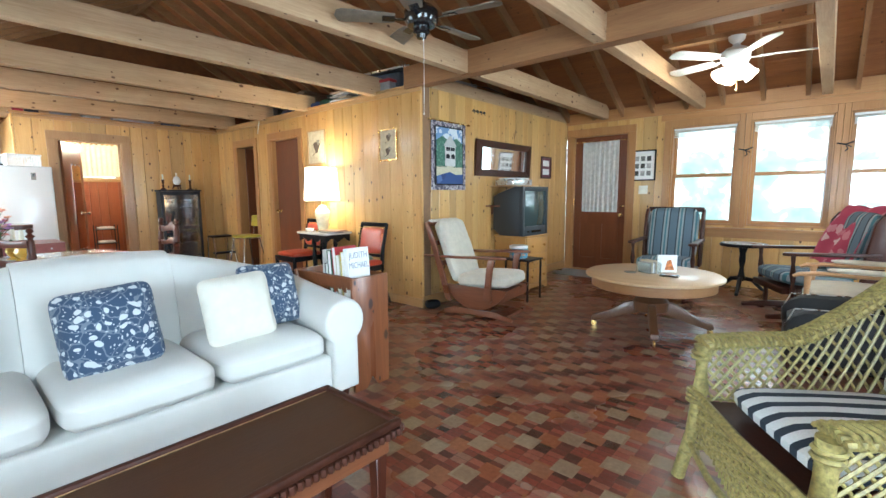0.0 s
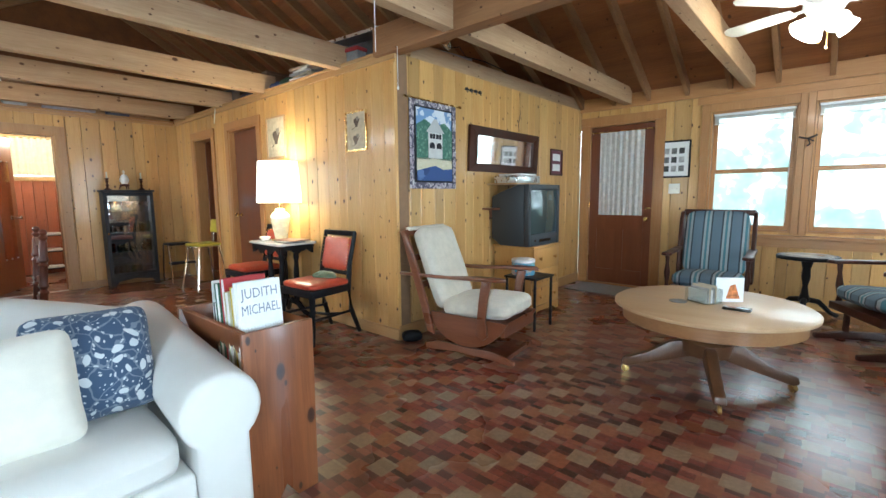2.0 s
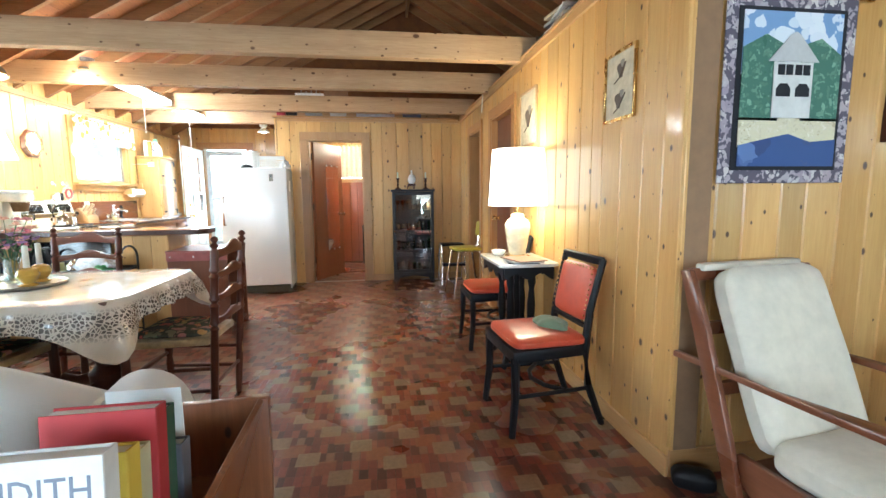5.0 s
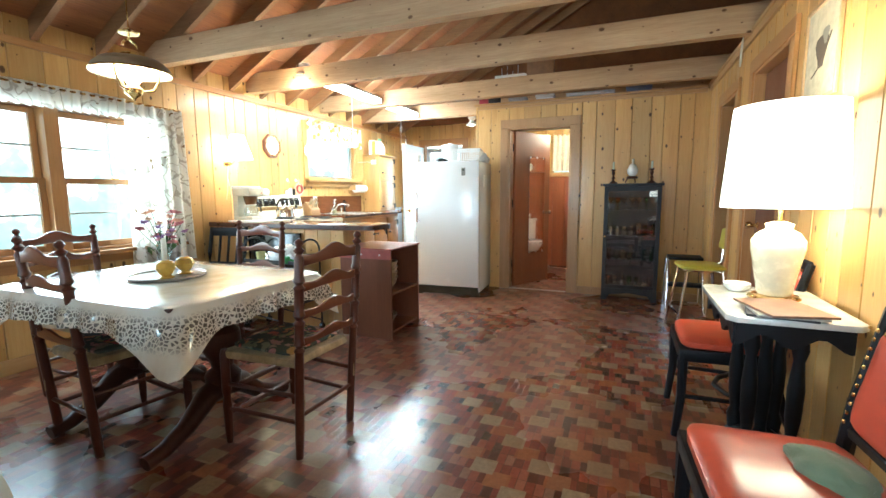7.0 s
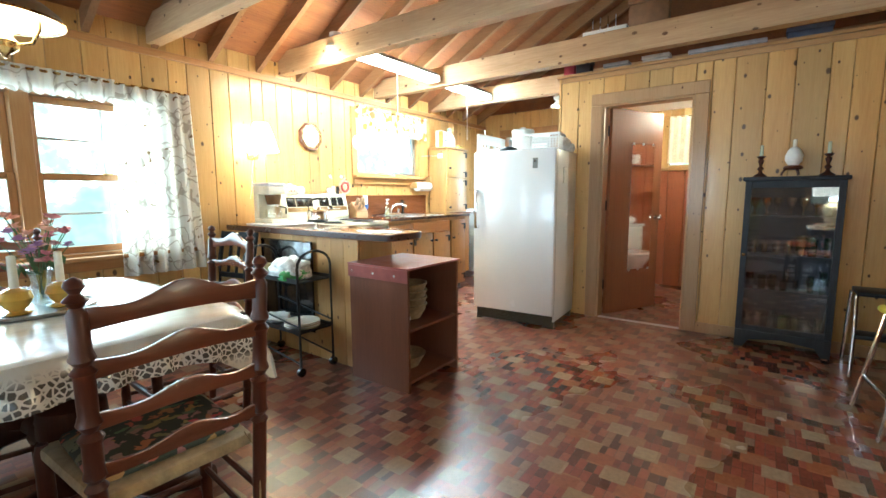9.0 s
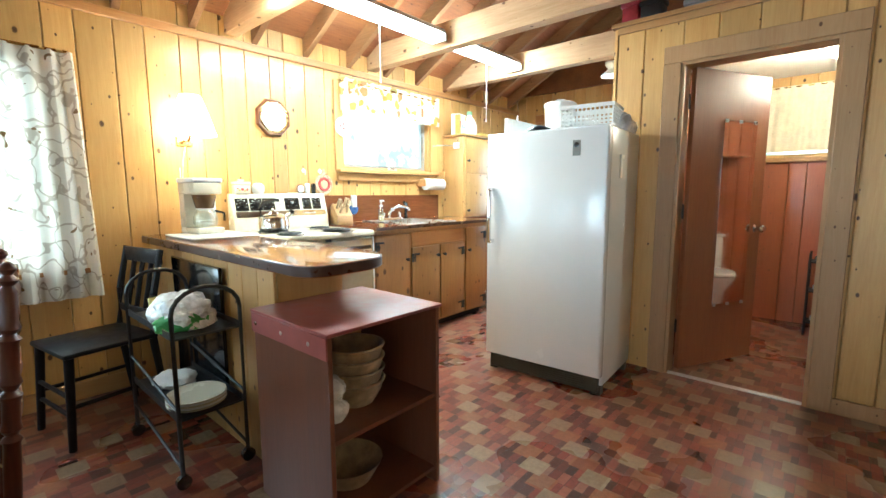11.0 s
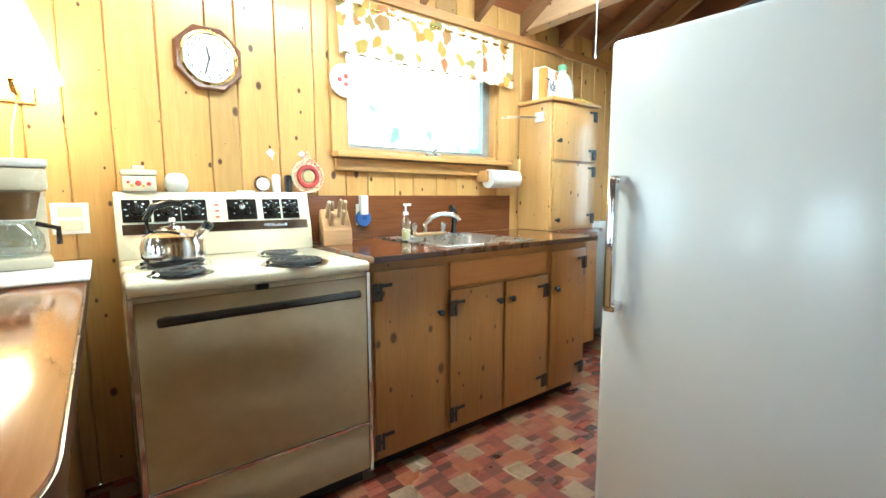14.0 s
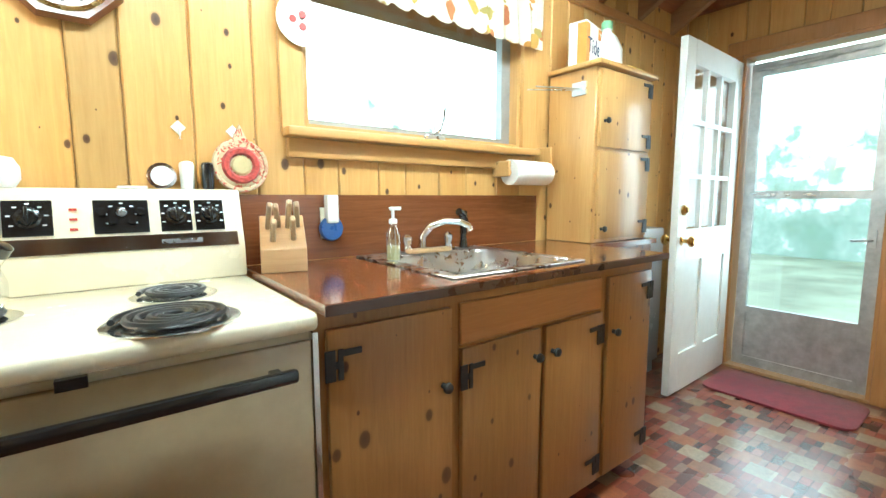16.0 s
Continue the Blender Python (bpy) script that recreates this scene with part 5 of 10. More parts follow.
rim = joined(box(SX0 - 0.015, SX1 + 0.015, SY1 - 0.03, SY1 + 0.012, 0.921, 0.926, 0.002, 1), box(SX0 - 0.015, SX1 + 0.015, SY0 - 0.012, SY0 + 0.09, 0.921, 0.926, 0.002, 1), box(SX0 - 0.015, SX0 + 0.03, SY0 + 0.09, SY1 - 0.03, 0.921, 0.926, 0.002, 1), box(SX1 - 0.03, SX1 + 0.015, SY0 + 0.09, SY1 - 0.03, 0.921, 0.926, 0.002, 1))
part("rim", rim, STEEL, sk)


def bowl(x0, x1, y0, y1, z, depth):
    bm = bmesh.new()

    def ring(ins, zz, n=6):
        r = 0.05
        pts = []
        for cx, cy, a0 in ((x1 - ins - r, y1 - ins - r, 0), (x0 + ins + r, y1 - ins - r, 90), (x0 + ins + r, y0 + ins + r, 180), (x1 - ins - r, y0 + ins + r, 270)):
            for k in range(n + 1):
                a = math.radians(a0 + 90 * k / n)
                pts.append(bm.verts.new((cx + r * math.cos(a), cy + r * math.sin(a), zz)))
        return pts
    rs = [ring(-0.004, z), ring(0.005, z - 0.012), ring(0.012, z - depth + 0.03), ring(0.035, z - depth + 0.004), ring(0.06, z - depth)]
    for a, b in zip(rs, rs[1:]):
        for i in range(len(a)):
            bm.faces.new((a[i], a[(i + 1) % len(a)], b[(i + 1) % len(a)], b[i]))
    bm.faces.new(rs[-1])
    bmesh.ops.recalc_face_normals(bm, faces=bm.faces)
    return bm


part("bowl", bowl(SX0 + 0.03, SX1 - 0.03, SY0 + 0.09, SY1 - 0.03, 0.9255, 0.15), STEEL, sk)
part("drain", lathe([(0.045, 0), (0.045, 0.004), (0.03, 0.002), (0.004, 0.001)], 20, pose(-7.32, -0.68, 0.777)), CHROME, sk)
fc = thing("kitchen_faucet", "chrome faucet with a black sprayer at the sink", "faucet", pose(-7.33, -0.955, 0.927))
part("deck_plate", box(-0.13, 0.13, -0.025, 0.025, 0, 0.012, 0.006, 2), CHROME, fc)
part("spout", tube([(0.03, 0, 0.012), (0.025, 0, 0.06), (0.0, 0.02, 0.1), (-0.05, 0.045, 0.12), (-0.11, 0.07, 0.115), (-0.145, 0.08, 0.1), (-0.152, 0.082, 0.08)], [0.017, 0.015, 0.014, 0.013, 0.013, 0.013, 0.014], 12), CHROME, fc)
for x in (-0.1, 0.1):
    part("tap", lathe([(0.018, 0.012), (0.014, 0.03), (0.02, 0.045), (0.022, 0.06), (0.01, 0.07)], 14, Matrix.Translation((x, 0, 0))), CHROME, fc, "chrome tap")
part("sprayer", joined(lathe([(0.02, 0.0), (0.015, 0.03), (0.013, 0.06)], 14, Matrix.Translation((-0.185, 0, 0))), tube([(-0.185, 0, 0.06), (-0.185, 0.005, 0.11), (-0.165, 0.02, 0.145), (-0.135, 0.03, 0.155)], [0.015, 0.019, 0.02, 0.016], 10)), BLACK_GLOSS, fc, "black hose sprayer")
sp = thing("soap_dispenser", "clear pump bottle of dish soap", "soap bottle", pose(-7.075, -0.8, 0.927))
part("bottle", lathe([(0.024, 0), (0.026, 0.01), (0.024, 0.09), (0.012, 0.115), (0.012, 0.125)], 18), GLASSWARE, sp)
part("liquid", lathe([(0.022, 0.002), (0.022, 0.05), (0.002, 0.051)], 16), plain("pale_soap", (0.6, 0.55, 0.3), 0.3), sp)
part("pump", joined(lathe([(0.014, 0.125), (0.014, 0.14), (0.005, 0.142), (0.005, 0.17)], 12), box(-0.03, 0.012, -0.008, 0.008, 0.17, 0.182, 0.003, 1)), PLASTIC_W, sp)
small("scrubber", box(-7.4, -7.2, -0.925, -0.885, 0.927, 0.945, 0.006, 2), OAK, "small wooden scrub brush at the sink", "brush")
# knife block
kb = thing("knife_block", "pale wooden knife block full of knives", "knife block", pose(-6.735, -0.9, 0.92, 0, 0, -15))
part("block", slab([(-0.085, 0), (0.09, 0), (0.085, 0.07), (-0.03, 0.165), (-0.085, 0.13)], 0.13, "yz", -0.065, 0.004), OAK, kb)
PALE_HANDLE = wood("pale_handle", (0.5, 0.38, 0.24), (0.4, 0.28, 0.16), "z", vary=0.1)
for x, y, z, lean, turn_, long in ((-0.045, 0.0, 0.13, -42, 4, 0.1), (-0.016, 0.004, 0.127, -38, -3, 0.105), (0.013, 0.0, 0.13, -44, 5, 0.095), (0.042, 0.006, 0.125, -40, -6, 0.1), (-0.03, 0.045, 0.092, -36, 3, 0.085), (0.03, 0.048, 0.09, -41, -4, 0.085)):
    part("knife_handle", box(-0.008, 0.008, -0.012, 0.012, 0.0, long, 0.004, 1), PALE_HANDLE, kb, m=Matrix.Translation((x, y, z)) @ pose(0, 0, 0, lean, turn_, 0))
# brush holder with a blue disc on the splashback
hb = thing("wall_outlet", "beige wall outlet with a blue round freshener plugged in", "outlet", pose(-6.943, KY + 0.014, 1.05))
part("plate", box(-0.035, 0.035, 0.0, 0.006, -0.055, 0.055, 0.002, 1), CREAM, hb)
part("freshener", joined(box(-0.022, 0.022, 0.007, 0.04, 0.0, 0.1, 0.006, 2)), PLASTIC_W, hb)
part("disc", lathe([(0.042, 0), (0.045, 0.01), (0.04, 0.022), (0.02, 0.026)], 22, pose(0, 0.007, -0.02, -90, 0, 0)), plain("blue_plastic", (0.04, 0.1, 0.3), 0.3), hb, "blue round freshener")
# tall cupboard on the counter
tc = thing("wall_cupboard", "honey pine cupboard standing on the counter", "cupboard")
TX0, TX1, TY = -8.62, -8.135, -0.75
part("carcass", box(TX0, TX1, KY + 0.02, TY, 0.921, 1.74, 0.003, 1), CAB_PALE, tc)
part("crown", box(TX0 - 0.01, TX1 + 0.02, KY + 0.02, TY + 0.035, 1.742, 1.765, 0.006, 2), CAB_PALE, tc)
for z0, z1 in ((0.94, 1.36), (1.375, 1.73)):
    dd = part("door", box(TX0 + 0.02, TX1 - 0.02, TY, TY + 0.018, z0, z1, 0.004, 2), CAB_PALE, tc)
    for z in (z0 + 0.05, z1 - 0.05):
        strap_hinge(dd, TX0 + 0.03, TY + 0.018, z, 1)
    part("handle", lathe([(0.008, 0), (0.007, 0.012), (0.015, 0.02), (0.013, 0.028), (0.004, 0.031)], 14, pose(TX1 - 0.05, TY + 0.018, z0 + (0.05 if z0 < 1 else 0.12), -90, 0, 0)), IRON, dd, "dark round knob")
part("towel_rod", joined(rod((TX1, -0.83, 1.65), (TX1 + 0.24, -0.9, 1.64), 0.003), rod((TX1, -0.86, 1.65), (TX1 + 0.24, -0.95, 1.635), 0.003), box(TX1, TX1 + 0.012, -0.875, -0.8, 1.62, 1.68)), STEEL, tc, "steel swing-arm towel rods")
# paper towels
pt = thing("paper_towel_roll", "roll of white paper towel on a wooden holder", "paper towel", pose(-7.91, KY + 0.09, 1.255))
part("roll", lathe([(0.02, -0.125), (0.056, -0.125), (0.058, 0.125), (0.02, 0.125)], 26, pose(0, 0, 0, 0, 90, 0)), PAPER, pt)
part("holder", joined(box(-0.15, -0.135, -0.085, 0.02, -0.02, 0.13, 0.004, 1), box(0.135, 0.15, -0.085, 0.02, -0.02, 0.05, 0.004, 1), box(-0.15, 0.15, -0.088, -0.07, -0.02, 0.03), rod((-0.14, 0, 0), (0.14, 0, 0), 0.012)), CAB_PALE, pt)
# on the cupboard: detergent box, white jug, gloves
dt = thing("detergent_box", "white and orange laundry detergent box", "box", pose(-8.25, -0.9, 1.766, 0, 0, 12))
part("carton", box(-0.09, 0.09, -0.045, 0.045, 0, 0.21, 0.003, 1), PAPER, dt)
part("corner_print", joined(box(0.05, 0.0905, 0.0, 0.0455, 0.0, 0.2), box(-0.0905, -0.05, 0.03, 0.0457, 0.15, 0.2)), plain("orange_print", (0.7, 0.3, 0.06), 0.6), dt)
text_part("print", "Tide", 0.1, plain("navy_print", (0.02, 0.03, 0.12), 0.6), dt, Matrix.Translation((0.0, 0.0462, 0.1)) @ pose(0, 0, 0, 90, 0, 180), 0.0006, 0.8)
jg = thing("bleach_jug", "white plastic jug with a pale green cap", "jug", pose(-8.4, -0.88, 1.766))
part("body", lathe([(0.075, 0), (0.08, 0.02), (0.078, 0.12), (0.05, 0.18), (0.024, 0.205), (0.024, 0.22)], 20), PLASTIC_W, jg)
part("handle", tube([(0.05, 0, 0.17), (0.085, 0, 0.19), (0.09, 0, 0.14), (0.072, 0, 0.11)], 0.012, 8), PLASTIC_W, jg)
part("cap", lathe([(0.028, 0.22), (0.028, 0.255), (0.022, 0.26)], 16), plain("green_cap", (0.3, 0.6, 0.35), 0.4), jg, "pale green cap")
small("rubber_gloves", crumple(0.22, 0.12, 0.06, 8, 0.4, pose(-8.53, -0.82, 1.766)), plain("yellow_rubber", (0.65, 0.48, 0.1), 0.5), "crumpled yellow rubber gloves", "gloves")
# kitchen valance with fruit print
def print_mat(name, ground, stops, scale, rough=0.9, threshold=0.45, weave=320, thin=0.0):
    m, nt, b = base(name, rough)
    v = node(nt, "TexVoronoi", Scale=scale)
    n = node(nt, "TexNoise", Scale=scale * 0.6, Detail=3.0)
    nt.links.new(coords(nt), n.inputs["Vector"])
    wobble = mixc(nt, 0.12, coords(nt), n.outputs["Color"])
    nt.links.new(wobble, v.inputs["Vector"])
    sepc = nt.nodes.new("ShaderNodeSeparateColor")
    nt.links.new(v.outputs["Color"], sepc.inputs[0])
    spot = ramp(nt, v.outputs["Distance"], [(threshold - 0.03, (1, 1, 1)), (threshold, (0, 0, 0))])
    keep = math2(nt, "MULTIPLY", spot, math2(nt, "GREATER_THAN", sepc.outputs[1], 0.35))
    nt.links.new(mixc(nt, keep, ground, ramp(nt, sepc.outputs[0], stops)), b.inputs["Base Color"])
    w = node(nt, "TexNoise", Scale=weave, Detail=2.0)
    nt.links.new(coords(nt), w.inputs["Vector"])
    bump(nt, b, w.outputs[0], 0.3, 0.002)
    if thin:
        show_through(nt, b, mixc(nt, keep, ground, ramp(nt, sepc.outputs[0], stops)), thin)
    return m


FRUIT = print_mat("fruit_print_cloth", (0.78, 0.74, 0.62), [(0.0, (0.62, 0.3, 0.06)), (0.4, (0.6, 0.42, 0.1)), (0.7, (0.35, 0.3, 0.1)), (1.0, (0.55, 0.2, 0.08))], 14, thin=0.4)
vl = thing("kitchen_valance", "ruffled valance with a fruit print over the sink window", "valance")
part("cloth", drape(KWL[0] - 0.08, KWL[1] + 0.055, KY + 0.06, 1.86, 2.11, 13, 0.018, seed=4, ragged=0.03), FRUIT, vl)
part("rod", rod((KWL[0] - 0.09, KY + 0.06, 2.08), (KWL[1] + 0.07, KY + 0.06, 2.08), 0.007), BRASS, vl)
# wall clock
ck = thing("wall_clock", "round wall clock in a wooden eight-sided frame", "clock", Matrix.Translation((-6.251, KY + 0.0, 1.717)) @ pose(0, 0, 0, -90, 0, 0))
part("frame", lathe([(0.135, 0.0), (0.14, 0.012), (0.13, 0.035), (0.105, 0.03), (0.1, 0.02)], 8, pose(0, 0, 0, 0, 0, 22.5)), WALNUT, ck)
part("bezel", lathe([(0.107, 0.021), (0.11, 0.034), (0.1, 0.036), (0.098, 0.028)], 36, None, True), BRASS, ck, "brass bezel ring")
part("face", lathe([(0.1, 0.0215), (0.1, 0.025), (0.002, 0.0252)], 36), PAPER, ck, "white clock face")
for i in range(12):
    a = math.radians(30 * i)
    text_part("numeral", str(12 if i == 0 else i), 0.03, FONT_BLACK, ck, Matrix.Translation((-0.078 * math.sin(a), -0.078 * math.cos(a), 0.0256)) @ pose(0, 0, 0, 0, 0, 180), 0.0003)
for nm, a, l in (("hour_hand", 350, 0.045), ("minute_hand", 195, 0.068)):
    part(nm, box(-0.003, 0.003, -l, 0.01, 0.027, 0.028), FONT_BLACK, ck, m=pose(0, 0, 0, 0, 0, -a))
# plate, hot pad, thermometer on the wall
pl = thing("wall_plate", "white wall plate painted with red flowers", "plate", Matrix.Translation((-6.855, KY + 0.02, 1.717)) @ pose(0, 0, 0, -90, 0, 0))
part("dish", lathe([(0.02, 0.0), (0.05, 0.002), (0.078, 0.016), (0.08, 0.019), (0.05, 0.008), (0.004, 0.006)], 30), PLASTIC_W, pl)
part("flowers", joined(*[lathe([(0.012, 0.008), (0.012, 0.0105), (0.002, 0.011)], 10, Matrix.Translation((0.022 * math.cos(k * 2.1), 0.022 * math.sin(k * 2.1) - 0.005, 0))) for k in range(3)]), REDP, pl)
small("wall_plaque", lathe([(0.05, 0), (0.062, 0.012), (0.058, 0.02), (0.01, 0.016)], 26, Matrix.Translation((-6.855, KY, 1.962)) @ pose(0, 0, 0, -90, 0, 0)), CREAM, "small round cream wall plaque", "plaque")
WOVEN_RED = plain("red_straw", (0.45, 0.07, 0.06), 0.9, weave=160, mottled=0.3, scale=90)
WOVEN = print_mat("woven_red_cream", (0.6, 0.5, 0.33), [(0, (0.5, 0.08, 0.06)), (1, (0.55, 0.14, 0.1))], 60, threshold=0.5)
hp = thing("hot_pad", "red and cream woven fish-shaped hot pad on a hook", "hot pad", Matrix.Translation((-6.649, KY + 0.03, 1.24)) @ pose(0, 0, 0, -90, 0, 0))
part("pad", joined(lathe([(0.085, 0), (0.088, 0.006), (0.07, 0.014), (0.004, 0.012)], 26, Matrix.Scale(0.85, 4)), slab([(-0.03, -0.06), (0.03, -0.06), (0.0, -0.125)], 0.012, "xy", 0)), WOVEN, hp)
part("ring", tube([(0.045 * math.cos(a), 0.045 * math.sin(a), 0.013) for a in [2 * math.pi * i / 24 for i in range(24)]], 0.012, 6, True), WOVEN_RED, hp)
part("centre", lathe([(0.03, 0.0145), (0.025, 0.018), (0.004, 0.017)], 22), plain("cream_straw", (0.55, 0.47, 0.25), 0.9, weave=200), hp)
part("rim", tube([(0.075 * math.cos(a), 0.075 * math.sin(a), 0.006) for a in [2 * math.pi * i / 30 for i in range(30)]], 0.008, 6, True), WOVEN, hp)
for x in (-6.637, -6.489):
    small("cup_hook", joined(slab([(x - 0.02, 1.346), (x, 1.366), (x + 0.02, 1.346), (x, 1.326)], 0.006, "xz", KY), tube([(x, KY + 0.006, 1.341), (x, KY + 0.025, 1.336), (x, KY + 0.03, 1.321), (x, KY + 0.026, 1.311)], 0.003, 6)), PLASTIC_W, "white adhesive wall hook", "hook")
ow = thing("wall_outlet", "white wall outlet plate with two sockets", "outlet", pose(-5.756, KY, 1.065))
part("plate", box(-0.055, 0.055, 0, 0.006, -0.058, 0.058, 0.002, 1), PLASTIC_W, ow)
for k in (-0.026, 0.026):
    part("socket", joined(box(-0.035, 0.035, 0.006, 0.008, k - 0.018, k + 0.018, 0.001, 1)), CREAM, ow)
# wall lamp
SHADE_W = glow("lit_white_shade", (1.0, 0.84, 0.6), 16.0)
sc = thing("wall_lamp", "lit plug-in wall lamp with a pleated white shade", "wall lamp", pose(-5.645, KY, 1.475))
part("bracket", joined(box(-0.05, 0.05, 0, 0.012, -0.01, 0.05, 0.004, 1), tube([(0, 0.012, 0.03), (0, 0.07, 0.02), (0, 0.11, 0.05)], 0.008, 8), lathe([(0.018, 0.05), (0.016, 0.09)], 12, Matrix.Translation((0, 0.11, 0)))), BRASS, sc)
part("shade", lathe([(0.135, 0.05), (0.128, 0.07), (0.098, 0.17), (0.064, 0.27), (0.057, 0.285), (0.052, 0.28), (0.124, 0.055)], 28, Matrix.Translation((0, 0.145, 0)), True), SHADE_W, sc, "glowing pleated shade")
part("cord", tube([(0, 0.01, -0.01), (0.02, 0.012, -0.1), (0.03, 0.01, -0.25), (0.05, 0.01, -0.35)], 0.003, 6), CREAM, sc)
lamp_at("wall_lamp_bulb", "POINT", (-5.645, KY + 0.32, 1.62), 4, WARM, 0.1)
lamp_at("wall_lamp_bulb", "POINT", (-5.645, KY + 0.145, 1.58), 6, WARM, 0.03)
# peninsula
pn = thing("kitchen_peninsula", "pine-board peninsula with a glossy rounded laminate top", "counter")
part("body", box(-5.72, -5.415, KY + 0.02, 0.5, 0.0, 0.868), CAB_PALE, pn)
for k in range(11):
    y0 = KY + 0.02 + k * 0.138
    part("board", box(-5.414, -5.4, y0 + 0.001, y0 + 0.137, 0.0, 0.868, 0.003, 1), CAB_PALE, pn)
top = [(-5.365, KY + 0.02)] + [(-5.455 + 0.09 * math.cos(a), 0.69 + 0.11 * math.sin(a)) for a in [math.pi / 2 * k / 8 for k in range(9)]]
top += [(-5.6 - 0.2 * math.sin(a), 0.6 + 0.2 * math.cos(a)) for a in [math.pi / 2 * k / 12 for k in range(13)]] + [(-5.8, KY + 0.02)]
part("worktop", slab(top, 0.045, "xy", 0.872, 0.002), LAMINATE_Y, pn, "glossy wood-print laminate top")
part("edge_band", slab([(x + (0.003 if x > -5.5 else -0.003), y + (0.003 if y > 0.61 else 0)) for x, y in top], 0.036, "xy", 0.8765), EDGE, pn, "dark edge band")
# coffee maker on a white board
small("cutting_board", box(-5.81, -5.44, -0.86, -0.42, 0.918, 0.928, 0.004, 1), PLASTIC_W, "white cutting board on the peninsula", "cutting board")
cm = thing("coffee_maker", "cream drip coffee maker with a glass carafe", "coffee maker", pose(-5.63, -0.8, 0.928, 0, 0, 6))
part("base", box(-0.08, 0.08, -0.1, 0.12, 0, 0.035, 0.008, 2), CREAM, cm)
part("tower", box(-0.08, 0.08, -0.1, -0.035, 0.035, 0.27, 0.006, 2), CREAM, cm)
part("head", box(-0.085, 0.085, -0.1, 0.1, 0.235, 0.305, 0.01, 2), CREAM, cm)
part("lid", box(-0.088, 0.088, -0.102, 0.105, 0.306, 0.33, 0.006, 2), PLASTIC_W, cm)
part("filter_basket", lathe([(0.05, 0.15), (0.068, 0.232)], 20, Matrix.Translation((0, 0.045, 0))), plain("smoky_plastic", (0.12, 0.07, 0.03), 0.2), cm, "brown filter basket")
cf = part("carafe", lathe([(0.055, 0.036), (0.068, 0.06), (0.066, 0.1), (0.045, 0.135), (0.05, 0.145)], 22, Matrix.Translation((0, 0.045, 0))), GLASSWARE, cm, "glass carafe")
part("carafe_handle", tube([(-0.05, 0.06, 0.135), (-0.1, 0.08, 0.12), (-0.1, 0.08, 0.07)], 0.008, 8), BLACK_GLOSS, cf)
part("carafe_lid", lathe([(0.05, 0.146), (0.048, 0.155), (0.01, 0.158)], 20, Matrix.Translation((0, 0.045, 0))), PLASTIC_W, cf)
part("cord", tube([(0.0, -0.1, 0.05), (0.05, -0.12, 0.2), (0.02, -0.19, 0.4)], 0.003, 6), CREAM, cm)
# red-topped open cupboard at the end of the peninsula
lay_out(0, 0)
BURG = plain("burgundy_laminate", (0.3, 0.085, 0.075), 0.35, coat=0.2, mottled=0.1)
rc = thing("open_cupboard", "brown open-sided cupboard with a burgundy laminate top", "cupboard", pose(-6.01, 0.345, 0))
RX, RY, RZ = 0.51, 0.475, 0.74
BROWNP = wood("brown_ply", (0.17, 0.06, 0.028), (0.1, 0.033, 0.016), "z", rough=0.4, coat=0.2, vary=0.05)
part("side_panel", box(RX - 0.018, RX, 0, RY, 0, RZ - 0.013, 0.002, 1), BROWNP, rc)
part("side_panel", box(0, 0.018, 0, RY, 0, RZ - 0.013, 0.002, 1), BROWNP, rc)
part("top", box(-0.008, RX + 0.008, -0.01, RY + 0.01, RZ - 0.012, RZ, 0.002, 1), BURG, rc, "burgundy laminate top")
part("drop_flap", box(RX + 0.0015, RX + 0.008, -0.004, RY + 0.004, RZ - 0.085, RZ - 0.0125, 0.001, 1), BURG, rc, "burgundy flap with steel studs")
for y in (0.03, 0.21, 0.38):
    part("stud", lathe([(0.008, 0), (0.007, 0.002), (0.002, 0.003)], 10, pose(RX + 0.008, y, RZ - 0.05, 0, 90, 0)), STEEL, rc)
part("shelf", box(0.018, RX - 0.018, 0.01, RY - 0.01, 0.36, 0.375), BROWNP, rc)
part("shelf", box(0.018, RX - 0.018, 0.01, RY - 0.01, 0.05, 0.065), BROWNP, rc)
part("back_panel", box(0.018, RX - 0.018, 0.0, 0.008, 0.05, RZ - 0.013), CAB_PALE, rc)
WICKER_P = plain("pale_basketry", (0.36, 0.26, 0.15), 0.8, weave=120, mottled=0.3)
bs = thing("stacked_baskets", "stack of woven baskets wrapped in plastic", "basket", pose(-5.75, 0.62, 0.376))
for k in range(4):
    z = 0.045 * k
    part("basket", lathe([(0.07, z), (0.1, z + 0.05), (0.11, z + 0.085), (0.105, z + 0.09), (0.09, z + 0.05), (0.06, z + 0.01)], 26), WICKER_P, bs)
    part("weave_ring", tube([(0.11 * math.cos(a), 0.11 * math.sin(a), z + 0.088) for a in [2 * math.pi * i / 26 for i in range(26)]], 0.006, 6, True), WICKER_P, bs)
small("napkin_bag", crumple(0.17, 0.2, 0.12, 11, 0.2, pose(-5.6, 0.62, 0.375)), BAG, "bag of paper napkins on the shelf", "bag")
small("napkin_bag", crumple(0.15, 0.19, 0.09, 12, 0.2, pose(-5.6, 0.63, 0.465)), BAG, "bag of paper napkins on the shelf", "bag")
small("straw_basket", lathe([(0.09, 0), (0.13, 0.07), (0.135, 0.08), (0.12, 0.06), (0.05, 0.012)], 24, pose(-5.72, 0.6, 0.0655)), WICKER_P, "shallow straw basket on the low shelf", "basket")
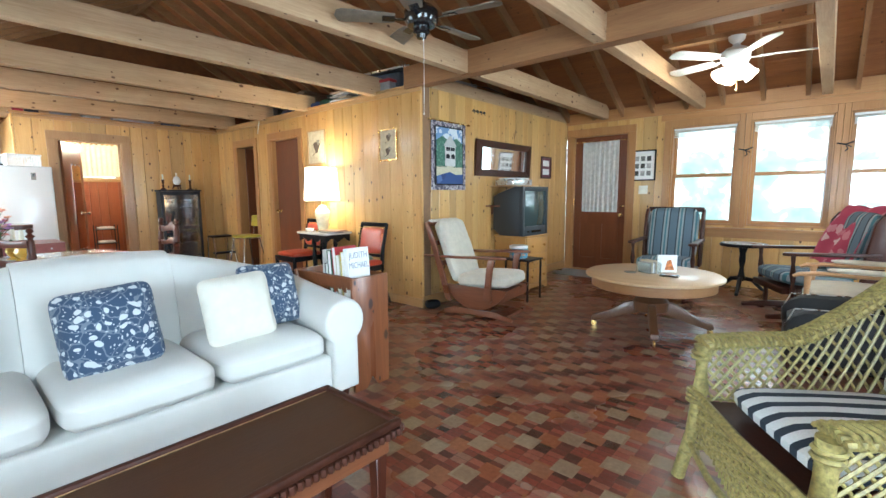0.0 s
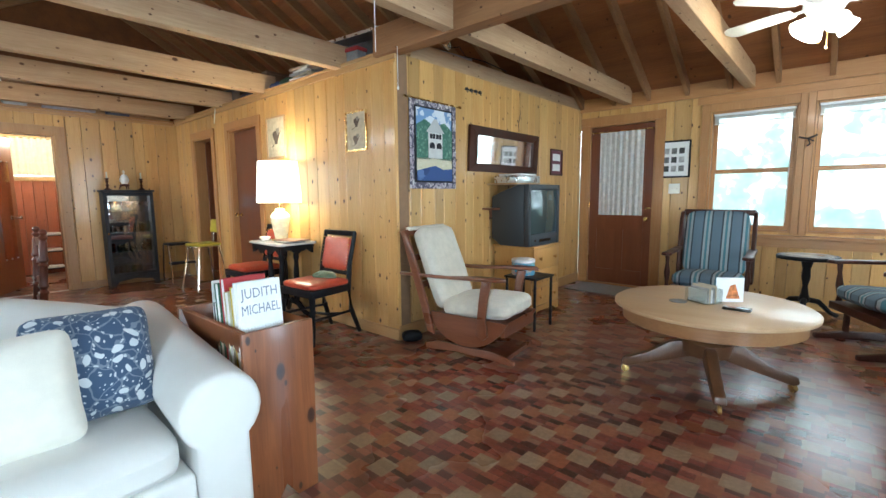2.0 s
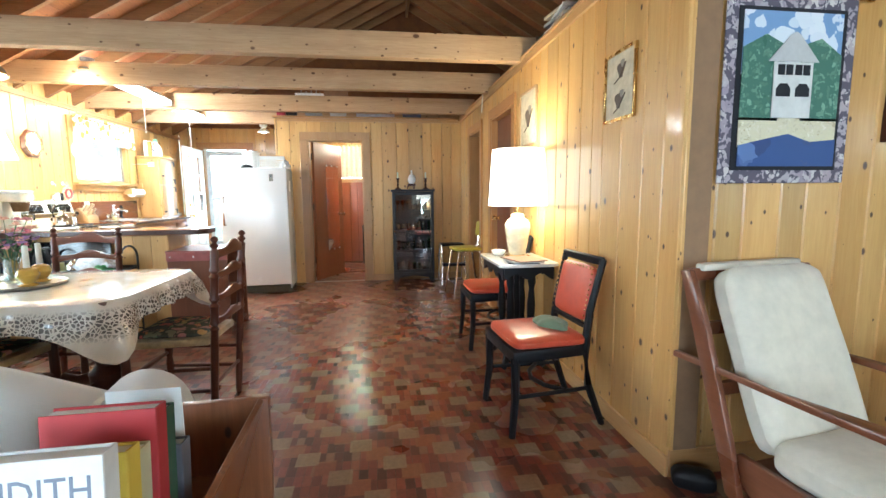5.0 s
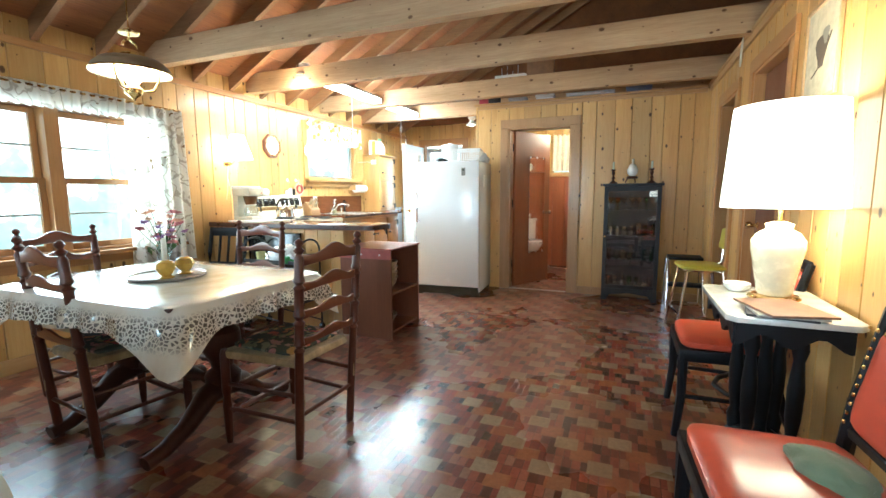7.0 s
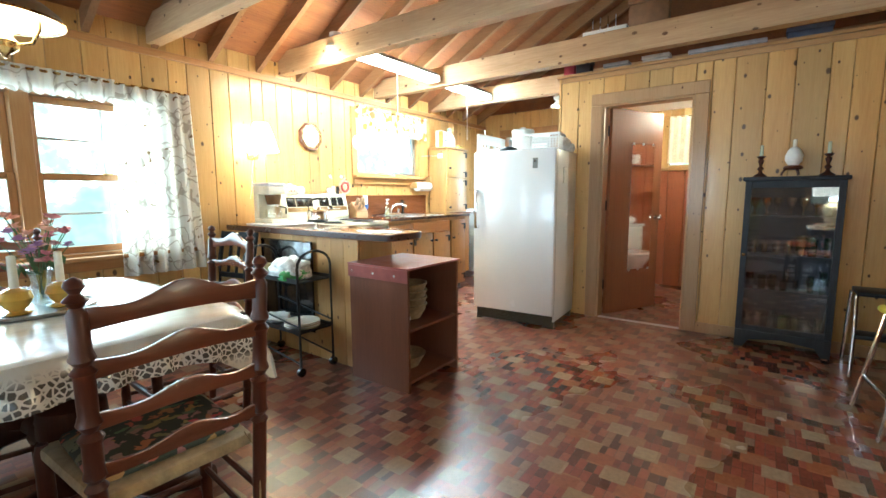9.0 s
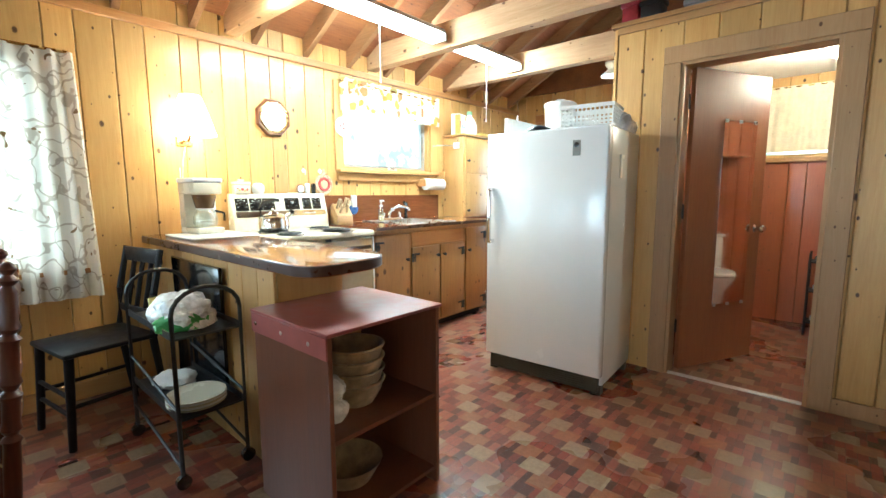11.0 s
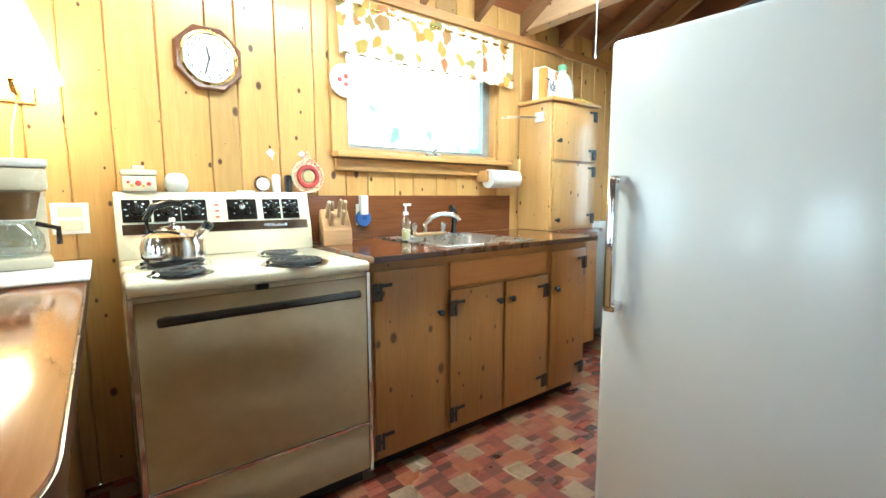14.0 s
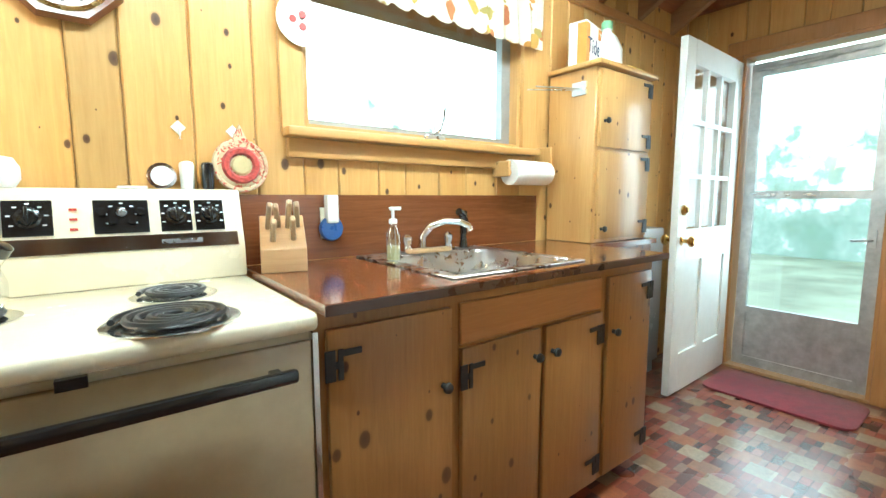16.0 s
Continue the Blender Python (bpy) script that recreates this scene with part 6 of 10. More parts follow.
# black serving trolley
lay_out(-0.12, 0.09)
tr = thing("serving_trolley", "black metal folding serving trolley with two trays", "trolley", pose(-5.31, -0.3, 0, 0, 0, 0))
tw, td = 0.3, 0.13
for s in (-1, 1):
    y = s * tw
    pts = [(-td, y, 0.05), (-td, y, 0.7)] + [(-td * math.cos(a), y, 0.7 + 0.1 * math.sin(a)) for a in [math.pi * k / 10 for k in range(1, 10)]] + [(td, y, 0.7), (td, y, 0.04)]
    part("side_frame", tube(pts, 0.009, 8), IRON, tr)
    for x in (-td, td):
        part("castor", lathe([(0.012, -0.012), (0.028, -0.012), (0.028, 0.012), (0.012, 0.012)], 16, pose(x, y, 0.028, 0, 90, 90)), BLACK_GLOSS, tr)
for z in (0.27, 0.6):
    part("tray", joined(box(-td, td, -tw + 0.01, tw - 0.01, z, z + 0.008), box(-td, -td + 0.006, -tw + 0.01, tw - 0.01, z + 0.008, z + 0.03), box(td - 0.006, td, -tw + 0.01, tw - 0.01, z + 0.008, z + 0.03)), IRON, tr)
for z in (0.16, 0.4):
    part("brace", joined(rod((td, -tw, z), (td, tw, z - 0.08), 0.006), rod((-td, -tw, z), (-td, tw, z - 0.08), 0.006)), IRON, tr)
tyy = thing("folded_tray", "large black metal tray leaning on the peninsula", "tray")
part("panel", box(-5.462, -5.449, -0.8, -0.2, 0.19, 0.83, 0.006, 2), BLACK_GLOSS, tyy)
part("rim", tube([(-5.448, -0.8, 0.19), (-5.448, -0.2, 0.19), (-5.448, -0.2, 0.83), (-5.448, -0.8, 0.83)], 0.008, 6, True), BLACK_GLOSS, tyy)
gb = thing("grocery_bag", "white plastic grocery bag with green print", "bag", pose(-5.29, -0.22, 0.61))
part("bag", crumple(0.22, 0.3, 0.2, 21, 0.35), BAG, gb)
part("green_print", crumple(0.2, 0.15, 0.1, 22, 0.3, pose(0.025, 0.06, 0.0)), plain("green_print", (0.08, 0.35, 0.1), 0.5), gb)
small("yellow_cup", lathe([(0.035, 0), (0.04, 0.07), (0.036, 0.07), (0.03, 0.01)], 18, pose(-5.28, -0.5, 0.61)), plain("pale_yellow", (0.65, 0.6, 0.25), 0.4), "pale yellow cup on the trolley", "cup")
small("foil_bundle", crumple(0.1, 0.1, 0.12, 25, 0.4, pose(-5.31, -0.4, 0.61)), CHROME, "crumpled foil bundle on the trolley", "foil")
pls = thing("paper_plates", "stack of paper plates on the trolley", "plates", pose(-5.29, -0.12, 0.279))
for k in range(5):
    part("plate", lathe([(0.07, 0.008 * k), (0.115, 0.014 + 0.008 * k), (0.116, 0.017 + 0.008 * k), (0.07, 0.012 + 0.008 * k)], 28), PAPER if k % 2 else CREAM, pls)
small("paper_stack", crumple(0.16, 0.2, 0.08, 27, 0.35, pose(-5.3, -0.42, 0.279)), PAPER, "tied bundle of white paper goods on the trolley", "bundle")
# black kitchen chair by the wall
def slat_chair(m):
    c = thing("black_chair", "black-painted wooden chair with a slatted back", "chair", m)
    part("seat", box(-0.2, 0.2, -0.2, 0.2, 0.43, 0.455, 0.01, 2), BLACK_PAINT, c)
    for x, y in ((-0.17, 0.17), (0.17, 0.17)):
        part("leg", rod((x * 1.1, y * 1.15, 0), (x, y, 0.43), 0.016, 0.02), BLACK_PAINT, c)
    for x in (-0.18, 0.18):
        part("back_post", tube([(x, -0.23, 0), (x, -0.18, 0.43), (x, -0.2, 0.65), (x, -0.25, 0.88)], [0.016, 0.02, 0.018, 0.015], 8), BLACK_PAINT, c)
    part("top_rail", box(-0.19, 0.19, -0.255, -0.235, 0.8, 0.88, 0.008, 2), BLACK_PAINT, c)
    part("lower_rail", box(-0.17, 0.17, -0.2, -0.183, 0.53, 0.57, 0.005, 1), BLACK_PAINT, c)
    for x in (-0.09, 0.0, 0.09):
        part("slat", tube([(x, -0.195, 0.56), (x, -0.245, 0.81)], [0.012, 0.012], 6), BLACK_PAINT, c)
    for z, y in ((0.16, 0.185), (0.25, 0.185)):
        part("stretcher", rod((-0.19, y, z), (0.19, y, z), 0.01), BLACK_PAINT, c)
    for x in (-0.18, 0.18):
        part("stretcher", rod((x, 0.185, 0.2), (x, -0.2, 0.2), 0.01), BLACK_PAINT, c)
    return c


slat_chair(pose(-5.1, -0.88, 0, 0, 0, -80))
# fluorescent fittings under the beams, with pull cords
lay_out(0, 0)
TUBE = glow("lit_fluorescent_tube", (1.0, 0.96, 0.86), 24.0)
SY = -0.33
for x0, x1 in ((-7.31, -6.24), (-8.34, -7.45)):
    fl = thing("fluorescent_light", "lit white fluorescent strip light between the beams", "ceiling light", group="kitchen strip lights")
    part("channel", slab([(SY - 0.05, 2.345), (SY + 0.05, 2.345), (SY + 0.07, 2.31), (SY - 0.07, 2.31)], x1 - x0 - 0.01, "yz", x0 + 0.005), WHITE_PAINT, fl)
    part("diffuser", box(x0 + 0.021, x1 - 0.021, SY - 0.065, SY + 0.065, 2.265, 2.308, 0.012, 3), TUBE, fl, "glowing white diffuser")
    part("end_cap", box(x0, x0 + 0.02, SY - 0.07, SY + 0.07, 2.262, 2.31), WHITE_PAINT, fl)
    part("end_cap", box(x1 - 0.02, x1, SY - 0.07, SY + 0.07, 2.262, 2.31), WHITE_PAINT, fl)
    lamp_at("strip_light", "AREA", ((x0 + x1) / 2, SY, 2.258), 26, (1.0, 0.95, 0.84), x1 - x0 - 0.1, size_y=0.12)
    for side in (-1, 1):
        lamp_at("strip_light", "AREA", ((x0 + x1) / 2, SY + side * 0.08, 2.3), 9, (1.0, 0.93, 0.8), x1 - x0 - 0.1, ((x0 + x1) / 2, SY + side * 1.0, 2.7), 0.05)
for x, y, z in ((-6.69, SY + 0.05, 1.88), (-7.83, SY + 0.05, 1.77)):
    pcd = thing("pull_cord", "white pull cord hanging from the strip light", "cord")
    part("cord", rod((x, y, z), (x, y, 2.27), 0.003, n=5), PLASTIC_W, pcd)
    part("toggle", lathe([(0.004, 0), (0.007, 0.008), (0.003, 0.022)], 8, Matrix.Translation((x, y, z - 0.02))), PLASTIC_W, pcd)


def porcelain_light(m, watts, label):
    """A bare bulb holder with a small metal reflector."""
    q = thing("ceiling_spot", label, "ceiling light", m)
    part("base", lathe([(0.055, 0), (0.055, -0.02), (0.03, -0.05), (0.03, -0.06)][::-1], 18), PLASTIC_W, q)
    part("reflector", lathe([(0.085, -0.115), (0.08, -0.1), (0.032, -0.06), (0.03, -0.063), (0.078, -0.104), (0.082, -0.115)], 22, None, True), WHITE_PAINT, q)
    part("bulb", lathe([(0.012, -0.055), (0.032, -0.09), (0.03, -0.115), (0.005, -0.128)], 16), glow("lit_bulb", (1.0, 0.85, 0.6), 12.0), q, "glowing bulb")
    return q


porcelain_light(pose(-6.2, -0.5, 2.46), 6, "small white reflector lamp on a beam")
lamp_at("spot_bulb", "POINT", (-6.08, -0.5, 2.2), 14, WARM, 0.04)
porcelain_light(pose(-8.6, 0.45, 2.25), 6, "small white reflector lamp near the back door")
struct("lamp_batten", box(-8.9, -8.42, 0.42, 0.48, 2.25, 2.29), BEAM_X, "batten holding a lamp", "batten")
# heater behind the door, door mat
lay_out(-0.195, -0.173)
wh = thing("wall_heater", "narrow white metal wall heater behind the door", "heater")
part("case", box(-9.15, -8.69, KY + 0.02, -0.9, 0.08, 0.95, 0.01, 2), ENAMEL, wh)
for u in (-9.12, -8.78):
    part("foot", box(u, u + 0.06, KY + 0.03, -0.92, 0, 0.079), ENAMEL, wh)
part("knob", lathe([(0.03, 0), (0.028, 0.02), (0.01, 0.024)], 18, pose(-8.75, -0.9, 0.72, -90, 0, 0)), CHROME, wh)
outline = [(-9.31 + 0.14 * sx + (0.07 * math.cos(math.radians(a))), -0.265 + 0.285 * sy + 0.07 * math.sin(math.radians(a))) for sx, sy, a0 in ((1, 1, 0), (-1, 1, 90), (-1, -1, 180), (1, -1, 270)) for a in (a0, a0 + 30, a0 + 60, a0 + 90)]
small("door_mat", slab(outline, 0.014, "xy", 0.0, 0.003), plain("crimson_mat", (0.2, 0.02, 0.035), 0.9, weave=250, mottled=0.2), "crimson door mat at the back door", "mat")

lay_out(0, 0)

# ---- dining end ----
def floral_mat(name, ground, ink, scale, cover=0.5, thin=0.0, stems=0.6, wander=0.25):
    """Cloth printed with trailing sprigs and small blossoms."""
    m, nt, b = base(name, 0.9)
    n = node(nt, "TexNoise", Scale=scale * 0.5, Detail=2.0)
    nt.links.new(coords(nt), n.inputs["Vector"])
    warp = mixc(nt, wander, coords(nt), n.outputs["Color"])
    v = node(nt, "TexVoronoi", Scale=scale)
    nt.links.new(warp, v.inputs["Vector"])
    blossom = ramp(nt, v.outputs["Distance"], [(0.0, (1, 1, 1)), (0.24 * cover * 2, (1, 1, 1)), (0.27 * cover * 2, (0, 0, 0))])
    v2 = node(nt, "TexVoronoi", feature="DISTANCE_TO_EDGE", Scale=scale * 0.8)
    nt.links.new(warp, v2.inputs["Vector"])
    stem = ramp(nt, v2.outputs["Distance"], [(0.0, (1, 1, 1)), (0.03, (1, 1, 1)), (0.045, (0, 0, 0))])
    v3 = node(nt, "TexVoronoi", Scale=scale * 2.4)
    nt.links.new(warp, v3.inputs["Vector"])
    leaf = ramp(nt, v3.outputs["Distance"], [(0.0, (1, 1, 1)), (0.3 * cover, (1, 1, 1)), (0.36 * cover, (0, 0, 0))])
    f = math2(nt, "MAXIMUM", math2(nt, "MAXIMUM", blossom, math2(nt, "MULTIPLY", stem, stems)), math2(nt, "MULTIPLY", leaf, 0.85))
    nt.links.new(mixc(nt, f, ground, ink), b.inputs["Base Color"])
    w = node(nt, "TexNoise", Scale=350.0)
    nt.links.new(coords(nt), w.inputs["Vector"])
    bump(nt, b, w.outputs[0], 0.3, 0.002)
    b.inputs["Sheen Weight"].default_value = 0.2
    if thin:
        show_through(nt, b, mixc(nt, f, ground, ink), thin)
    return m


SPRIG = floral_mat("branch_print_curtain", (0.84, 0.82, 0.76), (0.26, 0.18, 0.1), 11, 0.26, 0.55, 0.5)
cu = thing("window_curtain", "white dining curtain printed with brown branches", "curtain")
part("cloth", drape(-5.3, -4.82, KIT + 0.08, 0.6, 1.9, 6, 0.03, seed=7, flare=0.06), SPRIG, cu)
vl2 = thing("window_valance", "gathered white valance printed with brown branches", "valance")
part("cloth", drape(-4.83, -3.3, KIT + 0.085, 1.78, 1.92, 24, 0.016, seed=8, ragged=0.02), SPRIG, vl2)
part("rod", rod((-5.28, KIT + 0.085, 1.9), (-3.2, KIT + 0.085, 1.9), 0.008), BRASS, vl2)
cu2 = thing("window_curtain", "white dining curtain printed with brown branches", "curtain")
part("cloth", drape(-3.6, -3.3, KIT + 0.09, 0.6, 1.9, 4, 0.03, seed=9), SPRIG, cu2)

# pedestal table
TBX, TBY = -4.02, 0.33
tb = thing("dining_table", "dark carved pedestal dining table under a lace cloth", "table", pose(TBX, TBY, 0))
part("tabletop", box(-0.45, 0.45, -0.61, 0.61, 0.715, 0.742, 0.008, 2), DARK_WOOD, tb)
part("apron", box(-0.4, 0.4, -0.54, 0.54, 0.64, 0.714), DARK_WOOD, tb)
for y in (-0.34, 0.34):
    part("pedestal", lathe([(0.05, 0.2), (0.08, 0.23), (0.085, 0.28), (0.05, 0.32), (0.06, 0.36), (0.095, 0.42), (0.09, 0.5), (0.05, 0.54), (0.06, 0.58), (0.08, 0.6), (0.08, 0.64)], 18, Matrix.Translation((0, y, 0))), DARK_WOOD, tb)
    for s in (-1, 1):
        part("foot", tube([(0, y, 0.22), (s * 0.1, y, 0.2), (s * 0.22, y, 0.1), (s * 0.33, y, 0.05), (s * 0.42, y, 0.035)], [0.06, 0.055, 0.042, 0.036, 0.034], 10), DARK_WOOD, tb)
part("stretcher", turned((0, -0.3, 0.24), (0, 0.3, 0.24), [(0.02, 0), (0.035, 0.1), (0.022, 0.18), (0.04, 0.3), (0.025, 0.42), (0.045, 0.5), (0.025, 0.58), (0.04, 0.7), (0.022, 0.82), (0.035, 0.9), (0.02, 1)]), DARK_WOOD, tb)


def cloth_mat():
    m, nt, b = base("white_lace_cloth_under_clear_plastic", 0.22, 0, 0.9)
    n = node(nt, "TexNoise", Scale=3.0, Detail=6.0, Distortion=1.0)
    nt.links.new(coords(nt), n.inputs["Vector"])
    c = ramp(nt, n.outputs[0], [(0.35, (0.62, 0.56, 0.46)), (0.5, (0.74, 0.72, 0.66)), (0.7, (0.8, 0.8, 0.77))])
    v = node(nt, "TexVoronoi", feature="DISTANCE_TO_EDGE", Scale=58.0)
    nt.links.new(coords(nt), v.inputs["Vector"])
    sep = nt.nodes.new("ShaderNodeSeparateXYZ")
    nt.links.new(coords(nt), sep.inputs[0])
    band = ramp(nt, sep.outputs["Z"], [(0.58, (0, 0, 0)), (0.62, (1, 1, 1)), (0.69, (1, 1, 1)), (0.72, (0, 0, 0))])
    holes = ramp(nt, v.outputs["Distance"], [(0.09, (0, 0, 0)), (0.15, (1, 1, 1))])
    lace = math2(nt, "MULTIPLY", math2(nt, "MULTIPLY", band, holes), 0.95)
    nt.links.new(mixc(nt, lace, c, (0.06, 0.05, 0.045)), b.inputs["Base Color"])
    n2 = node(nt, "TexNoise", Scale=9.0, Detail=3.0)
    nt.links.new(coords(nt), n2.inputs["Vector"])
    bump(nt, b, n2.outputs[0], 0.25, 0.02)
    return m


def tablecloth(sx, sy, top, drop, m):
    """A cloth over a table with rounded corners: flat on top, falling in soft waves."""
    bm = bmesh.new()
    n = 128
    rings = []
    for ins, dz, wave in ((1.0, 0, 0), (0.6, 0, 0), (0.25, 0, 0), (0.03, 0.0, 0), (0.0, -0.006, 0.0), (-0.012, -0.03, 0.2), (-0.02, -0.35, 0.6), (-0.03, -0.7, 0.9), (-0.035, -1.0, 1.0)):
        ring = []
        for i in range(n):
            a = 2 * math.pi * i / n
            e = 9.0
            c, s = math.cos(a), math.sin(a)
            r = (abs(c) ** e + abs(s) ** e) ** (-1 / e)
            corner = max(0.0, abs(math.sin(2 * a)) ** 18)
            if ins > 0.1:
                k = 1 - ins
            else:
                k = 1.0
            x, y = c * r * sx * k, s * r * sy * k
            out = Vector((c, s, 0))
            w = wave * (0.016 * math.sin(a * 22 + 2 * math.sin(3 * a)) + 0.03 * corner * math.sin(a * 8 + 1.0) + 0.05 * corner)
            if ins <= 0.1:
                x, y = x - c * ins + out.x * w, y - s * ins + out.y * w
            d = dz if abs(dz) < 0.05 else dz * (drop - 0.01 + 0.14 * corner)
            ring.append(bm.verts.new((x, y, top + d)))
        rings.append(ring)
    # the first ring is a point at the centre
    for a, b in zip(rings[1:], rings[2:]):
        for i in range(n):
            bm.faces.new((a[i], a[(i + 1) % n], b[(i + 1) % n], b[i]))
    bm.faces.new(rings[1])
    for v in rings[0]:
        bm.verts.remove(v)
    bmesh.ops.recalc_face_normals(bm, faces=bm.faces)
    return bm


CLOTH = cloth_mat()
tcl = tagged(part("tablecloth", tablecloth(0.475, 0.64, 0.748, 0.13, None), CLOTH, m=pose(TBX, TBY, 0)), "white lace-edged tablecloth under clear plastic", "tablecloth")
# tray, candles, flowers
ty = thing("round_tray", "round silver tray on the dining table", "tray", pose(-4.03, 0.31, 0.75))
part("dish", lathe([(0.17, 0), (0.18, 0.004), (0.182, 0.014), (0.176, 0.014), (0.17, 0.006), (0.004, 0.005)], 36), plain("tarnished_silver", (0.35, 0.32, 0.27), 0.35, metal=0.8), ty)
AMBER = plain("amber_glass", (0.65, 0.4, 0.07), 0.15, coat=0.4)
WAX = plain("ivory_wax", (0.75, 0.72, 0.6), 0.6)
for x, y in ((-3.97, 0.38), (-4.1, 0.35)):
    cd = thing("candle_holder", "amber ball candle holder with an ivory candle", "candle", pose(x, y, 0.756), group="candles on the tray")
    part("base", lathe([(0.035, 0), (0.042, 0.005), (0.02, 0.014), (0.035, 0.03), (0.048, 0.055), (0.04, 0.08), (0.018, 0.092)], 20), AMBER, cd)
    part("candle", lathe([(0.0135, 0.09), (0.012, 0.2), (0.004, 0.203)], 14), WAX, cd, "ivory candle")
    part("wick", rod((0, 0, 0.203), (0.002, 0, 0.215), 0.0012, n=5), FONT_BLACK, cd)
vs = thing("flower_vase", "glass vase of pink and purple artificial flowers", "flowers", pose(-4.07, 0.24, 0.756))
part("vase", lathe([(0.03, 0), (0.035, 0.01), (0.03, 0.08), (0.04, 0.13), (0.036, 0.13), (0.026, 0.08), (0.028, 0.012)], 20), GLASSWARE, vs)
rng = random.Random(12)
PETALS = [plain("petal_%s" % n, c, 0.7, mottled=0.2) for n, c in (("pink", (0.7, 0.3, 0.3)), ("peach", (0.75, 0.42, 0.3)), ("mauve", (0.4, 0.22, 0.45)), ("rose", (0.6, 0.2, 0.25)))]
LEAFM = plain("leaf_green", (0.07, 0.13, 0.04), 0.6, mottled=0.3)
for i in range(26):
    a, h, r = rng.uniform(0, 6.28), rng.uniform(0.15, 0.33), rng.uniform(0.02, 0.11)
    x, y = r * math.cos(a), r * math.sin(a)
    part("stem", tube([(0, 0, 0.02), (x * 0.3, y * 0.3, h * 0.6), (x, y, h)], 0.0018, 5), LEAFM, vs)
    bm = bmesh.new()
    for ring_, (pr, tilt_) in enumerate(((0.03, 65), (0.02, 35))):
        for k in range(6):
            m = Matrix.Translation((x, y, h)) @ pose(0, 0, 0, rng.uniform(-30, 30), rng.uniform(-30, 30), 60 * k + 30 * ring_) @ pose(0, 0, 0, tilt_, 0, 0)
            q = [bm.verts.new(m @ Vector(c)) for c in ((0, 0, 0), (pr * 0.4, 0.004, pr * 0.6), (0, 0.0, pr), (-pr * 0.4, 0.004, pr * 0.6))]
            bm.faces.new(q)
    part("blossom", bm, PETALS[i % 4], vs)
for i in range(16):
    a, h, r = rng.uniform(0, 6.28), rng.uniform(0.1, 0.24), rng.uniform(0.03, 0.1)
    m = Matrix.Translation((r * math.cos(a), r * math.sin(a), h)) @ pose(0, 0, 0, rng.uniform(20, 80), 0, math.degrees(a))
    bm = bmesh.new()
    bm.faces.new([bm.verts.new(m @ Vector(c)) for c in ((0, 0, 0), (0.012, 0.002, 0.03), (0, 0, 0.06), (-0.012, 0.002, 0.03))])
    part("leaf", bm, LEAFM, vs)

# ladder-back chairs
TAPESTRY = print_mat("tapestry_seat", (0.05, 0.06, 0.045), [(0, (0.45, 0.05, 0.07)), (0.35, (0.5, 0.3, 0.1)), (0.6, (0.1, 0.2, 0.1)), (1.0, (0.5, 0.2, 0.2))], 26, threshold=0.55)
RUSH = plain("rush_weave", (0.42, 0.31, 0.16), 0.8, weave=140, mottled=0.25)
POST = [(0.018, 0), (0.02, 0.1), (0.02, 0.43), (0.019, 0.5), (0.024, 0.51), (0.014, 0.525), (0.024, 0.54), (0.02, 0.56), (0.02, 0.62), (0.026, 0.635), (0.014, 0.65), (0.026, 0.67), (0.02, 0.69), (0.02, 0.78), (0.026, 0.79), (0.014, 0.805), (0.026, 0.82), (0.02, 0.84), (0.02, 0.92), (0.012, 0.935), (0.024, 0.95), (0.01, 0.965), (0.02, 0.98), (0.016, 0.992), (0.004, 1.0)]


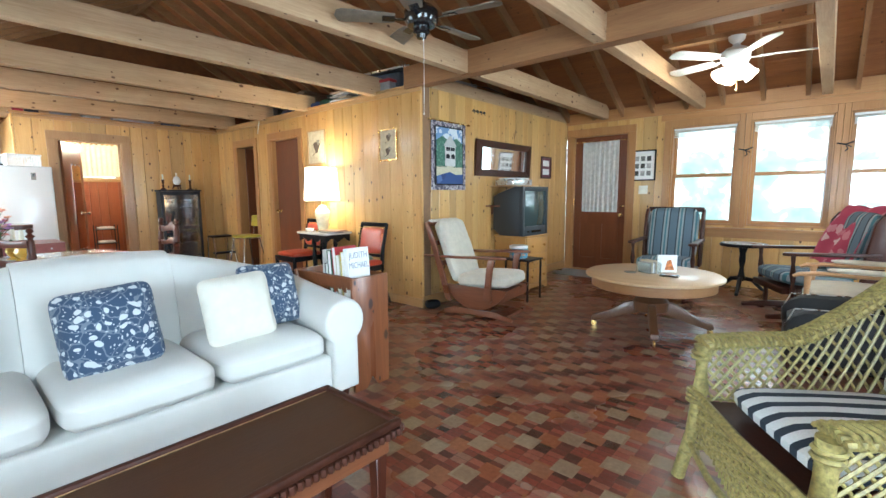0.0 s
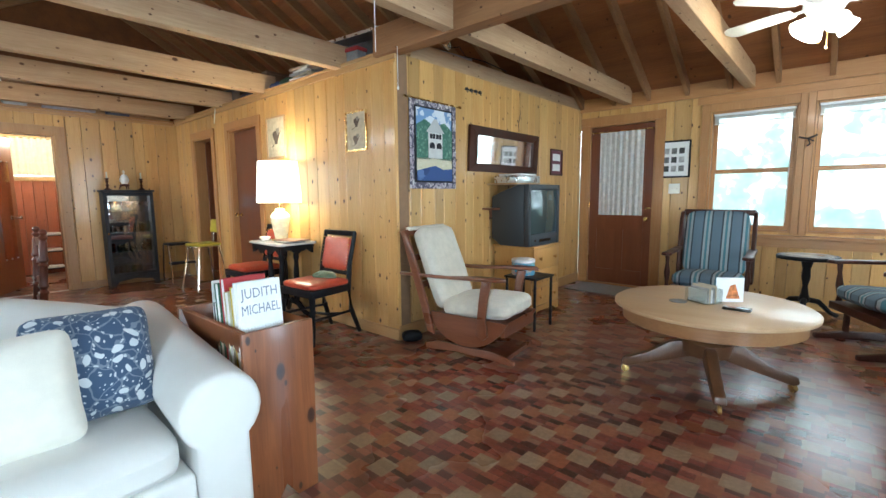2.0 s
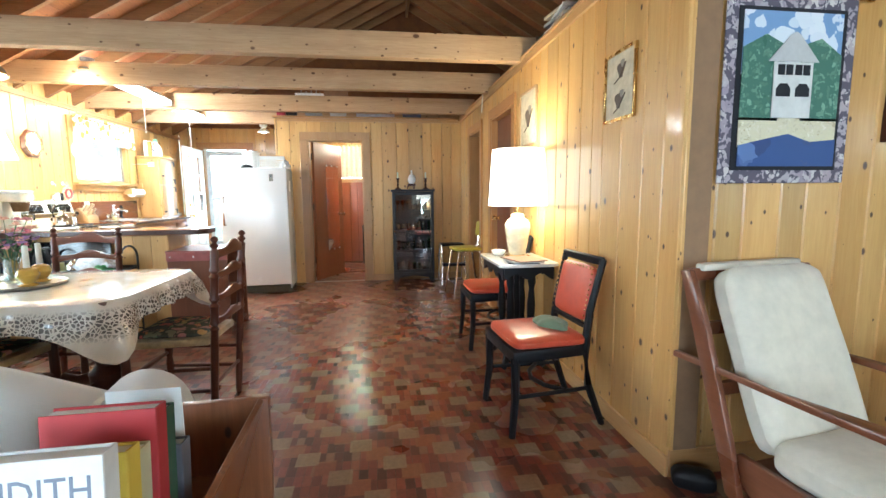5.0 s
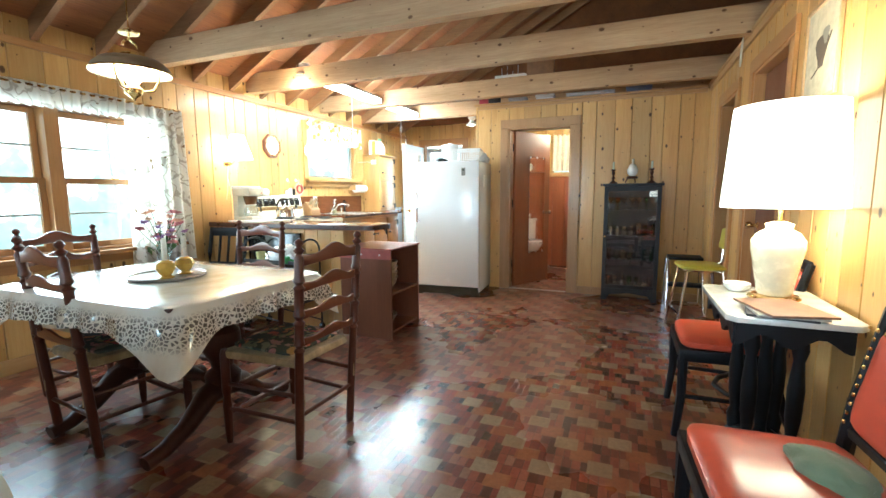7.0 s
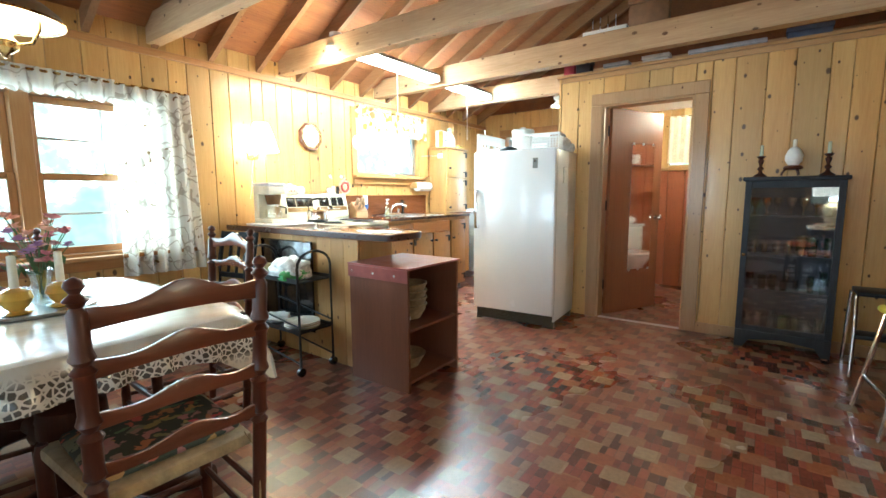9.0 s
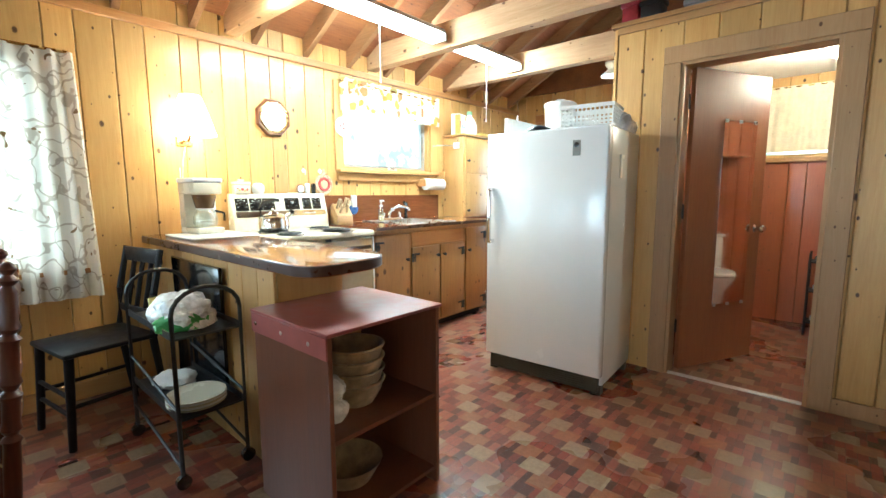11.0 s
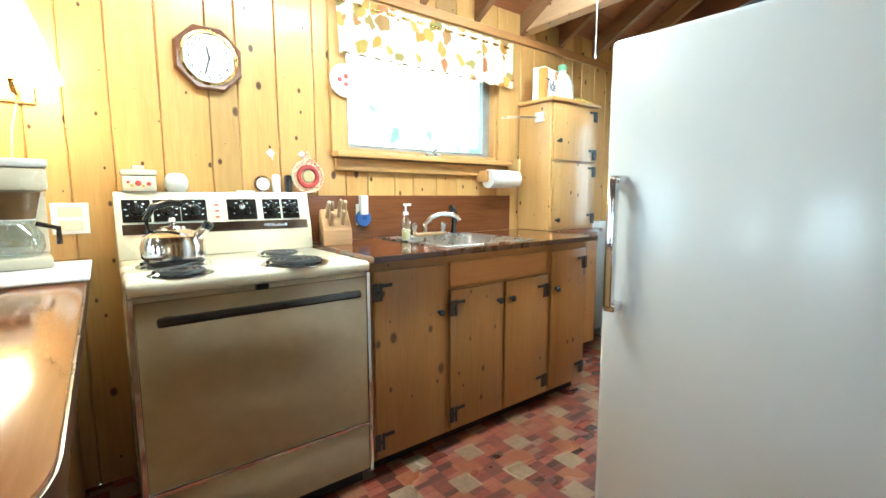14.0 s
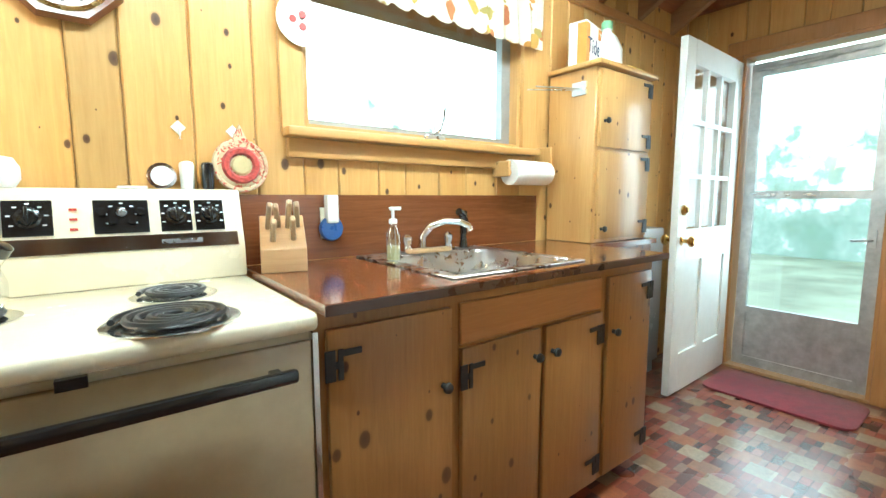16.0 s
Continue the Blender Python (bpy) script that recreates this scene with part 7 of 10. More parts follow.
def ladder_chair(m):
    """Faces its own +y."""
    c = thing("dining_chair", "dark red-brown ladder-back chair with a tapestry cushion", "chair", m, group="chairs round the dining table")
    H = 0.99
    for s in (-1, 1):
        part("back_post", turned((s * 0.185, -0.2, 0), (s * 0.205, -0.27, H), POST, 12), MAHOGANY, c)
        part("leg", turned((s * 0.215, 0.2, 0), (s * 0.215, 0.2, 0.46), [(0.014, 0), (0.018, 0.1), (0.021, 0.4), (0.016, 0.5), (0.022, 0.56), (0.021, 0.94), (0.014, 1.0)], 12), MAHOGANY, c)
    for k, (z, h) in enumerate(((0.52, 0.06), (0.64, 0.064), (0.76, 0.068), (0.87, 0.082))):
        y = -0.2 - 0.07 * z / H
        w = 0.18 + 0.02 * z / H
        out = [(-w, z)] + [(-w + 2 * w * i / 16, z + h * (0.55 + 0.45 * math.sin(math.pi * i / 16) ** 2 + 0.1 * math.cos(4 * math.pi * i / 16))) for i in range(17)] + [(w, z)] + [(w - 2 * w * i / 8, z + 0.018 * math.sin(math.pi * i / 8)) for i in range(1, 8)]
        bm = slab(out, 0.014, "xz", y - 0.007, 0.003)
        for v in bm.verts:
            v.co.y -= 0.03 * (1 - (v.co.x / w) ** 2)
        part("ladder_slat", bm, wood("slat_wood", (0.17, 0.052, 0.024), (0.085, 0.025, 0.012), "x", rough=0.3, coat=0.4, vary=0.15) if "slat_wood" not in bpy.data.materials else bpy.data.materials["slat_wood"], c)
    part("seat", slab([(-0.19, -0.2), (0.19, -0.2), (0.225, 0.215), (-0.225, 0.215)], 0.04, "xy", 0.415, 0.012), RUSH, c, "woven rush seat")
    part("seat_cushion", cushion(0.39, 0.38, 0.045, 0.5, 8, 0.1, pose(0, 0.01, 0.472)), TAPESTRY, c, "floral tapestry cushion")
    for z in (0.14, 0.26):
        part("stretcher", turned((-0.215, 0.2, z), (0.215, 0.2, z), [(0.008, 0), (0.013, 0.3), (0.016, 0.5), (0.013, 0.7), (0.008, 1)], 8), MAHOGANY, c)
        for s in (-1, 1):
            part("stretcher", rod((s * 0.213, 0.2, z + 0.03), (s * 0.187, -0.21, z + 0.03), 0.01, n=8), MAHOGANY, c)
    part("stretcher", rod((-0.19, -0.215, 0.2), (0.19, -0.215, 0.2), 0.01, n=8), MAHOGANY, c)
    for s in (-1, 1):
        part("cushion_tie", tube([(s * 0.17, -0.19, 0.46), (s * 0.19, -0.235, 0.4), (s * 0.18, -0.24, 0.25)], 0.003, 5), RUSH, c)
    return c


CH = ladder_chair(pose(-4.12, 1.02, 0, 0, 0, 178))
copy_thing(CH, pose(-3.82, 0.2, 0, 0, 0, 84))
copy_thing(CH, pose(-4.08, -0.42, 0, 0, 0, 4))
copy_thing(CH, pose(-4.6, 0.12, 0, 0, 0, -92))

# hanging lamp
SHADE_G = plain("bronze_shade", (0.33, 0.26, 0.17), 0.35, metal=0.5)
OPAL = glow("lit_opal_glass", (1.0, 0.88, 0.66), 7.0)
hl = thing("pendant_lamp", "lit brass pendant lamp with a wide shade", "pendant lamp", pose(-4.07, 0.11, 0.26) @ Matrix.Scale(0.9, 4))
part("shade", lathe([(0.2, 1.715), (0.203, 1.722), (0.19, 1.75), (0.15, 1.785), (0.07, 1.805), (0.07, 1.80), (0.148, 1.778), (0.186, 1.745), (0.196, 1.72)], 40, None, True), SHADE_G, hl, "bronze metal shade")
part("shade_lining", lathe([(0.195, 1.716), (0.185, 1.742), (0.147, 1.775), (0.07, 1.797), (0.068, 1.794), (0.14, 1.771), (0.18, 1.74), (0.19, 1.716)], 40, None, True), OPAL, hl, "glowing white lining")
part("beaded_rim", tube([(0.203 * math.cos(a), 0.203 * math.sin(a), 1.716) for a in [2 * math.pi * i / 40 for i in range(40)]], 0.006, 6, True), BRASS, hl)
part("chimney", lathe([(0.025, 1.65), (0.045, 1.68), (0.05, 1.71), (0.03, 1.76), (0.026, 1.79), (0.023, 1.79), (0.046, 1.71), (0.04, 1.685)], 20), OPAL, hl, "glowing glass chimney")
part("font", lathe([(0.006, 1.56), (0.012, 1.575), (0.02, 1.58), (0.045, 1.6), (0.05, 1.625), (0.03, 1.645), (0.025, 1.655)], 20), BRASS, hl, "brass lamp font")
for k in range(3):
    a = math.radians(120 * k + 20)
    part("arm", tube([(0.045 * math.cos(a), 0.045 * math.sin(a), 1.615), (0.1 * math.cos(a), 0.1 * math.sin(a), 1.625), (0.13 * math.cos(a), 0.13 * math.sin(a), 1.68), (0.14 * math.cos(a), 0.14 * math.sin(a), 1.775)], 0.007, 8), BRASS, hl)
part("crown", joined(lathe([(0.06, 1.806), (0.05, 1.82), (0.03, 1.825), (0.03, 1.83)], 18), tube([(0.04 * math.cos(a), 0, 1.86 + 0.04 * math.sin(a)) for a in [math.pi * i / 8 for i in range(9)]], 0.006, 6), lathe([(0.05, 1.93), (0.055, 1.94), (0.02, 1.955), (0.006, 1.96)], 18)), BRASS, hl)
part("stem", rod((0, 0, 1.9), (0, 0, 2.82), 0.004, n=6), BRASS, hl)
part("canopy", lathe([(0.02, 2.79), (0.05, 2.8), (0.05, 2.822)], 16), BRASS, hl)
struct("lamp_batten", box(-4.3, -3.7, 0.07, 0.15, 2.801, 2.83), RAFTER, "batten holding the pendant lamp", "batten")
lamp_at("pendant_bulb", "POINT", (-4.07, 0.11, 1.73), 7, (1, 0.85, 0.6), 0.05)

# glass-fronted cabinet with glassware
GREYWOOD = wood("grey_black_wood", (0.05, 0.053, 0.062), (0.02, 0.021, 0.026), "z", rough=0.5, coat=0.0, vary=0.1, spec=0.2)
CBX, CBY0, CBY1, CBZ = -7.59, 2.3, 2.86, 1.27
gc = thing("china_cabinet", "grey-black glass-fronted cabinet full of glassware", "cabinet", pose(BATH + 0.003, CBY0, 0))
cw, cdp = CBY1 - CBY0, CBX - BATH - 0.003
part("back", box(0.0, 0.012, 0.02, cw - 0.02, 0.1, 1.24), GREYWOOD, gc)
part("side", box(0.0, cdp - 0.02, 0.0, 0.02, 0.0, 1.24, 0.002, 1), GREYWOOD, gc)
part("side", box(0.0, cdp - 0.02, cw - 0.02, cw, 0.0, 1.24, 0.002, 1), GREYWOOD, gc)
part("top", box(-0.0, cdp + 0.012, -0.018, cw + 0.018, 1.241, 1.268, 0.006, 2), GREYWOOD, gc)
part("base", joined(box(0.012, cdp - 0.02, 0.02, cw - 0.02, 0.1, 0.12), slab([(0.0, 0.0), (0.05, 0.0), (0.09, 0.06), (cw / 2, 0.085), (cw - 0.09, 0.06), (cw - 0.05, 0.0), (cw, 0.0), (cw, 0.13), (0.0, 0.13)], 0.02, "yz", cdp - 0.019, 0.002)), GREYWOOD, gc)
for z in (0.43, 0.69, 0.975):
    part("shelf", box(0.013, cdp - 0.03, 0.021, cw - 0.021, z, z + 0.014), GREYWOOD, gc)
dr_ = part("door", joined(box(cdp - 0.019, cdp, 0.0, 0.04, 0.132, 1.238, 0.003, 1), box(cdp - 0.019, cdp, cw - 0.04, cw, 0.132, 1.238, 0.003, 1), box(cdp - 0.019, cdp, 0.04, cw - 0.04, 1.19, 1.238), box(cdp - 0.019, cdp, 0.04, cw - 0.04, 0.132, 0.17)), GREYWOOD, gc)
gp = part("pane", box(cdp - 0.012, cdp - 0.008, 0.036, cw - 0.036, 0.165, 1.195), PANE_DARK, dr_)
gp.visible_shadow = False
part("handle", lathe([(0.008, 0), (0.012, 0.015), (0.004, 0.02)], 10, pose(cdp, 0.02, 0.7, 0, 90, 0)), BRASS, dr_)
TINTS = [glass_mat("green_glass", (0.35, 0.75, 0.5), 0.4), glass_mat("orange_glass", (0.95, 0.45, 0.2), 0.4), glass_mat("teal_glass", (0.3, 0.7, 0.7), 0.4), glass_mat("ruby_glass", (0.8, 0.25, 0.25), 0.4)]
rng = random.Random(3)
for zi, z in enumerate((0.121, 0.445, 0.705, 0.99)):
    for row, x in enumerate((0.07, 0.15)):
        for i in range(7):
            y = 0.07 + (cw - 0.14) * i / 6 + rng.uniform(-0.008, 0.008)
            if rng.random() < 0.12:
                continue
            tint = GLASSWARE if (zi != 1 and rng.random() < 0.75) or row == 0 else TINTS[rng.randrange(4)]
            if zi == 3:
                prof = [(0.022, 0), (0.024, 0.003), (0.004, 0.008), (0.004, 0.06), (0.024, 0.085), (0.028, 0.13), (0.025, 0.13), (0.02, 0.088), (0.003, 0.066)]
            else:
                h, r = rng.uniform(0.07, 0.15), rng.uniform(0.018, 0.028)
                prof = [(r * 0.9, 0), (r, h), (r - 0.003, h), (r * 0.9 - 0.003, 0.006)]
            tagged(part("drinking_glass", lathe(prof, 14, Matrix.Translation((BATH + x, CBY0 + y, z))), tint), "stemmed drinking glass on a cabinet shelf" if zi == 3 else "plain tumbler glass on a cabinet shelf", "glass", "glassware in the cabinet")
# lamp and candlesticks on the cabinet
for y in (2.38, 2.76):
    cs = thing("candlestick", "dark turned candlestick with a pale green candle", "candlestick", pose(-7.7, y, 1.269), group="candlesticks")
    part("stick", lathe([(0.04, 0), (0.045, 0.008), (0.015, 0.03), (0.01, 0.045), (0.022, 0.06), (0.008, 0.08), (0.02, 0.12), (0.01, 0.13), (0.024, 0.145), (0.03, 0.15), (0.012, 0.155)], 18), DARK_WOOD, cs)
    part("candle", lathe([(0.011, 0.152), (0.01, 0.23), (0.003, 0.234)], 12), plain("pale_green_wax", (0.55, 0.6, 0.45), 0.6), cs, "pale green candle")
mk = thing("oil_lamp", "white milk-glass lamp on a wooden stand", "lamp", pose(-7.7, 2.57, 1.269))
part("stand", joined(lathe([(0.05, 0.05), (0.06, 0.06), (0.05, 0.075), (0.03, 0.08)], 20), *[tube([(0.04 * math.cos(a), 0.04 * math.sin(a), 0.055), (0.06 * math.cos(a), 0.06 * math.sin(a), 0.03), (0.065 * math.cos(a), 0.065 * math.sin(a), 0.008)], 0.008, 6) for a in (0.5, 2.6, 4.7)]), MAHOGANY, mk)
part("globe", lathe([(0.03, 0.08), (0.05, 0.11), (0.054, 0.145), (0.035, 0.19), (0.02, 0.205), (0.017, 0.205)], 24), plain("milk_glass", (0.8, 0.8, 0.78), 0.3), mk, "white milk-glass globe")
part("chimney", lathe([(0.012, 0.2), (0.012, 0.26), (0.01, 0.26)], 12), WAX, mk)
# step stool and yellow kitchen stool
ss = thing("step_stool", "small black and chrome step stool", "step stool", pose(-7.5, 3.09, 0, 0, 0, 90) @ Matrix.Diagonal((1.1, 1.0, 1.36, 1)))
part("top", box(-0.14, 0.14, -0.12, 0.12, 0.37, 0.39, 0.006, 2), BLACK_PAINT, ss)
part("step", box(-0.14, 0.14, -0.2, -0.05, 0.18, 0.2, 0.006, 2), BLACK_PAINT, ss)
for s in (-1, 1):
    part("leg", tube([(s * 0.15, 0.14, 0), (s * 0.14, 0.1, 0.37)], 0.011, 8), CHROME, ss)
    part("leg", tube([(s * 0.15, -0.22, 0), (s * 0.14, -0.16, 0.19), (s * 0.14, -0.1, 0.37)], 0.011, 8), CHROME, ss)
YELLOW = plain("yellow_vinyl", (0.5, 0.42, 0.04), 0.35, coat=0.2, mottled=0.1)
ys = thing("kitchen_stool", "yellow vinyl and chrome kitchen stool with a back", "stool", pose(-6.6, 3.1, 0, 0, 0, 187) @ Matrix.Diagonal((1, 1, 0.94, 1)))
part("seat", cushion(0.34, 0.34, 0.055, 0.3, 8, 0.08, pose(0, 0, 0.605)), YELLOW, ys, "yellow vinyl seat")
part("seat_band", lathe([(0.15, 0.57), (0.155, 0.585), (0.14, 0.588)], 26), CHROME, ys)
for sx in (-1, 1):
    part("leg", tube([(sx * 0.2, 0.2, 0), (sx * 0.14, 0.12, 0.57), (sx * 0.1, 0.05, 0.585)], 0.012, 8), CHROME, ys)
    part("leg", tube([(sx * 0.19, -0.22, 0), (sx * 0.14, -0.13, 0.57), (sx * 0.1, -0.05, 0.585)], 0.012, 8), CHROME, ys)
    part("back_strut", tube([(sx * 0.1, -0.1, 0.585), (sx * 0.1, -0.19, 0.63), (sx * 0.1, -0.2, 0.78), (sx * 0.1, -0.215, 0.9)], 0.011, 8), CHROME, ys)
part("backrest", cushion(0.3, 0.19, 0.04, 0.25, 8, 0.08, pose(0, -0.19, 0.84, 97, 0, 0)), YELLOW, ys, "yellow vinyl backrest")
part("footrest", rod((-0.18, 0.17, 0.2), (0.18, 0.17, 0.2), 0.01), CHROME, ys)
part("footrest", rod((-0.175, -0.19, 0.2), (0.175, -0.19, 0.2), 0.01), CHROME, ys)

# ---- bathroom ----
PORCELAIN = plain("porcelain", (0.8, 0.79, 0.76), 0.12, coat=0.4, mottled=0.02)
to = thing("toilet", "white porcelain toilet with a closed lid", "toilet", pose(-8.78, 2.98, 0, 0, 0, 180))
part("tank", box(-0.22, 0.22, -0.2, -0.02, 0.38, 0.72, 0.02, 3), PORCELAIN, to)
part("tank_lid", box(-0.23, 0.23, -0.21, -0.01, 0.722, 0.755, 0.01, 2), PORCELAIN, to)
part("bowl", joined(lathe([(0.11, 0), (0.12, 0.02), (0.1, 0.12), (0.12, 0.24), (0.19, 0.36), (0.19, 0.39), (0.05, 0.39)], 26, Matrix.Translation((0, 0.22, 0)) @ Matrix.Diagonal((1, 1.2, 1, 1))), box(-0.1, 0.1, -0.18, 0.1, 0, 0.37, 0.03, 3)), PORCELAIN, to)
part("seat_lid", lathe([(0.19, 0.392), (0.2, 0.4), (0.19, 0.425), (0.05, 0.43)], 26, Matrix.Translation((0, 0.21, 0)) @ Matrix.Diagonal((1, 1.2, 1, 1))), PORCELAIN, to)
for z in (1.15, 1.52):
    sf = tagged(part("wall_shelf", box(-9.2, -8.4, 3.0, 3.183, z, z + 0.02), PANEL_RED), "red-brown bathroom wall shelf above the toilet", "shelf")
for x, z, h in ((-8.9, 1.54, 0.12), (-8.75, 1.54, 0.09), (-8.6, 1.54, 0.14)):
    small("jar", lathe([(0.045, 0), (0.05, h * 0.8), (0.04, h)], 16, pose(x, 3.09, z)), PLASTIC_W, "white jar on the bathroom shelf", "jar")
small("towel_stack", cushion(0.3, 0.18, 0.1, 0.2, 6, 0, pose(-8.75, 3.08, 0.805)), PAPER, "folded white towels on the toilet tank", "towels")
struct("trim_bath_rail", box(WEST + 0.031, WEST + 0.06, 0.96, 3.18, 1.432, 1.47, 0.003, 1), TRIM_Y, "peg rail along the bathroom wall", "trim")
BATHCLOTH = plain("cream_bath_curtain", (0.78, 0.68, 0.5), 0.9, weave=300)
bcu = thing("bathroom_curtain", "cream curtain glowing over the bathroom window", "curtain")
part("cloth", drape(1.42, 2.35, WEST + 0.05, 1.52, 2.08, 12, 0.012, "y", seed=10), BATHCLOTH, bcu)
part("rod", rod((WEST + 0.05, 1.38, 2.07), (WEST + 0.05, 2.4, 2.07), 0.006), BRASS, bcu)
sh_ = thing("bathroom_stand", "slim dark three-shelf stand with white towels", "shelf", pose(-9.45, 1.98, 0))
for x in (-0.09, 0.09):
    for y in (-0.15, 0.15):
        part("post", rod((x, y, 0), (x, y, 0.68), 0.008), IRON, sh_)
for z in (0.1, 0.36, 0.6):
    part("shelf", box(-0.09, 0.09, -0.15, 0.15, z, z + 0.012), IRON, sh_)
    part("towel", cushion(0.15, 0.24, 0.045, 0.2, 5, 0, pose(0, 0, z + 0.035)), PAPER, sh_, "folded white towel")
bl_ = thing("bath_ceiling_light", "lit opal bathroom ceiling light", "ceiling light", pose(-8.8, 1.9, 2.165))
part("base", lathe([(0.1, -0.02), (0.1, 0.0)], 20), PLASTIC_W, bl_)
part("bulb", lathe([(0.03, -0.11), (0.075, -0.09), (0.09, -0.05), (0.08, -0.021)], 20), glow("lit_bath_glass", (1, 0.85, 0.6), 8), bl_, "glowing opal glass")
lamp_at("bath_bulb", "POINT", (-8.8, 1.9, 1.98), 48, (1, 0.8, 0.52), 0.06)
# bedroom seen through the hall door
bcu2 = thing("bedroom_curtain", "pale curtain over a bedroom window", "curtain")
part("cloth", drape(4.15, 5.25, WEST + 0.05, 0.95, 1.95, 10, 0.015, "y", seed=13), plain("blue_white_curtain", (0.6, 0.65, 0.68), 0.9, weave=300), bcu2)

# ---- living end ----
SOFA_CLOTH = plain("ivory_sofa_cloth", (0.7, 0.69, 0.65), 0.9, weave=380, mottled=0.04, scale=3)
NAVY_PRINT = floral_mat("navy_sprig_cloth", (0.04, 0.07, 0.13), (0.55, 0.58, 0.6), 24, 0.62, stems=0.22, wander=0.07)
IVORY = plain("ivory_pillow_cloth", (0.72, 0.69, 0.6), 0.9, weave=380, mottled=0.04)
# sofa, its front towards +x
sf = thing("sofa", "ivory three-seat sofa with rolled arms", "sofa", pose(-1.93, -0.56, 0, 0, 0, 0))
SL, SDp = 2.13, 0.92
part("base", box(-SDp + 0.06, -0.06, 0.2, SL - 0.2, 0.07, 0.3, 0.02, 3), SOFA_CLOTH, sf)
for i in range(3):
    w = (SL - 0.44) / 3
    part("seat_cushion", cushion(0.72, w - 0.006, 0.18, 0.22, 12, 0.03, pose(-0.38, 0.22 + w * (i + 0.5), 0.375), i), SOFA_CLOTH, sf)


def sofa_back(y0, y1, peak0, peak1, seed):
    """One padded back section: thick, leaning, its top rounded and higher in the middle of the sofa."""
    bm = bmesh.new()
    ny, nz = 16, 16
    prof = []
    for k in range(nz + 1):
        t = k / nz
        prof.append(t)
    rings = []
    for j in range(ny + 1):
        s = j / ny
        y = y0 + (y1 - y0) * s
        top = peak0 + (peak1 - peak0) * s + 0.012 * math.sin(math.pi * s)
        bulge = 0.035 * math.sin(math.pi * s) ** 0.6
        ring = []
        n = 22
        for k in range(n):
            a = 2 * math.pi * k / n
            c, si = math.cos(a), math.sin(a)
            e = 3.2
            r = (abs(c) ** e + abs(si) ** e) ** (-1 / e)
            zc, hz = (0.3 + top) / 2, (top - 0.3) / 2
            z = zc + si * r * hz
            lean = -0.16 * (z - 0.3)
            x = -0.68 + lean + c * r * (0.11 + (bulge if c > 0 else 0))
            ring.append(bm.verts.new((x, y, z)))
        rings.append(ring)
    for a, b in zip(rings, rings[1:]):
        for i in range(len(a)):
            bm.faces.new((a[i], a[(i + 1) % len(a)], b[(i + 1) % len(a)], b[i]))
    bm.faces.new(rings[0])
    bm.faces.new(rings[-1])
    bmesh.ops.recalc_face_normals(bm, faces=bm.faces)
    return bm


w3 = (SL - 0.3) / 3
part("back_cushion", sofa_back(0.15, 0.15 + w3, 0.7, 0.865, 0), SOFA_CLOTH, sf)
part("back_cushion", sofa_back(0.152 + w3, 0.148 + 2 * w3, 0.88, 0.88, 1), SOFA_CLOTH, sf)
part("back_cushion", sofa_back(0.15 + 2 * w3, 0.15 + 3 * w3, 0.865, 0.7, 2), SOFA_CLOTH, sf)
part("back_shell", slab([(-0.9, 0.08), (-0.74, 0.08), (-0.76, 0.62), (-0.92, 0.62)], SL - 0.3, "xz", 0.15, 0.02), SOFA_CLOTH, sf)


def rolled_arm(y):
    """An arm with a round roll on top that swells at its front."""
    bm = bmesh.new()
    rings = []
    for k in range(11):
        t = k / 10
        x = -SDp + 0.02 + (SDp - 0.06) * t
        top = 0.66 - 0.06 * t ** 1.5 + 0.05 * (1 - t) ** 2
        r = 0.115 + 0.015 * t
        ring = []
        for i in range(20):
            a = -math.pi * 0.28 + (math.pi * 1.56) * i / 19
            ring.append((x, y + r * math.cos(a), top - r + r * math.sin(a)))
        ring += [(x, y - 0.085, 0.08), (x, y + 0.085, 0.08)]
        rings.append([bm.verts.new(p) for p in ring])
    for a, b in zip(rings, rings[1:]):
        for i in range(len(a)):
            bm.faces.new((a[i], a[(i + 1) % len(a)], b[(i + 1) % len(a)], b[i]))
    bm.faces.new(rings[0])
    bm.faces.new(rings[-1])
    bmesh.ops.recalc_face_normals(bm, faces=bm.faces)
    es = [e for e in bm.edges if all(abs(v.co.x - (-0.04)) < 1e-4 for v in e.verts)]
    bmesh.ops.bevel(bm, geom=es, offset=0.025, segments=3, affect="EDGES", profile=0.5)
    return bm


for y in (0.11, SL - 0.115):
    part("arm", rolled_arm(y), SOFA_CLOTH, sf)
for x in (-0.1, -SDp + 0.1):
    for y in (0.1, SL - 0.1):
        part("foot", lathe([(0.022, 0), (0.03, 0.075)], 12, Matrix.Translation((x, y, 0))), DARK_WOOD, sf)


def pillow(x, y, z, rx, ry, rz, s, mat, label, seed):
    p = tagged(part("throw_pillow", cushion(s, s, 0.16, 0.82, 12, 0.12, None, seed), mat, m=pose(x, y, z, rx, ry, rz)), label, "pillow")
    return p


pillow(-2.24, 0.45, 0.62, 74, -5, 84, 0.37, NAVY_PRINT, "navy throw pillow with white sprigs on the sofa", 1)
pillow(-2.3, 1.19, 0.63, 72, 3, 98, 0.36, NAVY_PRINT, "navy throw pillow with white sprigs by the sofa arm", 2)
pillow(-2.2, 0.97, 0.615, 74, -3, 86, 0.35, IVORY, "plain ivory throw pillow on the sofa", 3)
pillow(-2.28, -0.16, 0.63, 76, 2, 88, 0.4, IVORY, "plain ivory throw pillow on the sofa", 4)

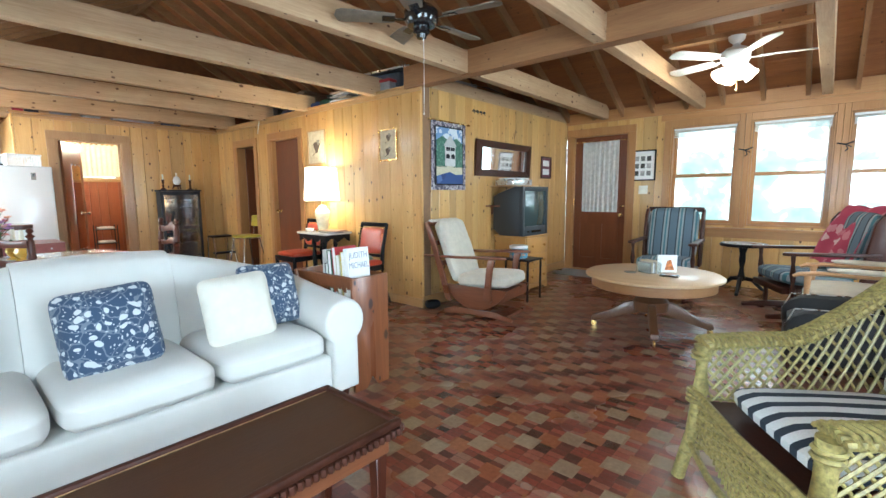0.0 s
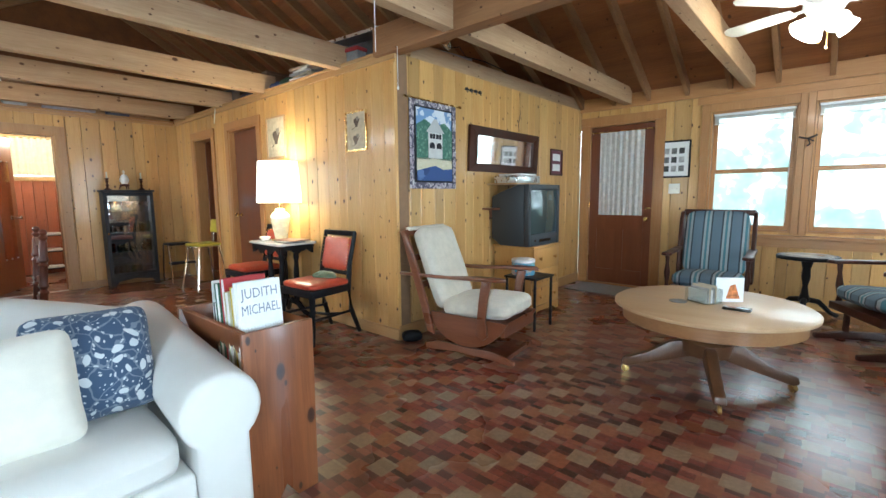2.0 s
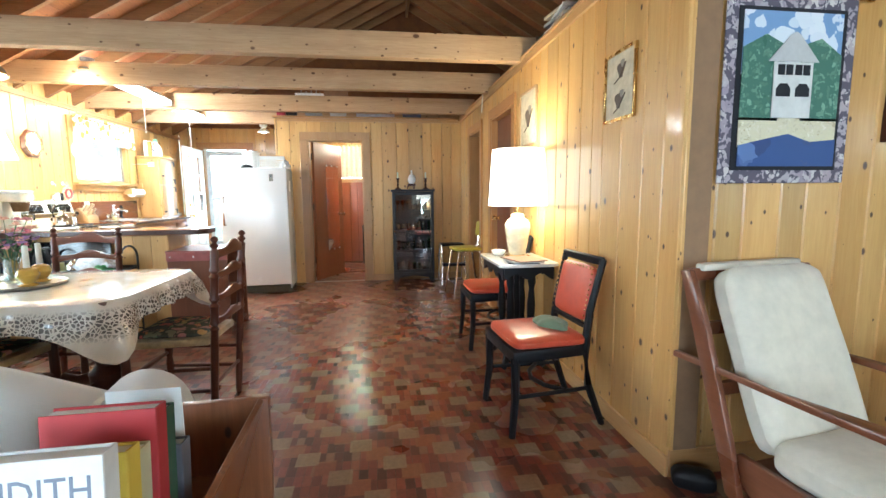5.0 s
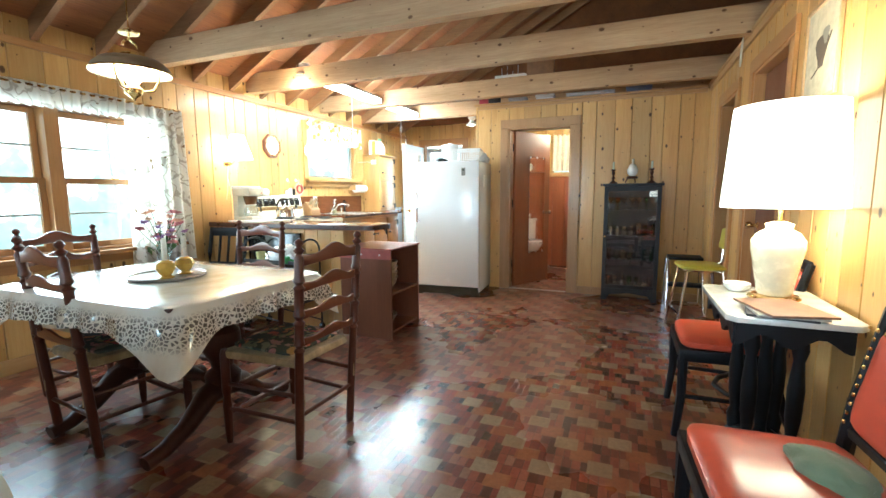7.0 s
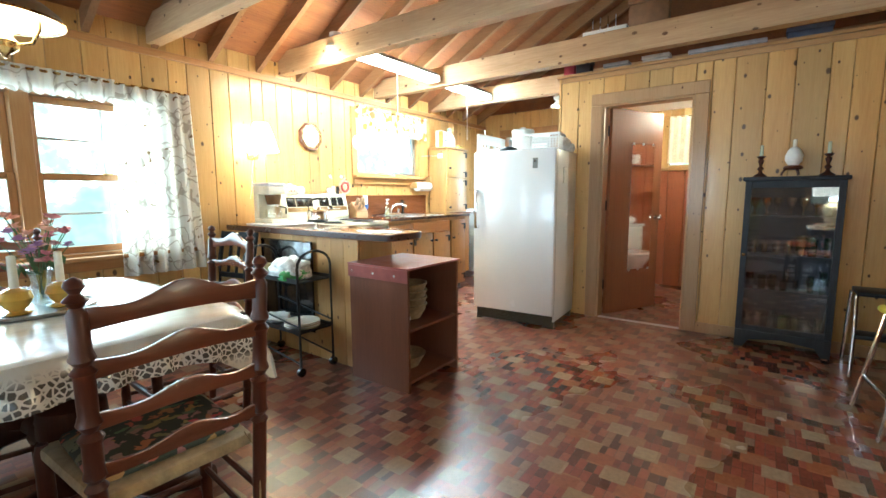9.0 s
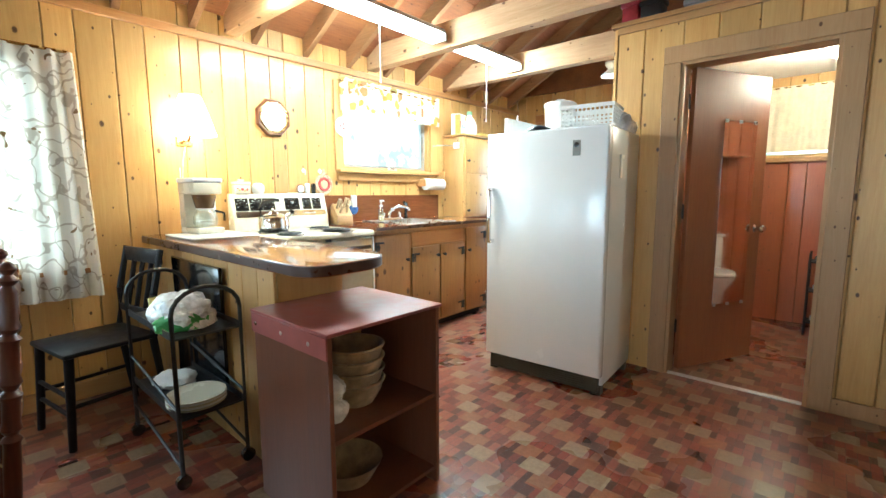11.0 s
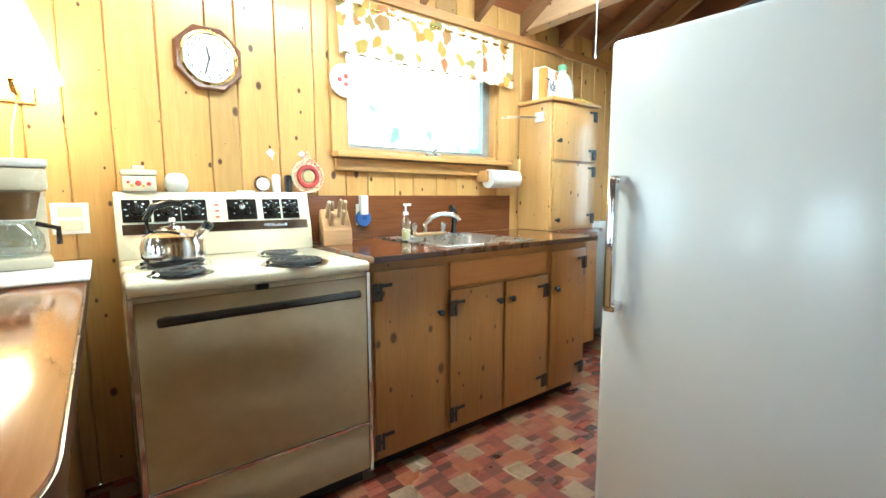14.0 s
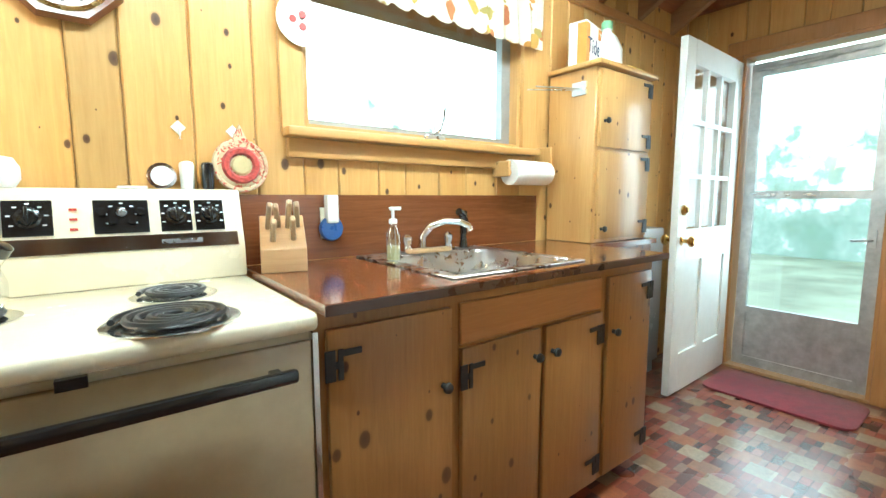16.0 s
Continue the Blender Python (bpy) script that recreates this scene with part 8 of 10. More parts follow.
# coffee table
LEATHER = wood("brown_table_top", (0.06, 0.024, 0.011), (0.035, 0.013, 0.006), "y", rough=0.4, coat=0.15, vary=0)
ctb = thing("coffee_table", "dark long coffee table with a raised carved rim", "coffee table", pose(-1.2, 0.25, 0))
cx, cy, cz = 0.205, 0.69, 0.445
part("tabletop", box(-cx + 0.02, cx - 0.02, -cy + 0.02, cy - 0.02, cz - 0.025, cz - 0.006), LEATHER, ctb)
rim_ = [box(-cx, -cx + 0.024, -cy, cy, cz - 0.02, cz + 0.006, 0.006, 2), box(cx - 0.024, cx, -cy, cy, cz - 0.02, cz + 0.006, 0.006, 2), box(-cx + 0.024, cx - 0.024, -cy, -cy + 0.024, cz - 0.02, cz + 0.006, 0.006, 2), box(-cx + 0.024, cx - 0.024, cy - 0.024, cy, cz - 0.02, cz + 0.006, 0.006, 2)]
part("rim", joined(*rim_), DARK_WOOD, ctb, "dark moulded rim")
part("inlay_line", joined(box(-cx + 0.028, -cx + 0.031, -cy + 0.03, cy - 0.03, cz - 0.0055, cz - 0.0045), box(cx - 0.031, cx - 0.028, -cy + 0.03, cy - 0.03, cz - 0.0055, cz - 0.0045)), OAK, ctb)
carve = bmesh.new()
for i in range(58):
    y = -cy + 0.02 + (2 * cy - 0.04) * i / 57
    for x in (-cx - 0.004, cx + 0.004):
        bm_lathe(carve, [(0.011, -0.011), (0.013, 0), (0.009, 0.011)], 6, Matrix.Translation((x, y, cz - 0.028)))
for i in range(17):
    x = -cx + 0.01 + (2 * cx - 0.02) * i / 16
    for y in (-cy - 0.004, cy + 0.004):
        bm_lathe(carve, [(0.011, -0.011), (0.013, 0), (0.009, 0.011)], 6, Matrix.Translation((x, y, cz - 0.028)))
part("carved_edge", joined(carve, box(-cx, cx, -cy, cy, cz - 0.04, cz - 0.0255, 0.003, 1)), DARK_WOOD, ctb, "carved beaded edge")
part("apron", joined(box(-cx + 0.03, cx - 0.03, -cy + 0.03, cy - 0.03, cz - 0.11, cz - 0.041, 0.003, 1)), WALNUT, ctb)
for x in (-cx + 0.055, cx - 0.055):
    for y in (-cy + 0.06, cy - 0.06):
        bm = box(-0.022, 0.022, -0.022, 0.022, 0, cz - 0.11, 0.003, 1)
        for v in bm.verts:
            if v.co.z < 0.1:
                v.co.x *= 0.6
                v.co.y *= 0.6
            v.co += Vector((x, y, 0))
        part("leg", bm, MAHOGANY, ctb)

# knotty magazine stand with books
STAIN = wood("stained_knotty_pine", (0.27, 0.1, 0.036), (0.12, 0.036, 0.014), "z", knots=1.6, rough=0.32, coat=0.25, vary=0.05, knot_colour=(0.025, 0.012, 0.012))
mg = thing("magazine_stand", "stained knotty pine magazine stand holding books", "magazine stand", pose(-2.345, 1.69, 0, 0, 0, 1) @ Matrix.Diagonal((1, 0.9, 1.13, 1)))
out = [(-0.15, 0), (-0.05, 0), (0.0, 0.06), (0.05, 0), (0.15, 0), (0.155, 0.61), (-0.155, 0.61)]
part("end_panel", slab(out, 0.02, "yz", 0.28, 0.003), STAIN, mg)
part("end_panel", slab(out, 0.02, "yz", -0.3, 0.003), STAIN, mg)
for s in (-1, 1):
    bm = box(-0.279, 0.279, -0.008, 0.008, 0, 0.3, 0.002, 1)
    part("side_panel", bm, STAIN, mg, m=Matrix.Translation((0, s * 0.03, 0.33)) @ pose(0, 0, 0, -s * 21, 0, 0))
part("floor_board", box(-0.279, 0.279, -0.075, 0.075, 0.43, 0.446), STAIN, mg)
BK = [(0.745, 0.745, 0.73), (0.62, 0.45, 0.05), (0.5, 0.47, 0.3), (0.4, 0.03, 0.035), (0.03, 0.09, 0.05), (0.1, 0.1, 0.12)]
for i, c in enumerate(BK):
    bo = thing("book", "white-covered hardback novel in the magazine stand" if i == 0 else "hardback book standing in the magazine stand", "book", pose(-2.11 - 0.042 * i, 1.665 + 0.006 * (i % 2), 0.506, 0, -5, 1), group="books in the stand")
    h = 0.35 - 0.022 * (i % 3) - (0.06 if i == 5 else 0)
    mt = plain("book_cloth_%s" % "abcdef"[i], c, 0.55, mottled=0.05)
    part("cover", joined(box(-0.018, -0.015, -0.082, 0.082, 0, h, 0.001, 1), box(0.015, 0.018, -0.082, 0.082, 0, h, 0.001, 1), box(-0.015, 0.015, 0.079, 0.082, 0, h)), mt, bo)
    part("pages", box(-0.0145, 0.0145, -0.078, 0.078, 0.004, h - 0.004), PAPER, bo)
    if i == 0:
        up = pose(0, 0, 0, 90, 0, 90)
        text_part("title", "JUDITH", 0.052, plain("slate_print", (0.2, 0.22, 0.28), 0.6), bo, Matrix.Translation((0.0182, 0, 0.305)) @ up, 0.0004, 0.82)
        text_part("title", "MICHAEL", 0.052, bpy.data.materials["slate_print"], bo, Matrix.Translation((0.0182, 0, 0.245)) @ up, 0.0004, 0.7)
        text_part("subtitle", "A TANGLED WEB", 0.026, plain("pale_gold_print", (0.66, 0.65, 0.6), 0.5), bo, Matrix.Translation((0.0182, 0, 0.175)) @ up, 0.0004, 0.8)
tagged(part("envelope", box(-2.393, -2.39, 1.6, 1.73, 0.507, 0.83), PAPER, m=None), "white envelope tucked behind the books", "envelope")

# rocking chair with cream cushions, on a platform base; faces its own +x
def rocker(m, wood_mat, cloth, label, thingname="platform_rocker", sew=True):
    c = thing(thingname, label, "rocking chair", m)
    for s in (-1, 1):
        y = s * 0.27
        part("floor_runner", slab([(-0.38, 0.0), (-0.3, 0.0), (-0.1, 0.02), (0.2, 0.015), (0.36, 0.0), (0.42, 0.0), (0.42, 0.03), (0.36, 0.05), (0.25, 0.082), (0.0, 0.072), (-0.25, 0.082), (-0.38, 0.04)], 0.035, "xz", y - 0.0175, 0.006), wood_mat, c)
        arc = [(-0.35, 0.3)] + [(0.0 + 0.4 * math.sin(a), 0.475 - 0.4 * math.cos(a)) for a in [math.radians(-64 + 128 * k / 16) for k in range(17)]] + [(0.37, 0.31), (-0.33, 0.32)]
        part("rocker_panel", slab(arc, 0.026, "xz", y - 0.013, 0.004), wood_mat, c)
        part("back_post", slab([(-0.34, 0.16), (-0.27, 0.14), (-0.33, 0.36), (-0.47, 0.78), (-0.56, 0.98), (-0.61, 0.97), (-0.53, 0.74), (-0.4, 0.36)], 0.03, "xz", s * 0.31 - 0.015, 0.008), wood_mat, c)
        part("arm_post", slab([(0.12, 0.2), (0.18, 0.16), (0.22, 0.2), (0.2, 0.32), (0.22, 0.5), (0.25, 0.62), (0.17, 0.62), (0.15, 0.5), (0.13, 0.32)], 0.03, "xz", s * 0.31 - 0.015, 0.008), wood_mat, c)
        top = [(-0.62, s * 0.33), (-0.45, s * 0.315), (-0.1, s * 0.33), (0.15, s * 0.355), (0.33, s * 0.35), (0.37, s * 0.3), (0.3, s * 0.27), (0.1, s * 0.285), (-0.2, s * 0.295), (-0.62, s * 0.3)]
        bm = slab(top, 0.028, "xy", 0.6, 0.008)
        for v in bm.verts:
            v.co.z += 0.03 * math.sin(max(0, (v.co.x + 0.2)) * 3.2) + 0.0
        part("arm", bm, wood_mat, c, "curved wooden arm")
    part("crossbar", joined(box(-0.34, -0.3, -0.26, 0.26, 0.0, 0.035), box(0.3, 0.34, -0.26, 0.26, 0.005, 0.04), box(-0.03, 0.03, -0.26, 0.26, 0.062, 0.095)), wood_mat, c)
    part("seat_frame", joined(box(-0.3, 0.33, -0.27, 0.27, 0.27, 0.3), box(0.31, 0.34, -0.27, 0.27, 0.2, 0.3)), wood_mat, c)
    for z, x in ((0.5, -0.44), (0.72, -0.52), (0.93, -0.585)):
        part("back_rail", box(x - 0.012, x + 0.012, -0.3, 0.3, z, z + 0.05), wood_mat, c)
    part("seat_cushion", cushion(0.62, 0.54, 0.17, 0.2, 12, 0.03, pose(0.05, 0, 0.375, 0, -3, 0), 5), cloth, c)
    part("back_cushion", cushion(0.72, 0.52, 0.15, 0.2, 12, 0.04, pose(-0.38, 0, 0.66, 0, -112, 0), 6), cloth, c)
    part("head_strap", joined(box(-0.6, -0.55, -0.26, 0.26, 0.97, 1.0, 0.01, 2)), cloth, c)
    if sew:
        part("seam", tube([(-0.37, 0.0, 0.62), (-0.4, 0.0, 0.72), (-0.44, 0.0, 0.86)], 0.0025, 5), BLACK_PAINT, c)
    return c


CREAM_CLOTH = plain("oatmeal_cloth", (0.62, 0.57, 0.47), 0.95, weave=260, mottled=0.06)
ROCK_WOOD = wood("rocker_walnut", (0.2, 0.07, 0.03), (0.11, 0.034, 0.015), "x", rough=0.3, coat=0.35, vary=0.05)
rocker(pose(-2.53, 3.6, 0, 0, 0, 7) @ Matrix.Scale(0.92, 4), ROCK_WOOD, CREAM_CLOTH, "walnut platform rocker with cream cushions")
# side table with a tin beside the rocker
ms = thing("metal_stand", "small dark plant stand beside the rocker", "stand", pose(-2.55, 4.32, 0))
part("top", box(-0.16, 0.16, -0.16, 0.16, 0.44, 0.46, 0.004, 1), BLACK_PAINT, ms)
for x in (-0.14, 0.14):
    for y in (-0.14, 0.14):
        part("leg", rod((x, y, 0), (x, y, 0.44), 0.012), BLACK_PAINT, ms)
tn = thing("popcorn_tin", "round printed metal tin with a white lid", "tin", pose(-2.6, 4.3, 0.461))
part("can", lathe([(0.1, 0), (0.102, 0.01), (0.1, 0.11)], 28), print_mat("printed_tin", (0.1, 0.28, 0.42), [(0, (0.6, 0.12, 0.1)), (0.5, (0.5, 0.45, 0.3)), (1, (0.1, 0.3, 0.2))], 30), tn)
part("lid", lathe([(0.104, 0.111), (0.104, 0.135), (0.095, 0.14), (0.01, 0.138)], 28), PLASTIC_W, tn)
small("door_stop", cushion(0.16, 0.08, 0.09, 0.4, 6, 0, pose(-3.03, 3.33, 0.045, 0, 0, 60)), BLACK_PAINT, "small black box on the floor at the corner", "box")

# pine chest and television
PINE_F = wood("varnished_pine_chest", (0.58, 0.33, 0.1), (0.43, 0.21, 0.055), "z", knots=0.9, rough=0.35, coat=0.3, vary=0.05)
ch = thing("pine_chest", "varnished pine chest of three drawers", "chest", pose(-2.66, 4.58, 0) @ Matrix.Diagonal((1, 1, 1.05, 1)))
part("carcass", box(-0.45, -0.018, 0.0, 0.52, 0.05, 0.62, 0.003, 1), PINE_F, ch)
part("top", box(-0.46, 0.012, -0.012, 0.532, 0.621, 0.643, 0.005, 2), PINE_F, ch)
part("plinth", slab([(0.0, 0), (0.05, 0), (0.09, 0.03), (0.43, 0.03), (0.47, 0), (0.52, 0), (0.52, 0.08), (0.0, 0.08)], 0.018, "yz", -0.0175), PINE_F, ch)
for y in (0.0, 0.5):
    part("foot", box(-0.45, -0.43, y, y + 0.02, 0, 0.05), PINE_F, ch)
for z0, z1 in ((0.085, 0.25), (0.258, 0.42), (0.428, 0.615)):
    dd = part("drawer", box(-0.017, 0.002, 0.01, 0.51, z0, z1, 0.004, 2), PINE_F, ch)
    for y in (0.12, 0.4):
        part("knob", lathe([(0.01, 0), (0.008, 0.012), (0.018, 0.02), (0.016, 0.03), (0.004, 0.034)], 14, pose(0.002, y, (z0 + z1) / 2, 0, 90, 0)), PINE_F, dd)
TVG = plain("charcoal_plastic", (0.035, 0.04, 0.045), 0.45, mottled=0.1, scale=200)
tv = thing("television", "boxy charcoal tube television set", "television", pose(-2.69, 4.5, 0.676) @ Matrix.Diagonal((1, 1, 1.12, 1)))
part("casing", slab([(-0.03, 0.0), (-0.03, 0.52), (-0.1, 0.52), (-0.33, 0.45), (-0.4, 0.42), (-0.4, 0.06), (-0.3, 0.0)], 0.6, "xz", 0.0, 0.012), TVG, tv)
part("bezel", joined(box(-0.03, 0.02, 0.0, 0.045, 0.0, 0.52, 0.006, 2), box(-0.03, 0.02, 0.555, 0.6, 0.0, 0.52, 0.006, 2), box(-0.03, 0.02, 0.045, 0.555, 0.475, 0.52, 0.006, 2), box(-0.03, 0.02, 0.045, 0.555, 0.0, 0.1, 0.006, 2)), TVG, tv)
bm = bmesh.new()
vs_ = [[bm.verts.new((0.012 - 0.02 * ((i / 12 - 0.5) ** 2 + (j / 10 - 0.5) ** 2) * 2, 0.045 + 0.51 * i / 12, 0.1 + 0.375 * j / 10)) for i in range(13)] for j in range(11)]
for j in range(10):
    for i in range(12):
        bm.faces.new((vs_[j][i], vs_[j][i + 1], vs_[j + 1][i + 1], vs_[j + 1][i]))
part("screen", bm, plain("dark_screen_glass", (0.05, 0.07, 0.07), 0.06, coat=0.6, mottled=0), tv, "dark curved glass screen")
part("control_flap", joined(box(0.02, 0.024, 0.2, 0.42, 0.03, 0.055, 0.002, 1), box(0.02, 0.023, 0.1, 0.14, 0.04, 0.05)), BLACK_GLOSS, tv)
bx_ = thing("cable_box", "silver video player with a remote on the television", "video player", pose(-2.85, 4.46, 1.26))
part("shelf_board", box(-0.22, 0.1, -0.06, 0.55, 0.0, 0.012), OAK, bx_)
part("player", box(-0.2, 0.06, 0.03, 0.45, 0.013, 0.085, 0.005, 2), STEEL, bx_)
part("magazine", box(-0.17, 0.08, 0.06, 0.34, 0.086, 0.102, 0.002, 1), PAPER, bx_)
part("remote", box(-0.05, 0.0, 0.28, 0.44, 0.103, 0.122, 0.006, 2), BLACK_GLOSS, bx_, "black remote control")
ws = thing("wall_shelf", "small wooden bracket shelf with a jar", "shelf", pose(TVX, 4.5, 1.02))
part("board", box(0.0, 0.14, -0.1, 0.16, 0.0, 0.02, 0.003, 1), WALNUT, ws)
part("bracket", slab([(0.0, -0.1), (0.1, 0.0), (0.0, 0.0)], 0.02, "xz", 0.02), WALNUT, ws)
# quilt hanging
QX = TVX + 0.012
PATCH = print_mat("patchwork_border", (0.1, 0.09, 0.12), [(0, (0.45, 0.4, 0.42)), (0.5, (0.3, 0.25, 0.3)), (1, (0.6, 0.57, 0.55))], 34, threshold=0.62)
qt = thing("quilt_hanging", "quilted hanging of a house among trees by water", "wall hanging", pose(QX, 3.7, 1.58))


def flat(name, pts, d, mat):
    part(name, slab(pts, 0.003, "yz", d), mat, qt)


part("border", box(0.0, 0.008, -0.285, 0.285, -0.36, 0.35, 0.003, 1), PATCH, qt, "dark patchwork border")
flat("inner_band", [(-0.235, -0.31), (0.235, -0.31), (0.235, 0.3), (-0.235, 0.3)], 0.0085, plain("black_cloth", (0.015, 0.015, 0.02), 0.9))
flat("sky_patch", [(-0.215, 0.05), (0.215, 0.05), (0.215, 0.285), (-0.215, 0.285)], 0.012, print_mat("cloud_cloth", (0.2, 0.32, 0.55), [(0, (0.7, 0.74, 0.8)), (1, (0.55, 0.62, 0.72))], 16, threshold=0.6))
flat("tree_patch", [(-0.215, -0.12), (-0.05, -0.12), (-0.03, 0.16), (-0.12, 0.2), (-0.215, 0.15)], 0.0155, print_mat("green_cloth", (0.07, 0.16, 0.12), [(0, (0.2, 0.35, 0.25)), (1, (0.05, 0.13, 0.09))], 40, threshold=0.55))
flat("tree_patch", [(0.05, -0.12), (0.215, -0.12), (0.215, 0.13), (0.12, 0.19), (0.03, 0.16)], 0.0155, bpy.data.materials["green_cloth"])
flat("beach_patch", [(-0.215, -0.22), (0.215, -0.22), (0.215, -0.11), (-0.215, -0.11)], 0.0155, print_mat("sand_cloth", (0.6, 0.56, 0.4), [(0, (0.45, 0.4, 0.26)), (1, (0.7, 0.67, 0.55))], 50, threshold=0.5))
flat("water_patch", [(-0.215, -0.295), (0.215, -0.295), (0.215, -0.19), (0.1, -0.2), (0.0, -0.17), (-0.1, -0.19), (-0.215, -0.215)], 0.019, print_mat("water_cloth", (0.05, 0.09, 0.24), [(0, (0.12, 0.18, 0.38)), (1, (0.03, 0.05, 0.15))], 12, threshold=0.6))
GREYC = plain("pale_grey_cloth", (0.5, 0.5, 0.5), 0.9, weave=300)
DARKC = bpy.data.materials["black_cloth"]
flat("roof_patch", [(-0.11, 0.1), (0.11, 0.1), (0.02, 0.2), (-0.0, 0.21), (-0.02, 0.2)], 0.0225, GREYC)
flat("house_patch", [(-0.085, -0.11), (0.085, -0.11), (0.085, 0.098), (-0.085, 0.098)], 0.0225, plain("white_cloth", (0.62, 0.62, 0.6), 0.9, weave=300))
for y in (-0.055, -0.02, 0.02, 0.055):
    flat("window_patch", [(y - 0.014, 0.05), (y + 0.014, 0.05), (y + 0.014, 0.088), (y - 0.014, 0.088)], 0.026, DARKC)
for y in (-0.042, 0.042):
    flat("arch_patch", [(y - 0.03, -0.03), (y + 0.03, -0.03), (y + 0.03, 0.0), (y + 0.015, 0.018), (y - 0.015, 0.018), (y - 0.03, 0.0)], 0.026, DARKC)
part("hanging_rod", joined(rod((0.006, -0.34, 0.352), (0.006, 0.34, 0.352), 0.008), lathe([(0.012, 0), (0.012, 0.02)], 10, pose(0.006, 0.33, 0.352, -90, 0, 0))), BRASS, qt, "brass hanging rod")
# bevelled mirror in a dark frame, small framed picture, key hooks
mi = thing("wall_mirror", "long mirror in a dark flared wooden frame", "mirror", Matrix.Translation((TVX + 0.004, 4.79, 1.595)) @ pose(0, 0, 0, 0, 3, 0))
out_ = [(-0.62, -0.2), (0.6, -0.2), (0.61, 0.2), (-0.6, 0.2)]
fr4 = joined(slab([(-0.62, -0.21), (0.61, -0.21), (0.5, -0.13), (-0.5, -0.13)], 0.03, "yz", 0.0, 0.003), slab([(-0.62, 0.21), (0.61, 0.21), (0.5, 0.13), (-0.5, 0.13)], 0.03, "yz", 0.0, 0.003), slab([(-0.62, -0.21), (-0.5, -0.13), (-0.5, 0.13), (-0.62, 0.21)], 0.03, "yz", 0.0, 0.003), slab([(0.61, -0.21), (0.5, -0.13), (0.5, 0.13), (0.61, 0.21)], 0.03, "yz", 0.0, 0.003))
part("frame", fr4, DARK_WOOD, mi)
part("glass", box(0.008, 0.014, -0.505, 0.505, -0.135, 0.135), MIRROR, mi, "silvered mirror glass")


def framed(name, m, w, h, frame_mat, fill, label, depth=0.018, band=0.022, extra=None):
    """A framed picture on a wall; its own x across, z up, facing -y."""
    f = thing(name, label, "picture", m)
    part("frame", joined(box(-w / 2, -w / 2 + band, -depth, 0, -h / 2, h / 2, 0.003, 1), box(w / 2 - band, w / 2, -depth, 0, -h / 2, h / 2, 0.003, 1), box(-w / 2 + band, w / 2 - band, -depth, 0, h / 2 - band, h / 2), box(-w / 2 + band, w / 2 - band, -depth, 0, -h / 2, -h / 2 + band)), frame_mat, f)
    part("sheet", box(-w / 2 + band, w / 2 - band, -0.006, -0.002, -h / 2 + band, h / 2 - band), fill, f)
    for nm, x0, x1, z0, z1, mt in extra or ():
        part(nm, box(x0, x1, -0.0085, -0.0065, z0, z1), mt, f)
    return f


BROWNPAPER = plain("aged_paper", (0.55, 0.47, 0.33), 0.8, mottled=0.15)
INK = plain("brown_ink", (0.1, 0.07, 0.05), 0.8)
framed("framed_photographs", Matrix.Translation((TVX + 0.001, 5.88, 1.545)) @ pose(0, 0, 0, 0, 0, 90), 0.3, 0.31, MAHOGANY, plain("plum_mat", (0.16, 0.06, 0.08), 0.8), "two small photographs in a dark red frame", extra=[("photo", -0.09, 0.09, 0.02, 0.1, PAPER), ("photo", -0.09, 0.09, -0.1, -0.02, PAPER)])
GREYS = [plain("photo_tone_%s" % k, (v, v * 0.97, v * 0.92), 0.6, mottled=0.3) for k, v in (("dark", 0.06), ("middle", 0.18), ("pale", 0.4))]
ex = []
for i in range(3):
    for k in range(3):
        ex.append(("photo", -0.115 + 0.08 * i, -0.06 + 0.08 * i, -0.14 + 0.1 * k, -0.075 + 0.1 * k, GREYS[(i * 2 + k) % 3]))
framed("photo_collage", Matrix.Translation((-1.99, FAR - 0.001, 1.555)), 0.33, 0.42, BLACK_PAINT, PAPER, "black-framed collage of small photographs", extra=ex, band=0.018)
sw = thing("light_switch", "cream double light switch plate", "switch", pose(-1.98, FAR - 0.001, 1.22))
part("plate", box(-0.06, 0.06, -0.006, 0, -0.058, 0.058, 0.002, 1), CREAM, sw)
for x in (-0.023, 0.023):
    part("toggle", box(x - 0.005, x + 0.005, -0.016, -0.006, -0.01, 0.012), CREAM, sw)


def bird_print(m, w, h, label, seed):
    f = framed("bird_print", m, w, h, BRASS if seed == 1 else OAK, BROWNPAPER, label, 0.016, 0.014)
    r = random.Random(seed)
    for k in range(2 if seed == 1 else 1):
        zz = (0.07 - 0.14 * k) if seed == 1 else 0.0
        sc_ = 1.0 if seed == 1 else 1.9
        bm = bmesh.new()
        pts = [(math.cos(a) * (0.03 + 0.012 * math.sin(3 * a)) * sc_, math.sin(a) * (0.045 + 0.01 * math.cos(2 * a)) * sc_) for a in [2 * math.pi * i / 18 for i in range(18)]]
        part("bird", slab([(x + zz * 0.1, z + zz) for x, z in pts], 0.001, "xz", -0.0078), INK, f)
        part("twig", tube([(-0.05 * sc_, -0.0075, zz - 0.05 * sc_), (0.0, -0.0075, zz - 0.03 * sc_), (0.05 * sc_, -0.0075, zz + 0.03 * sc_)], 0.003, 5), INK, f)
        part("wing", slab([(x * 0.5 + 0.02 * sc_, z * 0.5 + zz + 0.03 * sc_) for x, z in pts], 0.001, "xz", -0.0084), plain("grey_wash", (0.25, 0.22, 0.18), 0.8), f)
    return f


